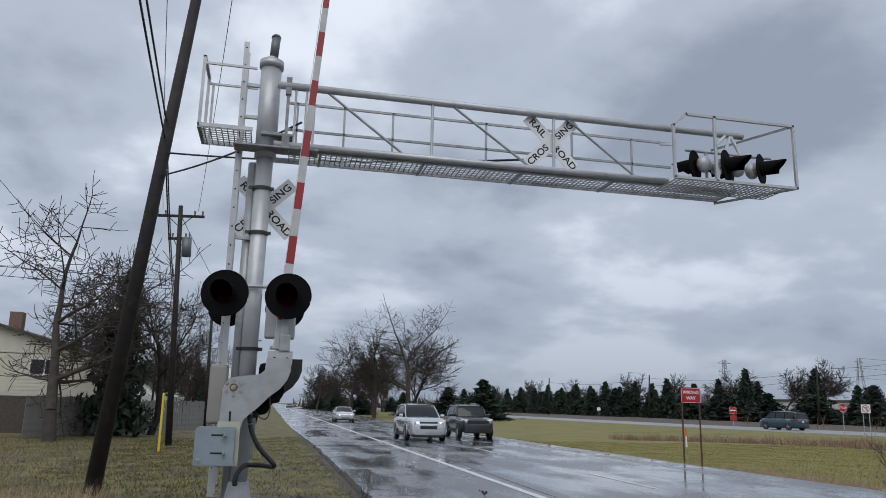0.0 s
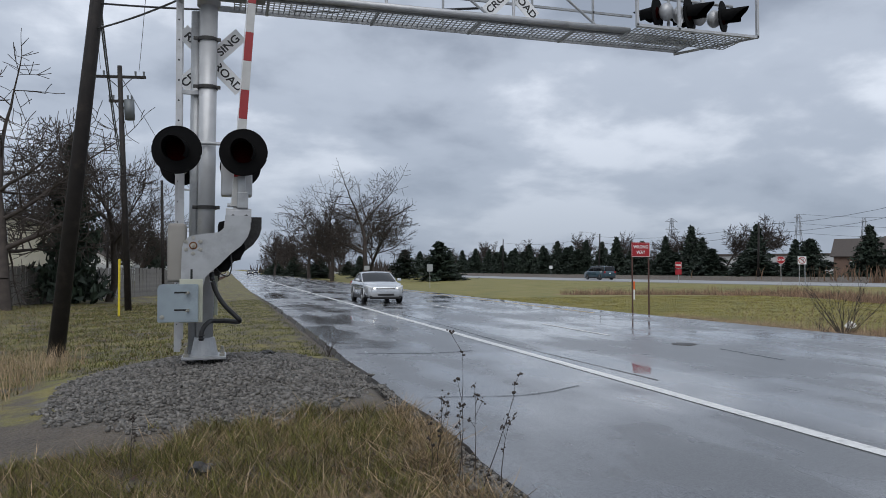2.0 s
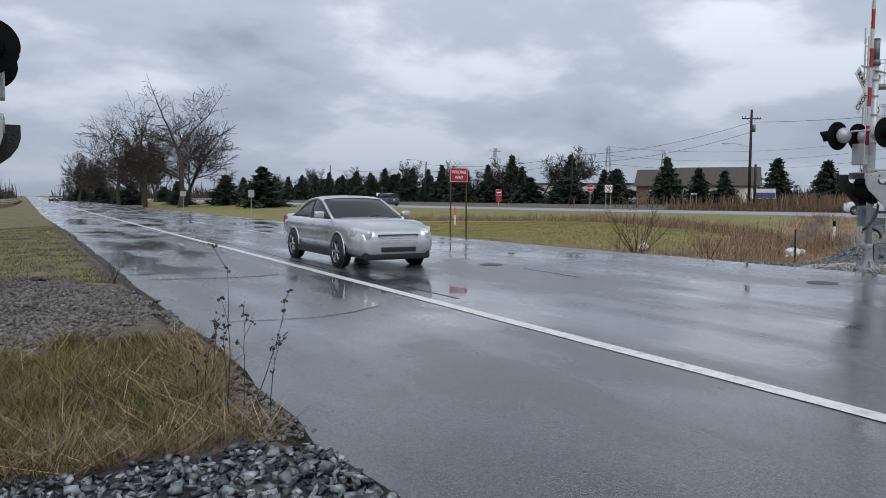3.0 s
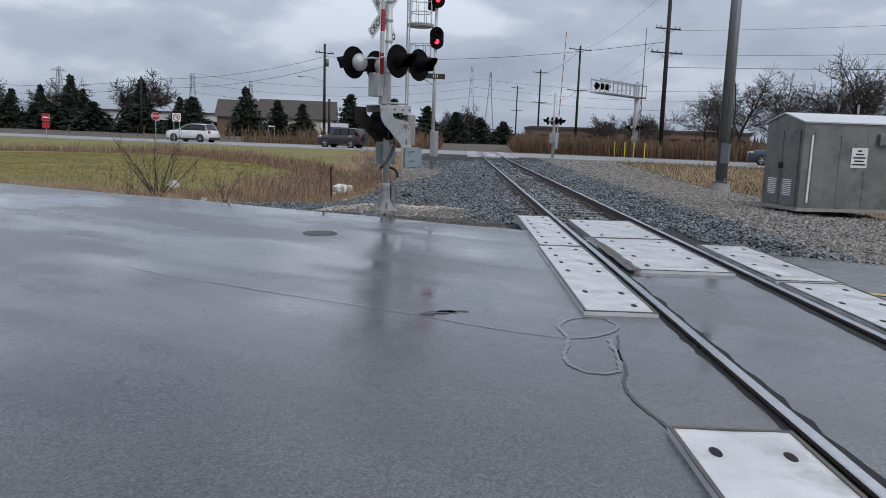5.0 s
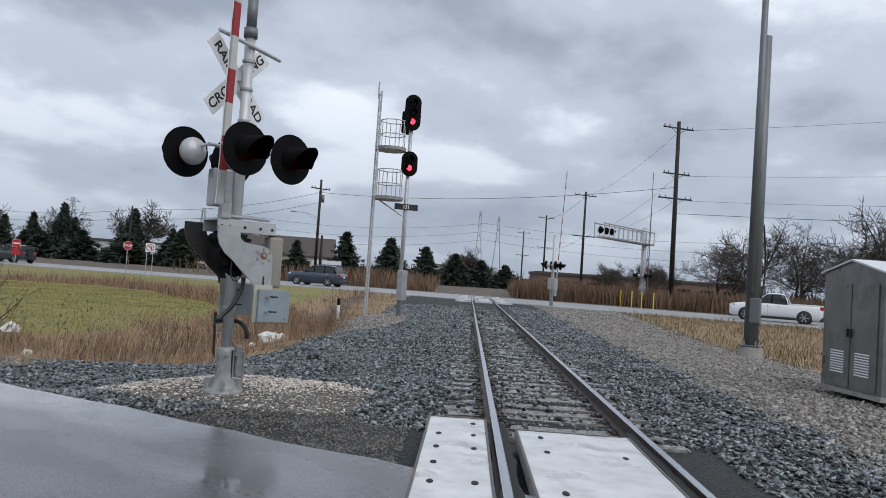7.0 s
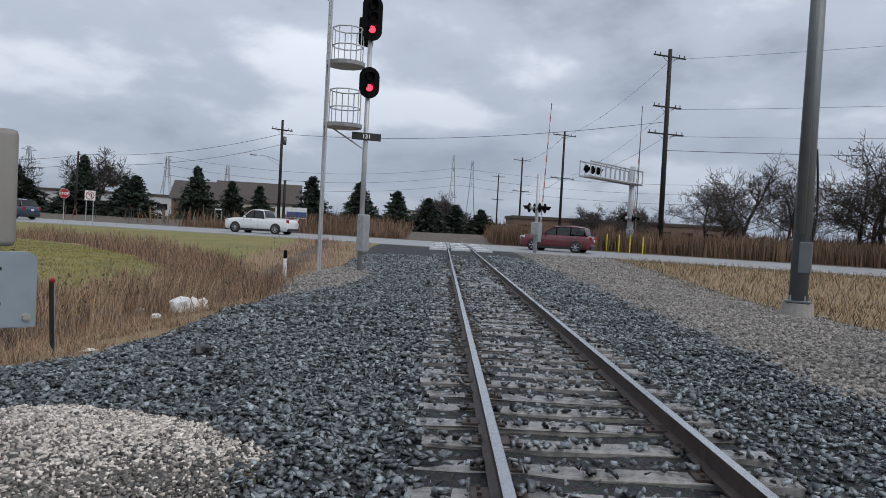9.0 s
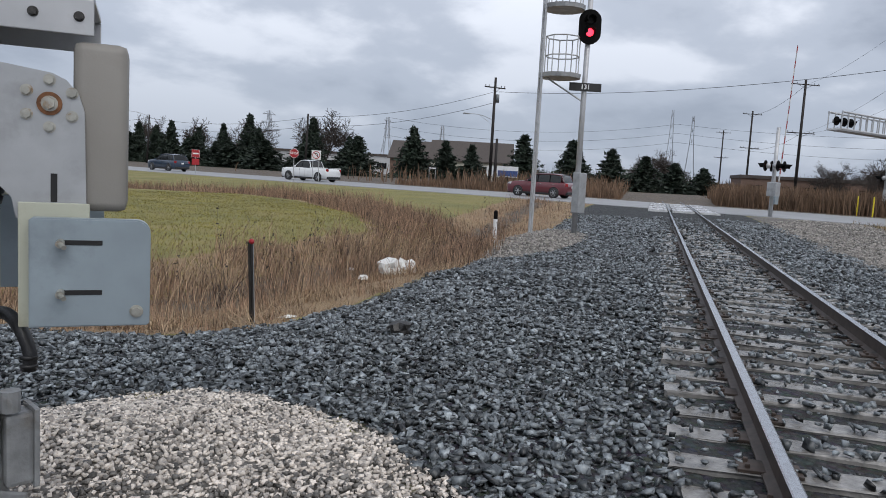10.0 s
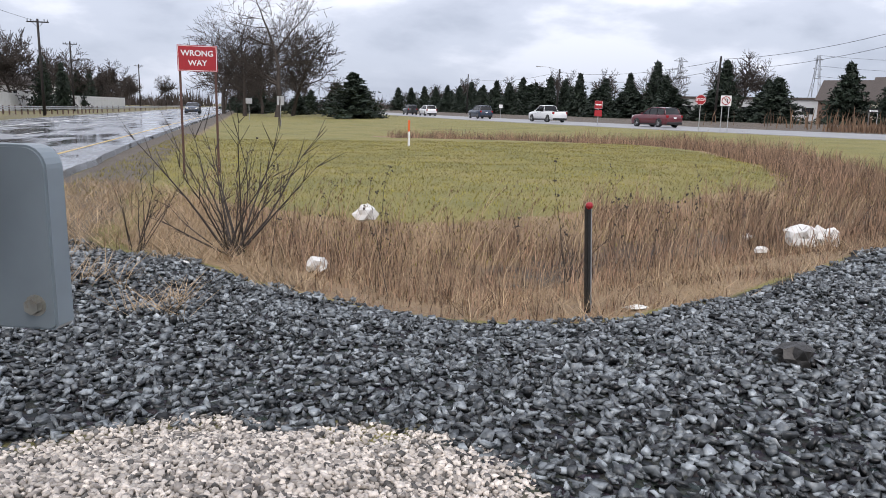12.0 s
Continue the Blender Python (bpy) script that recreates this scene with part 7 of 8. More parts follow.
def motions():
    walk(silver_suv, near_rows(9.8, 39.3, 20.05, 9.58))
    walk(dark_suv, near_rows(13.3, 42.3, 20.1, 13.2))
    walk(silver_car, near_rows(9.3, 76.6, 20.3, 9.0))
    for car, until in ((silver_suv, 2.4), (dark_suv, 2.6), (silver_car, 4.0)):
        spin_wheels(car, until)
    walk(late_car, near_rows(8.4, 260.0, 20.0))
    walk(north_car, near_rows(12.2, 320.0, 17.0))
    walk(teal_van, far_rows([(0, 72.7), (1.5, 90.5), (2.5, 100.5), (4.5, 125)]))
    walk(white_suv, far_rows([(4.5, 55.2), (6.5, 80.2), (12, 138)]))
    walk(black_jeep, far_rows([(4.5, 34.8), (5.5, 56.1), (6.5, 73.2), (7.0, 81), (12, 150)]))
    walk(blue_suv, far_rows([(5.5, 16.8), (6.5, 36.9), (7.0, 46.3), (10.5, 92.5), (12, 112)]))
    walk(white_truck, far_rows([(7.0, 9.0), (9.5, 57.5), (10.5, 72), (12, 91.3)]))
    walk(red_suv, far_rows([(9.5, 32.6), (10.5, 50.9), (12, 72.4)]))


# ---- trees ----
def skin(segs, sides_thick=6, sides_thin=3):
    """Vertices and faces of tapered tubes for rows of p0, p1, r0, r1."""
    V, F, n0 = [], [], 0
    for sides, sel in ((sides_thick, [s for s in segs if s[2] > .05]), (sides_thin, [s for s in segs if s[2] <= .05])):
        if not sel:
            continue
        p0 = np.array([s[0] for s in sel]); p1 = np.array([s[1] for s in sel])
        r0 = np.array([s[2] for s in sel])[:, None, None]; r1 = np.array([s[3] for s in sel])[:, None, None]
        d = p1 - p0
        d /= np.linalg.norm(d, axis=1, keepdims=True) + 1e-9
        h = np.where(np.abs(d[:, 2:3]) < .9, np.array([[0, 0, 1.0]]), np.array([[1.0, 0, 0]]))
        u = np.cross(d, h); u /= np.linalg.norm(u, axis=1, keepdims=True)
        v = np.cross(d, u)
        a = np.linspace(0, 2 * np.pi, sides, endpoint=False)
        ring = np.cos(a)[None, :, None] * u[:, None] + np.sin(a)[None, :, None] * v[:, None]
        A = p0[:, None] + r0 * ring; Bv = p1[:, None] + r1 * ring
        V.append(np.concatenate([A, Bv], 1).reshape(-1, 3))
        base = n0 + np.arange(len(sel))[:, None] * 2 * sides
        k = np.arange(sides)[None]
        F.append(np.stack([base + k, base + (k + 1) % sides, base + sides + (k + 1) % sides, base + sides + k], -1).reshape(-1, 4))
        n0 += len(sel) * 2 * sides
    return np.concatenate(V), np.concatenate(F)


def mesh_np(name, V, F, material, smooth=False):
    """Mesh from arrays; F has three or four columns."""
    me = bpy.data.meshes.new(name)
    k = F.shape[1]
    me.vertices.add(len(V)); me.vertices.foreach_set("co", np.ascontiguousarray(V, dtype=np.float32).ravel())
    me.loops.add(F.size); me.loops.foreach_set("vertex_index", np.ascontiguousarray(F, dtype=np.int32).ravel())
    me.polygons.add(len(F)); me.polygons.foreach_set("loop_start", np.arange(0, F.size, k, dtype=np.int32))
    me.update(calc_edges=True)
    me.materials.append(material)
    if smooth:
        me.polygons.foreach_set("use_smooth", np.ones(len(F), bool))
    return me


def grow(seed, h, spread=.55, levels=5, trunk=.30, fork=.22):
    """Branch rows of a bare tree of height h, standing at the origin."""
    r = random.Random(seed)
    segs = []

    def go(p, d, length, rad, lev):
        n = 4 if lev < 2 else 3
        q = p
        for i in range(n):
            d = (d + Vector((r.gauss(0, .13), r.gauss(0, .13), r.gauss(.03, .07)))).normalized()
            q2 = q + d * (length / n)
            ra, rb = rad * (1 - .5 * i / n), rad * (1 - .5 * (i + 1) / n)
            segs.append((tuple(q), tuple(q2), ra, rb))
            if lev < levels and (i > 0 or lev > 0):
                for _ in range(2 if lev >= 1 else 2):
                    if r.random() < (.85 if lev < 3 else .75):
                        ax = Vector((r.gauss(0, 1), r.gauss(0, 1), r.gauss(0, .5)))
                        ax = (ax - ax.dot(d) * d).normalized()
                        nd = (d * (1 - spread * r.uniform(.6, 1.1)) + ax * spread * r.uniform(.8, 1.5) + Vector((0, 0, .12))).normalized()
                        go(q2, nd, length * r.uniform(.45, .72), rb * r.uniform(.45, .65), lev + 1)
            q = q2
        if lev < levels:
            go(q, d, length * .62, rad * .5, lev + 1)
    go(Vector((0, 0, 0)), Vector((r.gauss(0, .05), r.gauss(0, .05), 1)), h * .36, h * trunk / 10 * .62, 0)
    top = max(s[1][2] for s in segs)
    k = h / top
    return [(tuple(c * k for c in a), tuple(c * k for c in b), max(ra * k, .006), max(rb * k, .005)) for a, b, ra, rb in segs]


TREE_MESH = {}


def bare_tree(x, y, h, seed, label, spread=.55, levels=4, rmin=.0, rz=0):
    key = (seed, levels, spread, rmin)
    if key not in TREE_MESH:
        segs = grow(seed, 10.0, spread, levels)
        segs = [(a, b, max(c, rmin), max(d, rmin)) for a, b, c, d in segs]
        big = [s for s in segs if s[2] > .055]
        small = [s for s in segs if s[2] <= .055]
        TREE_MESH[key] = (mesh_np("trunk", *skin(big), M["bark"], True), mesh_np("crown", *skin(small), M["bark"]))
    z = gzf(x, y) if x < 55 else .1
    t = thing("bare_tree", pose(x, y, z - .1, 0, 0, rz), label, "tree", "bare trees")
    s = h / 10
    for nm, me in zip(("trunk", "crown"), TREE_MESH[key]):
        o = new(nm, me); o.parent = t; o.scale = (s, s, s)
    return t


CON_MESH = {}


def conifer(x, y, h, w, seed, label):
    """Trunk with whorls of drooping boughs, each a spray of needle clumps."""
    if seed not in CON_MESH:
        r = np.random.default_rng(seed)
        V, F = [], []
        for lay in range(20):
            f = lay / 20
            z = .08 + .92 * f
            rad = (1 - f) ** .85 * (.5 + .06 * r.standard_normal()) + .015
            for b in range(int(9 + 6 * (1 - f))):
                a = r.uniform(0, 2 * np.pi)
                ln = rad * r.uniform(.7, 1.12)
                for k in range(7):
                    t_ = (k + .6) / 7
                    c = np.array([np.cos(a) * ln * t_, np.sin(a) * ln * t_, z - .06 * t_ + .05 * t_ ** 2 + r.uniform(-.012, .012)])
                    s = .030 * (1.15 - .5 * t_) * (1 + .5 * (1 - f)) * r.uniform(.7, 1.3)
                    for _ in range(3):
                        tri = c + r.standard_normal((3, 3)) * s * np.array([1, 1, .7])
                        V.append(tri); F.append(len(F))
        Vv = np.concatenate(V); Ff = np.arange(len(Vv)).reshape(-1, 3)
        CON_MESH[seed] = mesh_np("crown", Vv, Ff, M["needles"])
    z = gzf(x, y) if x < 55 else .1
    t = thing("conifer", pose(x, y, z - .05, 0, 0, (seed * 77 + x * 13) % 360), label, "tree", "conifers")
    o = new("crown", CON_MESH[seed]); o.parent = t; o.scale = (w, w, h)
    bm = B(); add_tube(bm, (0, 0, 0), (0, 0, h * .9), .14, .03, 7); part("trunk", bm, M["bark"], t)


rt = random.Random(11)
# verge by the house
bare_tree(-7.7, 37.5, 13.8, 3, "tall bare tree before the cream house", .85, 4, .013)
bare_tree(-4.6, 46, 10.5, 5, "bare tree beside the board fence", .55, 4, .012, 60)
bare_tree(-12, 63, 11, 6, "bare tree behind the cream house", .55, 4, .014, 20)
bare_tree(-5.5, 70, 9, 7, "bare tree behind the board fence", .55, 4, .014, 200)
conifer(-6.2, 44.0, 9.4, 4.4, 1, "tall dark conifer beside the house")
# old trees in the median
bare_tree(23.6, 121, 21.0, 43, "large old bare tree in the median", .74, 4, .012)
bare_tree(19.0, 125, 16.5, 44, "old bare tree in the median", .70, 4, .012, 40)
bare_tree(15.8, 131, 15.0, 23, "bare tree in the median grove", .56, 4, .02, 140)
bare_tree(26.5, 133, 15.0, 24, "bare tree in the median grove", .56, 4, .02, 240)
for i in range(9):
    bare_tree(12 + rt.uniform(0, 22), 150 + i * 16 + rt.uniform(-3, 3), rt.uniform(9, 15), 21 + i % 4, "bare tree in the median grove", .58 if i % 4 == 0 else .56, 4, .03, rt.uniform(0, 360))
for i in range(12):
    conifer(14 + rt.uniform(0, 20), 135 + i * 11, rt.uniform(3, 5.5), rt.uniform(6, 9), 1 + i % 4, "dark conifer in the median grove")
conifer(33.2, 109, 6.2, 9.0, 3, "wide dark conifer in the lawn")
conifer(36, 118, 4.6, 7.0, 4, "dark evergreen bush in the lawn")
# row behind the far road
CON = [(82.9, 98.9, 8.3, 5.2), (86.6, 80.8, 7.2, 5.6), (88.5, 76.5, 5.6, 4.6), (90.5, 73.5, 5.2, 4.5), (80.1, 112.2, 8.8, 5.4), (78.6, 107.0, 6.5, 4.6), (79.0, 118.5, 7.2, 4.6), (77.5, 124, 6.6, 4.6), (76, 131, 7.6, 5), (75.5, 136, 6.8, 4.6), (75, 142, 7.4, 4.8), (74.5, 148, 6.4, 4.6), (74, 154, 7.6, 5), (73.5, 161, 6.8, 4.6), (73, 168, 7.4, 4.8), (72.5, 176, 6.6, 4.6), (72, 184, 7.4, 5), (71.5, 193, 6.8, 4.8), (71, 203, 7.2, 5), (70.5, 214, 7, 5), (70, 226, 7.4, 5.4), (69, 240, 7.2, 5.6), (68, 256, 7.6, 6),
       (92, 66, 6.6, 6.0), (95.5, 61, 6.2, 6.2), (99, 57.5, 5.4, 5.6), (103, 55, 4.8, 5.6), (107, 53, 4.2, 5.4), (92, 86, 5.6, 4.4), (84.5, 90.5, 5.4, 4.2), (85.8, 93.8, 5.8, 4.2), (112, 51.5, 3.8, 5.5)]
for i in range(30):
    yy = 84 + i * 4.6
    CON.append((float(far_far(yy)) + 17 + rt.uniform(0, 5), yy, rt.uniform(3.6, 6.2), rt.uniform(5.5, 7.5)))
for i, (x, y, h, w) in enumerate(CON):
    conifer(x, y, h * 1.05, w * 1.22, 1 + i % 5, "dark green conifer behind the far road")
for i in range(16):
    bare_tree(100 - i * 1.2 + rt.uniform(-4, 6), 118 + i * 13, rt.uniform(8, 12), 21 + i % 4, "bare tree behind the conifer row", .58 if i % 4 == 0 else .56, 4, .03, rt.uniform(0, 360))
# brush right of the track beyond the far road
for i in range(38):
    bare_tree(84 + rt.uniform(0, 18), 18 - i * 2.4 + rt.uniform(-2, 2), rt.uniform(7.5, 11.5), 31 + i % 4, "bare wild tree behind the reeds", .72, 4, .018, rt.uniform(0, 360))
for i in range(12):
    bare_tree(112 + i * 8, 30 + i * 3 + rt.uniform(-6, 6), rt.uniform(5, 8), 31 + i % 4, "bare wild tree far along the track", .72, 4, .03, rt.uniform(0, 360))
for i in range(10):
    bare_tree(115 + i * 14, 62 + i * 7 + rt.uniform(-5, 5), rt.uniform(5, 8), 31 + i % 4, "bare wild tree far beyond the road", .72, 4, .03, rt.uniform(0, 360))
# trees along the near road's far end
for i in range(14):
    bare_tree(-13 - rt.uniform(0, 12), 118 + i * 15, rt.uniform(9, 15), 21 + i % 4, "bare tree behind the white wall", .58 if i % 4 == 0 else .56, 4, .03, rt.uniform(0, 360))
for i in range(5):
    conifer(-10 - i, 132 + i * 17, rt.uniform(4, 9), 4.5, 1 + i % 5, "dark conifer beside the white wall")


def far_woods():
    """Low distant wood edge round the horizon, as clumps of fine branches."""
    r = np.random.default_rng(5)
    V, F = [], []
    n = 0
    for a in np.arange(-175, 185, .22):
        d = r.uniform(380, 560)
        cx, cy = 20 + d * np.cos(radians(a)), 10 + d * np.sin(radians(a))
        if abs(cx - 8) < 14 and cy > 0:
            continue
        hgt = r.uniform(5, 11)
        for _ in range(26):
            b = np.array([cx + r.normal(0, 3.5), cy + r.normal(0, 3.5), -1.0])
            tip = b + np.array([r.normal(0, 1.6), r.normal(0, 1.6), hgt * r.uniform(.5, 1.1)])
            w = r.normal(0, .30, 3) + .15
            V += [b - w, b + w, tip]; F.append((n, n + 1, n + 2)); n += 3
    ob = new("far_woods", mesh_np("far_woods", np.array(V), np.array(F), M["bark"]))
    tagged(ob, "distant bare woods along the horizon", "woods", kind="stuff")


far_woods()


# ---- ground cover ----
def zone_vals(x, y):
    s = (x - TC[0]) * TD[0] + (y - TC[1]) * TD[1]
    n = (x - TC[0]) * TN[0] + (y - TC[1]) * TN[1]
    sh = 5.3 + 6.0 * np.exp(-((x - 17.2) / 3.2) ** 2)
    return s, n, sh


def pale_mask(x, y, s, n):
    a = np.exp(-(((s - 23.5) / 4.5) ** 2 + ((n - 4.5) / 1.3) ** 2) ** 2)
    b = np.exp(-(((x - 19.15) / 1.65) ** 2 + ((y - 9.9) / 2.15) ** 2) ** 2)
    return a, b


def surface(x, y):
    """Ground height with the sheet's small unevenness."""
    z = gz(x, y)
    e = np.array([noise.noise((a * .9, b * .9, .3)) * .05 + noise.noise((a * 3.1, b * 3.1, 4.0)) * .022 for a, b in zip(x, y)])
    return z + np.where((x < 3.9) | (x > 16.6), e, 0)


CUBE = np.array([[-1, -1, -1], [1, -1, -1], [1, 1, -1], [-1, 1, -1], [-1, -1, 1], [1, -1, 1], [1, 1, 1], [-1, 1, 1]], float) * .6
CF = np.array([[0, 2, 1], [0, 3, 2], [4, 5, 6], [4, 6, 7], [0, 1, 5], [0, 5, 4], [1, 2, 6], [1, 6, 5], [2, 3, 7], [2, 7, 6], [3, 0, 4], [3, 4, 7]])


def rand_rot(k):
    q = rng.standard_normal((k, 4)); q /= np.linalg.norm(q, axis=1, keepdims=True)
    w, x, y, z = q.T
    return np.stack([np.stack([1 - 2 * (y * y + z * z), 2 * (x * y - z * w), 2 * (x * z + y * w)], -1), np.stack([2 * (x * y + z * w), 1 - 2 * (x * x + z * z), 2 * (y * z - x * w)], -1), np.stack([2 * (x * z - y * w), 2 * (y * z + x * w), 1 - 2 * (x * x + y * y)], -1)], 1)


def stones(name, x, y, z, size, material, label, category, flat=.40):
    k = len(x)
    v = CUBE[None] + rng.normal(0, .20, (k, 8, 3))
    v *= (size[:, None] * rng.uniform(.7, 1.35, (k, 3)) * np.array([1.15, .95, flat]))[:, None]
    tilt = rand_rot(k)
    # most lie nearly flat, turned about z and tipped a little
    a = rng.uniform(0, 2 * np.pi, k)
    Rz = np.zeros((k, 3, 3)); Rz[:, 0, 0] = np.cos(a); Rz[:, 0, 1] = -np.sin(a); Rz[:, 1, 0] = np.sin(a); Rz[:, 1, 1] = np.cos(a); Rz[:, 2, 2] = 1
    b = rng.normal(0, .7, k)
    Rx = np.zeros((k, 3, 3)); Rx[:, 0, 0] = 1; Rx[:, 1, 1] = np.cos(b); Rx[:, 1, 2] = -np.sin(b); Rx[:, 2, 1] = np.sin(b); Rx[:, 2, 2] = np.cos(b)
    lay = rng.random(k) < .8
    R = np.where(lay[:, None, None], Rz @ Rx, tilt)
    v = np.einsum("kij,kvj->kvi", R, v)
    v += np.stack([x, y, z], 1)[:, None]
    F = (np.arange(k)[:, None, None] * 8 + CF[None]).reshape(-1, 3)
    ob = new(name, mesh_np(name, v.reshape(-1, 3), F, material))
    tagged(ob, label, category, kind="stuff")


def jitter(x0, x1, y0, y1, d):
    X, Y = np.meshgrid(np.arange(x0, x1, d), np.arange(y0, y1, d))
    x, y = X.ravel(), Y.ravel()
    return x + rng.uniform(-.6 * d, .6 * d, len(x)), y + rng.uniform(-.6 * d, .6 * d, len(x))


def edge_noise(x, y, a=.35):
    return np.array([noise.noise((p * 1.3, q * 1.3, 9.0)) + .6 * noise.noise((p * 4, q * 4, 2.0)) for p, q in zip(x, y)]) * a


def build_stones():
    bx, by, bs = [], [], []
    px, py, ps = [], [], []
    for (x0, x1, y0, y1, d, lo, hi) in ((16.6, 25.5, 4.6, 19.2, .042, .015, .043), (25.5, 34, 8.0, 20.5, .075, .03, .052), (34, 48, 11, 27, .12, .045, .07), (16.45, 34, .5, 14.5, .062, .024, .044), (34, 52, 8.01, 24, .12, .045, .07)):
        x, y = jitter(x0, x1, y0, y1, d)
        s, n, sh = zone_vals(x, y)
        e = edge_noise(x, y)
        pa, pb = pale_mask(x, y, s, n)
        right = n < 0.9
        keep = (x > road_edge(y) + .12 + .3 * e) & (n < sh + e) & (n > -3.5 + e) & ((s > 4.5) | ((np.abs(n) > 1.6) & (s > np.where(n < 0, -2.5, .8)))) & (np.abs(np.abs(n) - .7525) > .085)
        if x0 == 16.45 or y0 == 8.01:
            keep &= n < 1.6
        else:
            keep &= (n >= 1.6) & ~((y < 8.7) & (x < 18.9 + .6 * e) & (s > .5))
        # ties stay uncovered, but for a few stones
        ph = ((s - 4.55) / .53 + .5) % 1 - .5
        on_tie = (np.abs(n) < 1.3) & (np.abs(ph) < .24)
        keep &= ~on_tie | (rng.random(len(x)) < .34)
        pal = (np.maximum(pa, pb) + .5 * e > .5)
        q = keep & ~pal
        bx.append(x[q]); by.append(y[q]); bs.append(rng.uniform(lo, hi, q.sum()))
    # beyond the rails' near shoulder by the road edge
    x, y = jitter(.0, 4.1, 1.5, 5.4, .05)
    q = y + .25 * (x - 1.5) < 4.55 + edge_noise(x, y, .3)
    bx.append(x[q]); by.append(y[q]); bs.append(rng.uniform(.024, .044, q.sum()))
    bx, by, bs = map(np.concatenate, (bx, by, bs))
    s, n, sh = zone_vals(bx, by)
    bz = surface(bx, by) + bs * .25 + rng.uniform(-.022, .020, len(bx))
    ph = ((s - 4.55) / .53 + .5) % 1 - .5
    bz = np.where((np.abs(n) < 1.3) & (bx > 16) & (np.abs(ph) < .24), -.118 + bs * .3, np.where((np.abs(n) < 1.25) & (bx > 16), bz - .045, bz))
    stones("ballast", bx, by, bz, bs, M["ballast_stone"], "dark wet angular ballast stones", "ballast")
    for (x0, x1, y0, y1, d, lo, hi, fn) in ((16.6, 21.4, 5.6, 12.4, .027, .011, .021, "b"), (28, 42, 12, 24, .09, .03, .05, "a"), (22, 44, -2, 14, .085, .022, .045, "r"), (44, 59, 3, 20, .13, .035, .06, "r"), (16.5, 27, -7.5, 5, .06, .016, .036, "q"), (-1.2, 4.1, 6.4, 14, .052, .018, .034, "m"), (16.7, 20.5, 4.6, 9.6, .032, .008, .018, "f")):
        x, y = jitter(x0, x1, y0, y1, d)
        s, n, sh = zone_vals(x, y)
        e = edge_noise(x, y)
        pa, pb = pale_mask(x, y, s, n)
        q = {"b": (pb + .5 * e > .45) & (x > road_edge(y) + .05) & (n > 1.7), "a": pa + .5 * e > .5, "r": (n < -3.3 + e) & (n > -8.6 + 2 * e) & (s > 4), "q": (n < -3.0 + e) & (n > -11.5 + 2 * e) & (x > road_edge(y) + .1 + .3 * e) & ((x < 22) | (s < 4) | (y < -2)), "f": (s > .8) & (n > 1.65) & (pb < .5) & (x > road_edge(y) + .05 + .4 * e) & (x < 19.6 + 2 * e) & (rng.random(len(x)) < .75), "m": np.exp(-(((x - 1.8) / 2.3) ** 2 + ((y - 10.2) / 3.1) ** 2) ** 2) * .9 + .5 * e > .45}[fn]
        x, y = x[q], y[q]
        ps = rng.uniform(lo, hi, len(x))
        if fn == "b":
            g = rng.random(len(x)) < .10 + .62 * sstep(10.3, 8.6, y + .8 * (x - 19))
            stones("gravel", x[g], y[g], surface(x[g], y[g]) + ps[g] * .45, ps[g], M["grey_stone"], "grey chips among the pale gravel", "gravel", .7)
            x, y, ps = x[~g], y[~g], ps[~g]
        stones("gravel", x, y, surface(x, y) + ps * .25, ps, M["pale_stone"] if fn == "b" else M["tan_stone"] if fn in "arq" else M["grey_stone"], "pale loose limestone gravel round the mast" if fn == "b" else "grey loose gravel", "gravel", .7)


build_stones()


def blades(name, x, y, z, h, w, lean, material, label, category, bend=.35):
    """Thin bent blades of two pieces each, rooted at x, y, z."""
    k = len(x)
    a = rng.uniform(0, 2 * np.pi, k); b = rng.uniform(0, 2 * np.pi, k)
    side = np.stack([np.cos(a), np.sin(a), np.zeros(k)], 1) * (w / 2)[:, None]
    ln = np.stack([np.cos(b), np.sin(b), np.zeros(k)], 1) * (lean * h * rng.uniform(.2, 1, k))[:, None]
    base = np.stack([x, y, z], 1)
    mid = base + ln * bend + np.stack([np.zeros(k), np.zeros(k), h * .55], 1)
    tip = base + ln + np.stack([np.zeros(k), np.zeros(k), h * rng.uniform(.8, 1, k)], 1)
    V = np.stack([base - side, base + side, mid + side * .8, mid - side * .8, tip], 1).reshape(-1, 3)
    o = np.arange(k)[:, None] * 5
    F = np.concatenate([o + np.array([[0, 1, 2]]), o + np.array([[0, 2, 3]]), o + np.array([[3, 2, 4]])], 1).reshape(-1, 3)
    ob = new(name, mesh_np(name, V, F, material))
    return tagged(ob, label, category, kind="stuff")


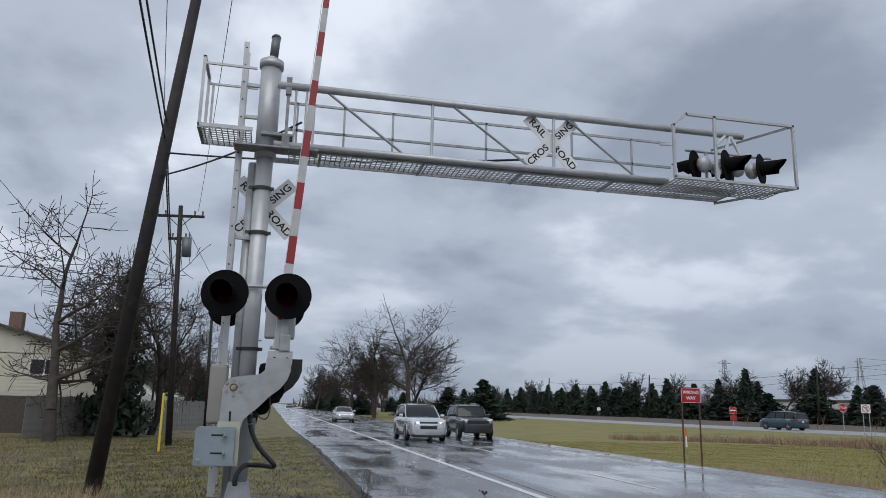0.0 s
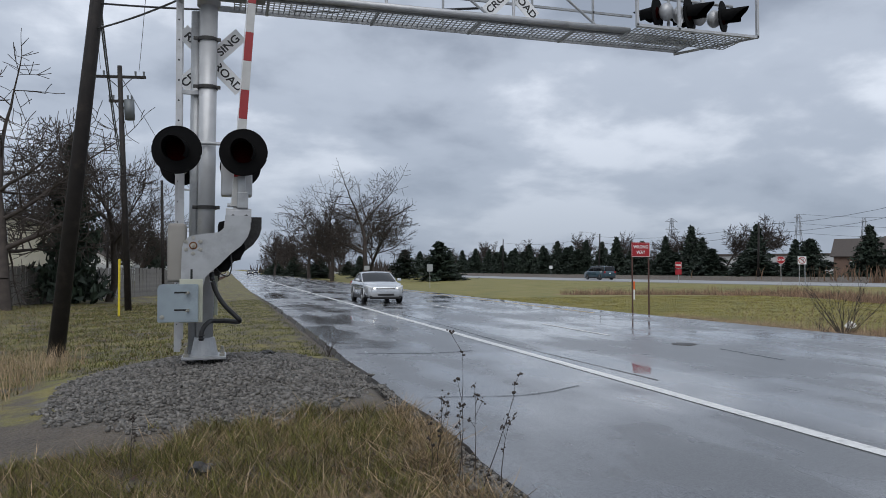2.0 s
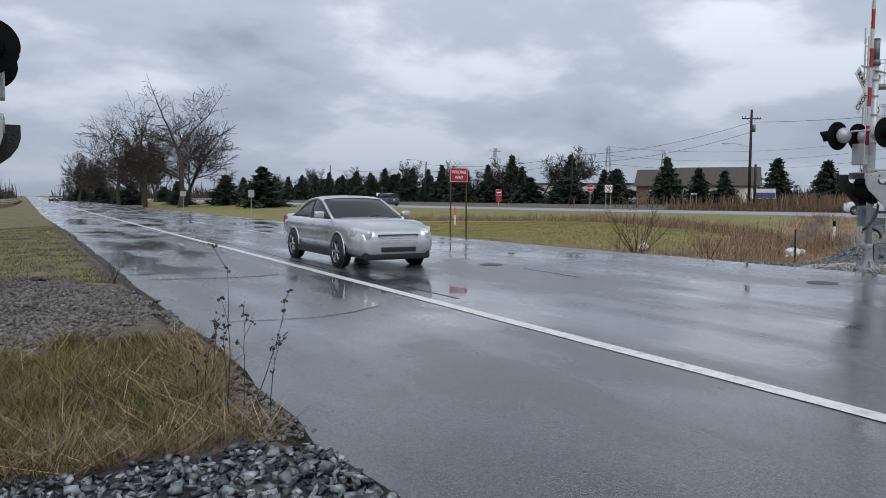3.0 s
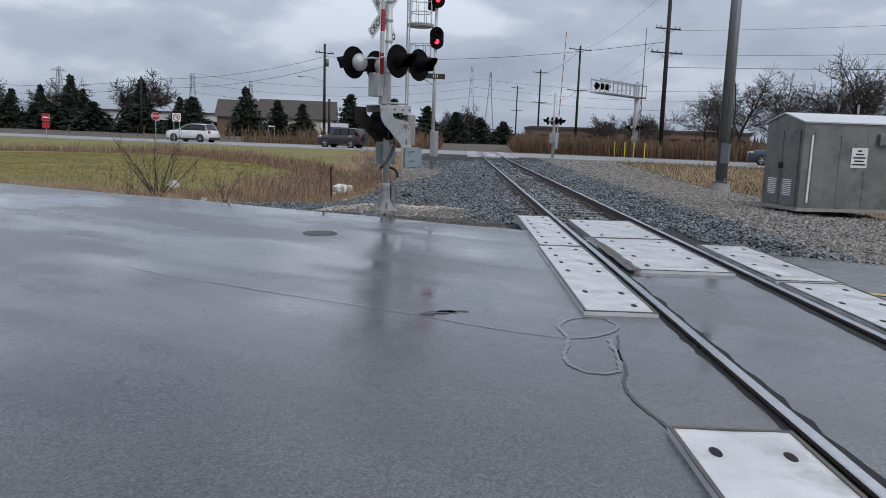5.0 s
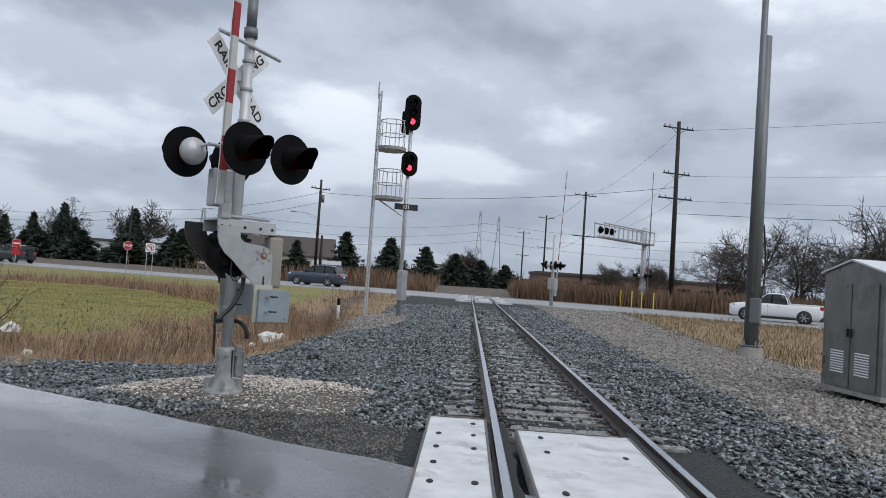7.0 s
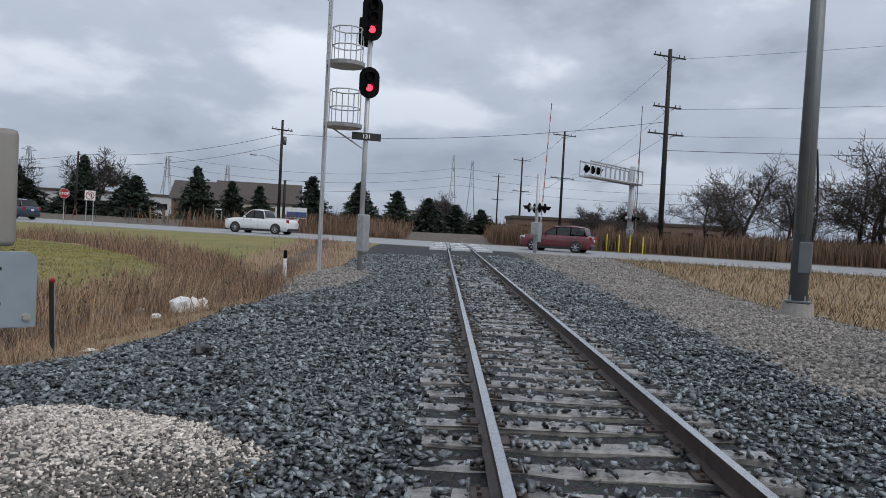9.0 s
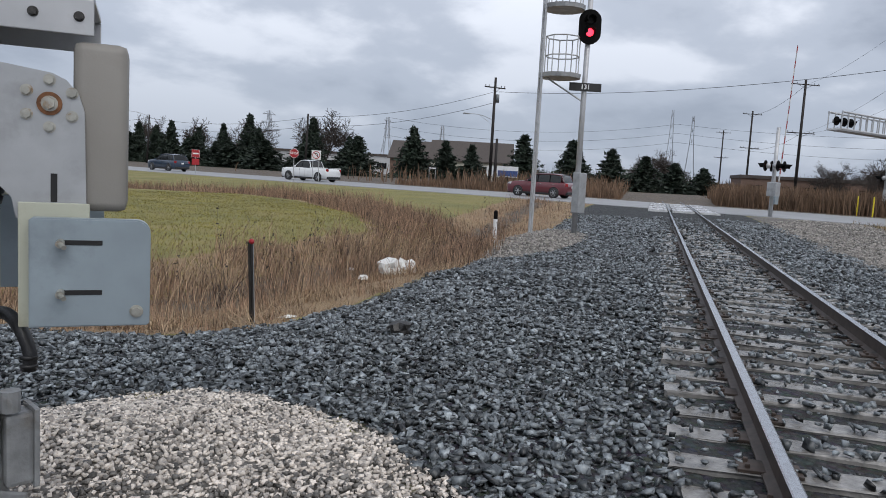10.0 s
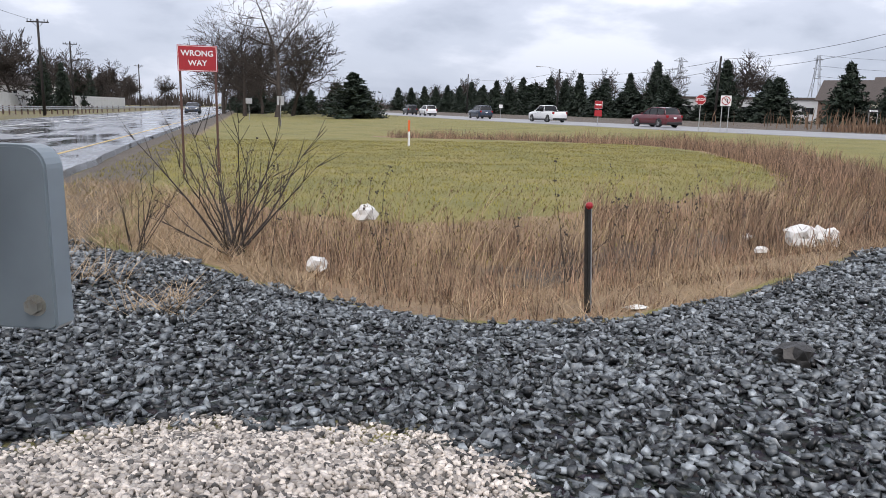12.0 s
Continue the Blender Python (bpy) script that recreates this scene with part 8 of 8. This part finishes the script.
def build_cover():
    # dry weeds of the ditch
    x = np.concatenate([rng.uniform(17.2, 57, 62000), rng.uniform(17.2, 31, 60000)]); y = np.concatenate([rng.uniform(12.5, 36, 62000), rng.uniform(12.5, 24, 60000)])
    s, n, sh = zone_vals(x, y)
    e = edge_noise(x, y, .9)
    d = n - sh
    clump = edge_noise(x * .55, y * .55, 1.0)
    q = (d > .15 + .3 * e) & (d < 4.8 + e) & (x < 56) & (clump > -.45) & ((x > 19.2 + .8 * e) | (rng.random(len(x)) < .12)) & ((clump > .0) | (rng.random(len(x)) < .45)) & (np.hypot(x - 28.6, y - 18.0) > .9)
    x, y, clump, d = x[q], y[q], clump[q], d[q]
    h = rng.uniform(.16, .52, len(x)) * (1 + .7 * clump) * (.40 + .60 * sstep(0.3, 3.0, d)) * rng.choice([.45, .8, 1.25], len(x))
    blades("dry_weeds", x, y, surface(x, y) - .03, h, rng.uniform(.003, .008, len(x)) * (1 + np.hypot(x - 19, y - 8) * .04), .5, M["dry_stalk"], "dry brown weeds in the ditch", "weeds")
    # pale straw mats
    x = np.concatenate([rng.uniform(16.6, 34, 40000), rng.uniform(16.3, 20, 14000)]); y = np.concatenate([rng.uniform(11, 26, 40000), rng.uniform(11.5, 23, 14000)])
    s, n, sh = zone_vals(x, y)
    e = edge_noise(x, y, .8)
    d = n - sh
    q = ((d > -.15 + .4 * e) & (d < 2.6 + e) & (edge_noise(x * .8, y * .8, 1) > -.1)) | ((x < 19) & (n > 5) & (d > -2.2) & (d < 5) & (edge_noise(x, y, 1) > np.where(d < 0, .22, -.15)))
    x, y = x[q], y[q]
    blades("straw_grass", x, y, surface(x, y) - .02, rng.uniform(.10, .34, len(x)), rng.uniform(.004, .009, len(x)), 1.6, M["straw"], "flattened pale straw grass at the ballast edge", "dry grass", .6)
    # lawn
    x = rng.uniform(16.4, 40, 110000); y = rng.uniform(13, 46, 110000)
    s, n, sh = zone_vals(x, y)
    q = (n - sh > 3.4)
    x, y = x[q], y[q]
    blades("lawn_grass", x, y, surface(x, y) - .01, rng.uniform(.03, .085, len(x)), rng.uniform(.008, .02, len(x)), 1.2, M["green_blade"], "short rough lawn grass", "grass")
    # verge grass in front of the pad: green tufts, straw towards the ballast and the road, bare patches
    x = rng.uniform(-1.5, 4.05, 74000); y = rng.uniform(4.2, 8.2, 74000)
    e = edge_noise(x, y, .4)
    c = edge_noise(x * 2.3, y * 2.3, 1)
    front = y + .25 * (x - 1.5)
    rim = 3.72 + .5 * edge_noise(x * 2.0, y * 2.0, .4) + .25 * sstep(5.2, 6.8, y)
    q = (front > 4.5 + e) & (y < 7.42 + 1.8 * e + .3 * (x - 2)) & (c > -.38) & (x < rim)
    x, y, c, front, rim = x[q], y[q], c[q], front[q], rim[q]
    g = rng.random(len(x)) < np.where((front < 4.95) | (x > rim - .35), .15, np.where(c > .0, .82, .42))
    tall = 1 + .7 * np.clip(c, -.5, .8)
    blades("verge_grass", x[g], y[g], surface(x[g], y[g]) - .02, rng.uniform(.05, .17, g.sum()) * tall[g], rng.uniform(.004, .009, g.sum()), 1.1, M["verge_tuft"], "green rough verge grass", "grass")
    blades("verge_straw", x[~g], y[~g], surface(x[~g], y[~g]) - .02, rng.uniform(.05, .22, (~g).sum()) * tall[~g], rng.uniform(.003, .007, (~g).sum()), 1.6, M["verge_straw"], "dry straw among the verge grass", "dry grass", .6)
    q = rng.random(len(x)) < np.where((front < 5.0) | (x > rim - .35), .06, .012)
    blades("straw_strands", x[q], y[q], surface(x[q], y[q]), rng.uniform(.10, .30, q.sum()), rng.uniform(.004, .008, q.sum()), 2.2, M["straw"], "long pale straw strands bent over the verge", "dry grass", .7)
    q = rng.random(len(x)) < np.where(front < 4.8, .035, .004)
    blades("dead_leaves", x[q], y[q] - .08, surface(x[q], y[q] - .08) + .01, rng.uniform(.02, .05, q.sum()), rng.uniform(.03, .06, q.sum()), 2.0, M["post_wood"], "dead brown leaves at the verge edge", "leaf litter")
    # loose chips between the verge and the road
    x = rng.uniform(3.3, 4.12, 5200); y = rng.uniform(4.2, 9.5, 5200)
    q = x > 3.62 + .5 * edge_noise(x * 2.0, y * 2.0, .4) + .22 * sstep(5.2, 6.8, y)
    x, y = x[q], y[q]
    z = rng.uniform(.010, .026, len(x))
    stones("gravel", x, y, surface(x, y) + z * .25, z, M["grey_stone"], "loose grey chips along the road edge", "gravel", .7)
    x = rng.uniform(-4, 4.0, 40000); y = rng.uniform(12.5, 40, 40000)
    q = (edge_noise(x, y, 1) > -.4) & (x < 3.75)
    x, y = x[q], y[q]
    blades("verge_grass", x, y, surface(x, y) - .01, rng.uniform(.03, .09, len(x)), rng.uniform(.007, .016, len(x)), 1.2, M["verge_blade"], "short grass of the verge", "grass")
    x = rng.uniform(-15, 1.0, 52000); y = rng.uniform(6, 42, 52000)
    q = (edge_noise(x * .6, y * .6, 1) > -.5) & ((x < -.9) | (y > 14))
    x, y = x[q], y[q]
    g = rng.random(len(x)) < .7
    blades("verge_grass", x[g], y[g], surface(x[g], y[g]) - .01, rng.uniform(.04, .12, g.sum()), rng.uniform(.010, .022, g.sum()), 1.2, M["verge_blade"], "rough grass before the fence", "grass")
    blades("verge_straw", x[~g], y[~g], surface(x[~g], y[~g]) - .01, rng.uniform(.04, .14, (~g).sum()), rng.uniform(.010, .02, (~g).sum()), 1.4, M["verge_straw"], "brown straw in the rough grass", "dry grass")
    # tall straw tufts beside the gravel pad
    x = rng.uniform(-3.4, .2, 7000); y = rng.uniform(5.8, 16, 7000)
    q = (x < -.75 + edge_noise(x, y, .5)) & (edge_noise(x * 1.3, y * 1.3, 1) > -.15)
    x, y = x[q], y[q]
    blades("tall_straw", x, y, surface(x, y) - .02, rng.uniform(.25, .62, len(x)), rng.uniform(.004, .008, len(x)), .8, M["straw"], "tall pale straw beside the gravel pad", "dry grass")
    # reeds behind the far road and along the track
    y = rng.uniform(-70, 64, 46000)
    x = far_far(y) + 2.0 + rng.gamma(1.6, 4.0, 46000)
    s, n, sh = zone_vals(x, y)
    q = (np.abs(n) > 3.2) & ((n < 0) | (n > 4.5)) & (rng.random(len(x)) < np.where(y > 46, .5, 1))
    x, y = x[q], y[q]
    blades("reeds", x, y, np.full(len(x), .0), rng.uniform(1.2, 2.3, len(x)) * np.where(y > 40, .5, 1), rng.uniform(.05, .10, len(x)), .35, M["reed"], "tan dead reeds beyond the road", "reeds")
    s = rng.uniform(66, 230, 16000); n = np.where(rng.random(16000) < .5, 1, -1) * (4.5 + rng.gamma(2, 5, 16000))
    x, y = TC[0] + s * TD[0] + n * TN[0], TC[1] + s * TD[1] + n * TN[1]
    q = x > far_far(y) + 3
    x, y = x[q], y[q]
    blades("reeds", x, y, np.full(len(x), .0), rng.uniform(1.4, 2.6, len(x)), rng.uniform(.09, .16, len(x)), .35, M["reed"], "tan dead reeds along the track", "reeds")
    # rough dry grass between the gravel and the far road
    x = rng.uniform(30, 62, 40000); y = rng.uniform(-14, 22, 40000)
    s, n, sh = zone_vals(x, y)
    q = (n < -8.2 + edge_noise(x, y, .6)) & (x < far_near(y) - .6) & (n > -26)
    x, y = x[q], y[q]
    g = rng.random(len(x)) < .7
    blades("rough_grass", x[g], y[g], surface(x[g], y[g]) - .02, rng.uniform(.12, .38, g.sum()), rng.uniform(.012, .028, g.sum()), 1.0, M["verge_straw"], "rough dry grass before the far road", "dry grass")
    blades("rough_grass", x[~g], y[~g], surface(x[~g], y[~g]) - .02, rng.uniform(.08, .2, (~g).sum()), rng.uniform(.012, .028, (~g).sum()), 1.0, M["verge_blade"], "green tufts in the dry grass", "grass")
    # tall reed grass with seed heads, bent over by the wind
    x = rng.uniform(18.5, 33, 5200); y = rng.uniform(14, 28, 5200)
    s, n, sh = zone_vals(x, y)
    d = n - sh
    q = (d > 1.6) & (d < 4.6) & (edge_noise(x * .9, y * .9, 1) > -.05)
    x, y = x[q][:420], y[q][:420]
    k = len(x)
    h = rng.uniform(.55, 1.15, k)
    z = surface(x, y) - .03
    wind = np.stack([h * rng.uniform(.15, .55, k), h * rng.normal(.05, .15, k)], 1)
    V, F = [], []
    for i in range(k):
        w = .0032
        o = len(V)
        px, py, pz = x[i], y[i], z[i]
        for f in (0, .4, .75, 1):
            cx, cy, cz = px + wind[i, 0] * f ** 2, py + wind[i, 1] * f ** 2, pz + h[i] * (f - .12 * f ** 3)
            V += [(cx - w * (1 - .6 * f), cy + w * .5, cz), (cx + w * (1 - .6 * f), cy - w * .5, cz)]
        for j in range(3):
            F += [(o + 2 * j, o + 2 * j + 1, o + 2 * j + 3), (o + 2 * j, o + 2 * j + 3, o + 2 * j + 2)]
    ob = new("reed_grass", mesh_np("reed_grass", np.array(V), np.array(F), M["straw"]))
    tagged(ob, "tall pale reed grass stalks bent by the wind", "dry grass", kind="stuff")
    tx, ty, tz = x + wind[:, 0], y + wind[:, 1], z + h * .88
    m = 9
    u = rng.uniform(0, .24, (k, m))
    hx = (tx[:, None] - wind[:, :1] * u * 1.2 + rng.normal(0, .012, (k, m))).ravel(); hy = (ty[:, None] - wind[:, 1:] * u * 1.2 + rng.normal(0, .012, (k, m))).ravel(); hz = (tz[:, None] - h[:, None] * u * .6).ravel()
    blades("seed_heads", hx, hy, hz - .02, rng.uniform(.03, .075, k * m), rng.uniform(.006, .012, k * m), .9, M["seed"], "brown feathery seed heads of the reed grass", "seed heads")
    # dark weeds in the run round the end of the lawn
    x = rng.uniform(28, 46, 60000); y = rng.uniform(17, 56, 60000)
    e = edge_noise(x * .7, y * .7, 1)
    q = run_off(x, y) < 2.0 + .9 * e
    x, y, e = x[q], y[q], e[q]
    blades("dark_weeds", x, y, surface(x, y) - .03, rng.uniform(.25, .75, len(x)) * (1 + .5 * e), rng.uniform(.010, .022, len(x)), .5, M["dry_stalk"], "dark brown weeds in the run round the lawn", "weeds")


build_cover()


def shrub(x, y, h, seed, label, n=15, name="bare_shrub", spread=.30):
    """Bare many-stemmed shrub."""
    r = random.Random(seed)
    segs = []
    for i in range(n):
        d = Vector((r.gauss(0, spread), r.gauss(0, spread), 1)).normalized()
        p = Vector((r.gauss(0, .05), r.gauss(0, .05), 0))
        ln = h * r.uniform(.55, 1.1)
        rad = .014 * h / 1.6 * r.uniform(.7, 1.3)
        for k in range(6):
            d = (d + Vector((r.gauss(0, .09), r.gauss(0, .09), .03))).normalized()
            q = p + d * ln / 6
            segs.append((tuple(p), tuple(q), rad * (1 - k / 7), rad * (1 - (k + 1) / 7)))
            if k > 1:
                for _ in range(2):
                    e = (d + Vector((r.gauss(0, .5), r.gauss(0, .5), .1))).normalized()
                    m_ = q + e * ln * r.uniform(.10, .28)
                    segs.append((tuple(q), tuple(m_), rad * .35, rad * .12))
            p = q
    t = thing(name, pose(x, y, gzf(x, y) - .03), label, "shrub", "bare shrubs")
    o = new("branchwork", mesh_np("branchwork", *skin(segs, 6, 4), M["bark"])); o.parent = t; o["kind"] = "stuff"


shrub(19.3, 17.2, 1.75, 4, "bare reddish-brown shrub at the ditch edge", 22, spread=.62)
shrub(18.2, 17.0, 1.0, 6, "small bare shrub in the lawn edge", 9)
shrub(23.6, 16.6, .9, 8, "small bare shrub in the ditch", 8)
shrub(3.7, 12.9, .55, 12, "small dark shrub at the road edge", 10)
shrub(17.2, 12.6, 1.1, 15, "bare thin shrub beside the road", 8)


def weed_stalk(x, y, h, seed, name="weed_stalk", tips=True):
    """Tall dry stalk with side twigs and small seed heads."""
    r = random.Random(seed)
    t = thing(name, pose(x, y, gzf(x, y) if not 4.0 < x < 16 else 0), "tall dry weed stalk with seed heads", "weed", "dry weed stalks")
    segs, heads = [], []
    p = Vector((0, 0, 0)); d = Vector((r.gauss(0, .12), r.gauss(0, .12), 1)).normalized()
    for k in range(8):
        d = (d + Vector((r.gauss(0, .06), r.gauss(0, .06), .02))).normalized()
        q = p + d * h / 8
        segs.append((tuple(p), tuple(q), .0045 * (1 - k / 11), .0045 * (1 - (k + 1) / 11)))
        if k > 2 and r.random() < .8:
            e = (d + Vector((r.gauss(0, .5), r.gauss(0, .5), .2))).normalized()
            m_ = q + e * h * r.uniform(.08, .2)
            segs.append((tuple(q), tuple(m_), .0025, .0015)); heads.append(m_)
        p = q
    heads.append(p)
    o = new("stem", mesh_np("stem", *skin(segs, 5, 4), M["bark"])); o.parent = t
    bm = B()
    for hd in heads:
        for _ in range(4):
            bmesh.ops.create_icosphere(bm, subdivisions=0 + 1, radius=.008 * r.uniform(.7, 1.6), matrix=Matrix.Translation(hd + Vector((r.gauss(0, .01), r.gauss(0, .01), r.gauss(0, .014)))))
    part("seed_head", bm, M["bark"], t, "dry dark brown seed heads")["kind"] = "stuff"


for i, (x, y, h) in enumerate(((3.68, 5.12, 1.0), (3.76, 5.0, .66), (3.8, 4.88, .85), (3.62, 4.8, .6), (3.88, 4.72, .5), (3.6, 5.45, .5), (3.5, 5.3, .42), (1.2, 6.2, .45), (3.75, 5.9, .48))):
    weed_stalk(x, y, h, i)
rs = random.Random(9)
for i in range(70):
    x = rs.uniform(18.8, 34); y = rs.uniform(14.5, 24)
    s, n, sh = zone_vals(np.array([x]), np.array([y]))
    if .5 < float(n[0] - sh[0]) < 3.8:
        weed_stalk(x, y, rs.uniform(.7, 1.35), 40 + i)


motions()
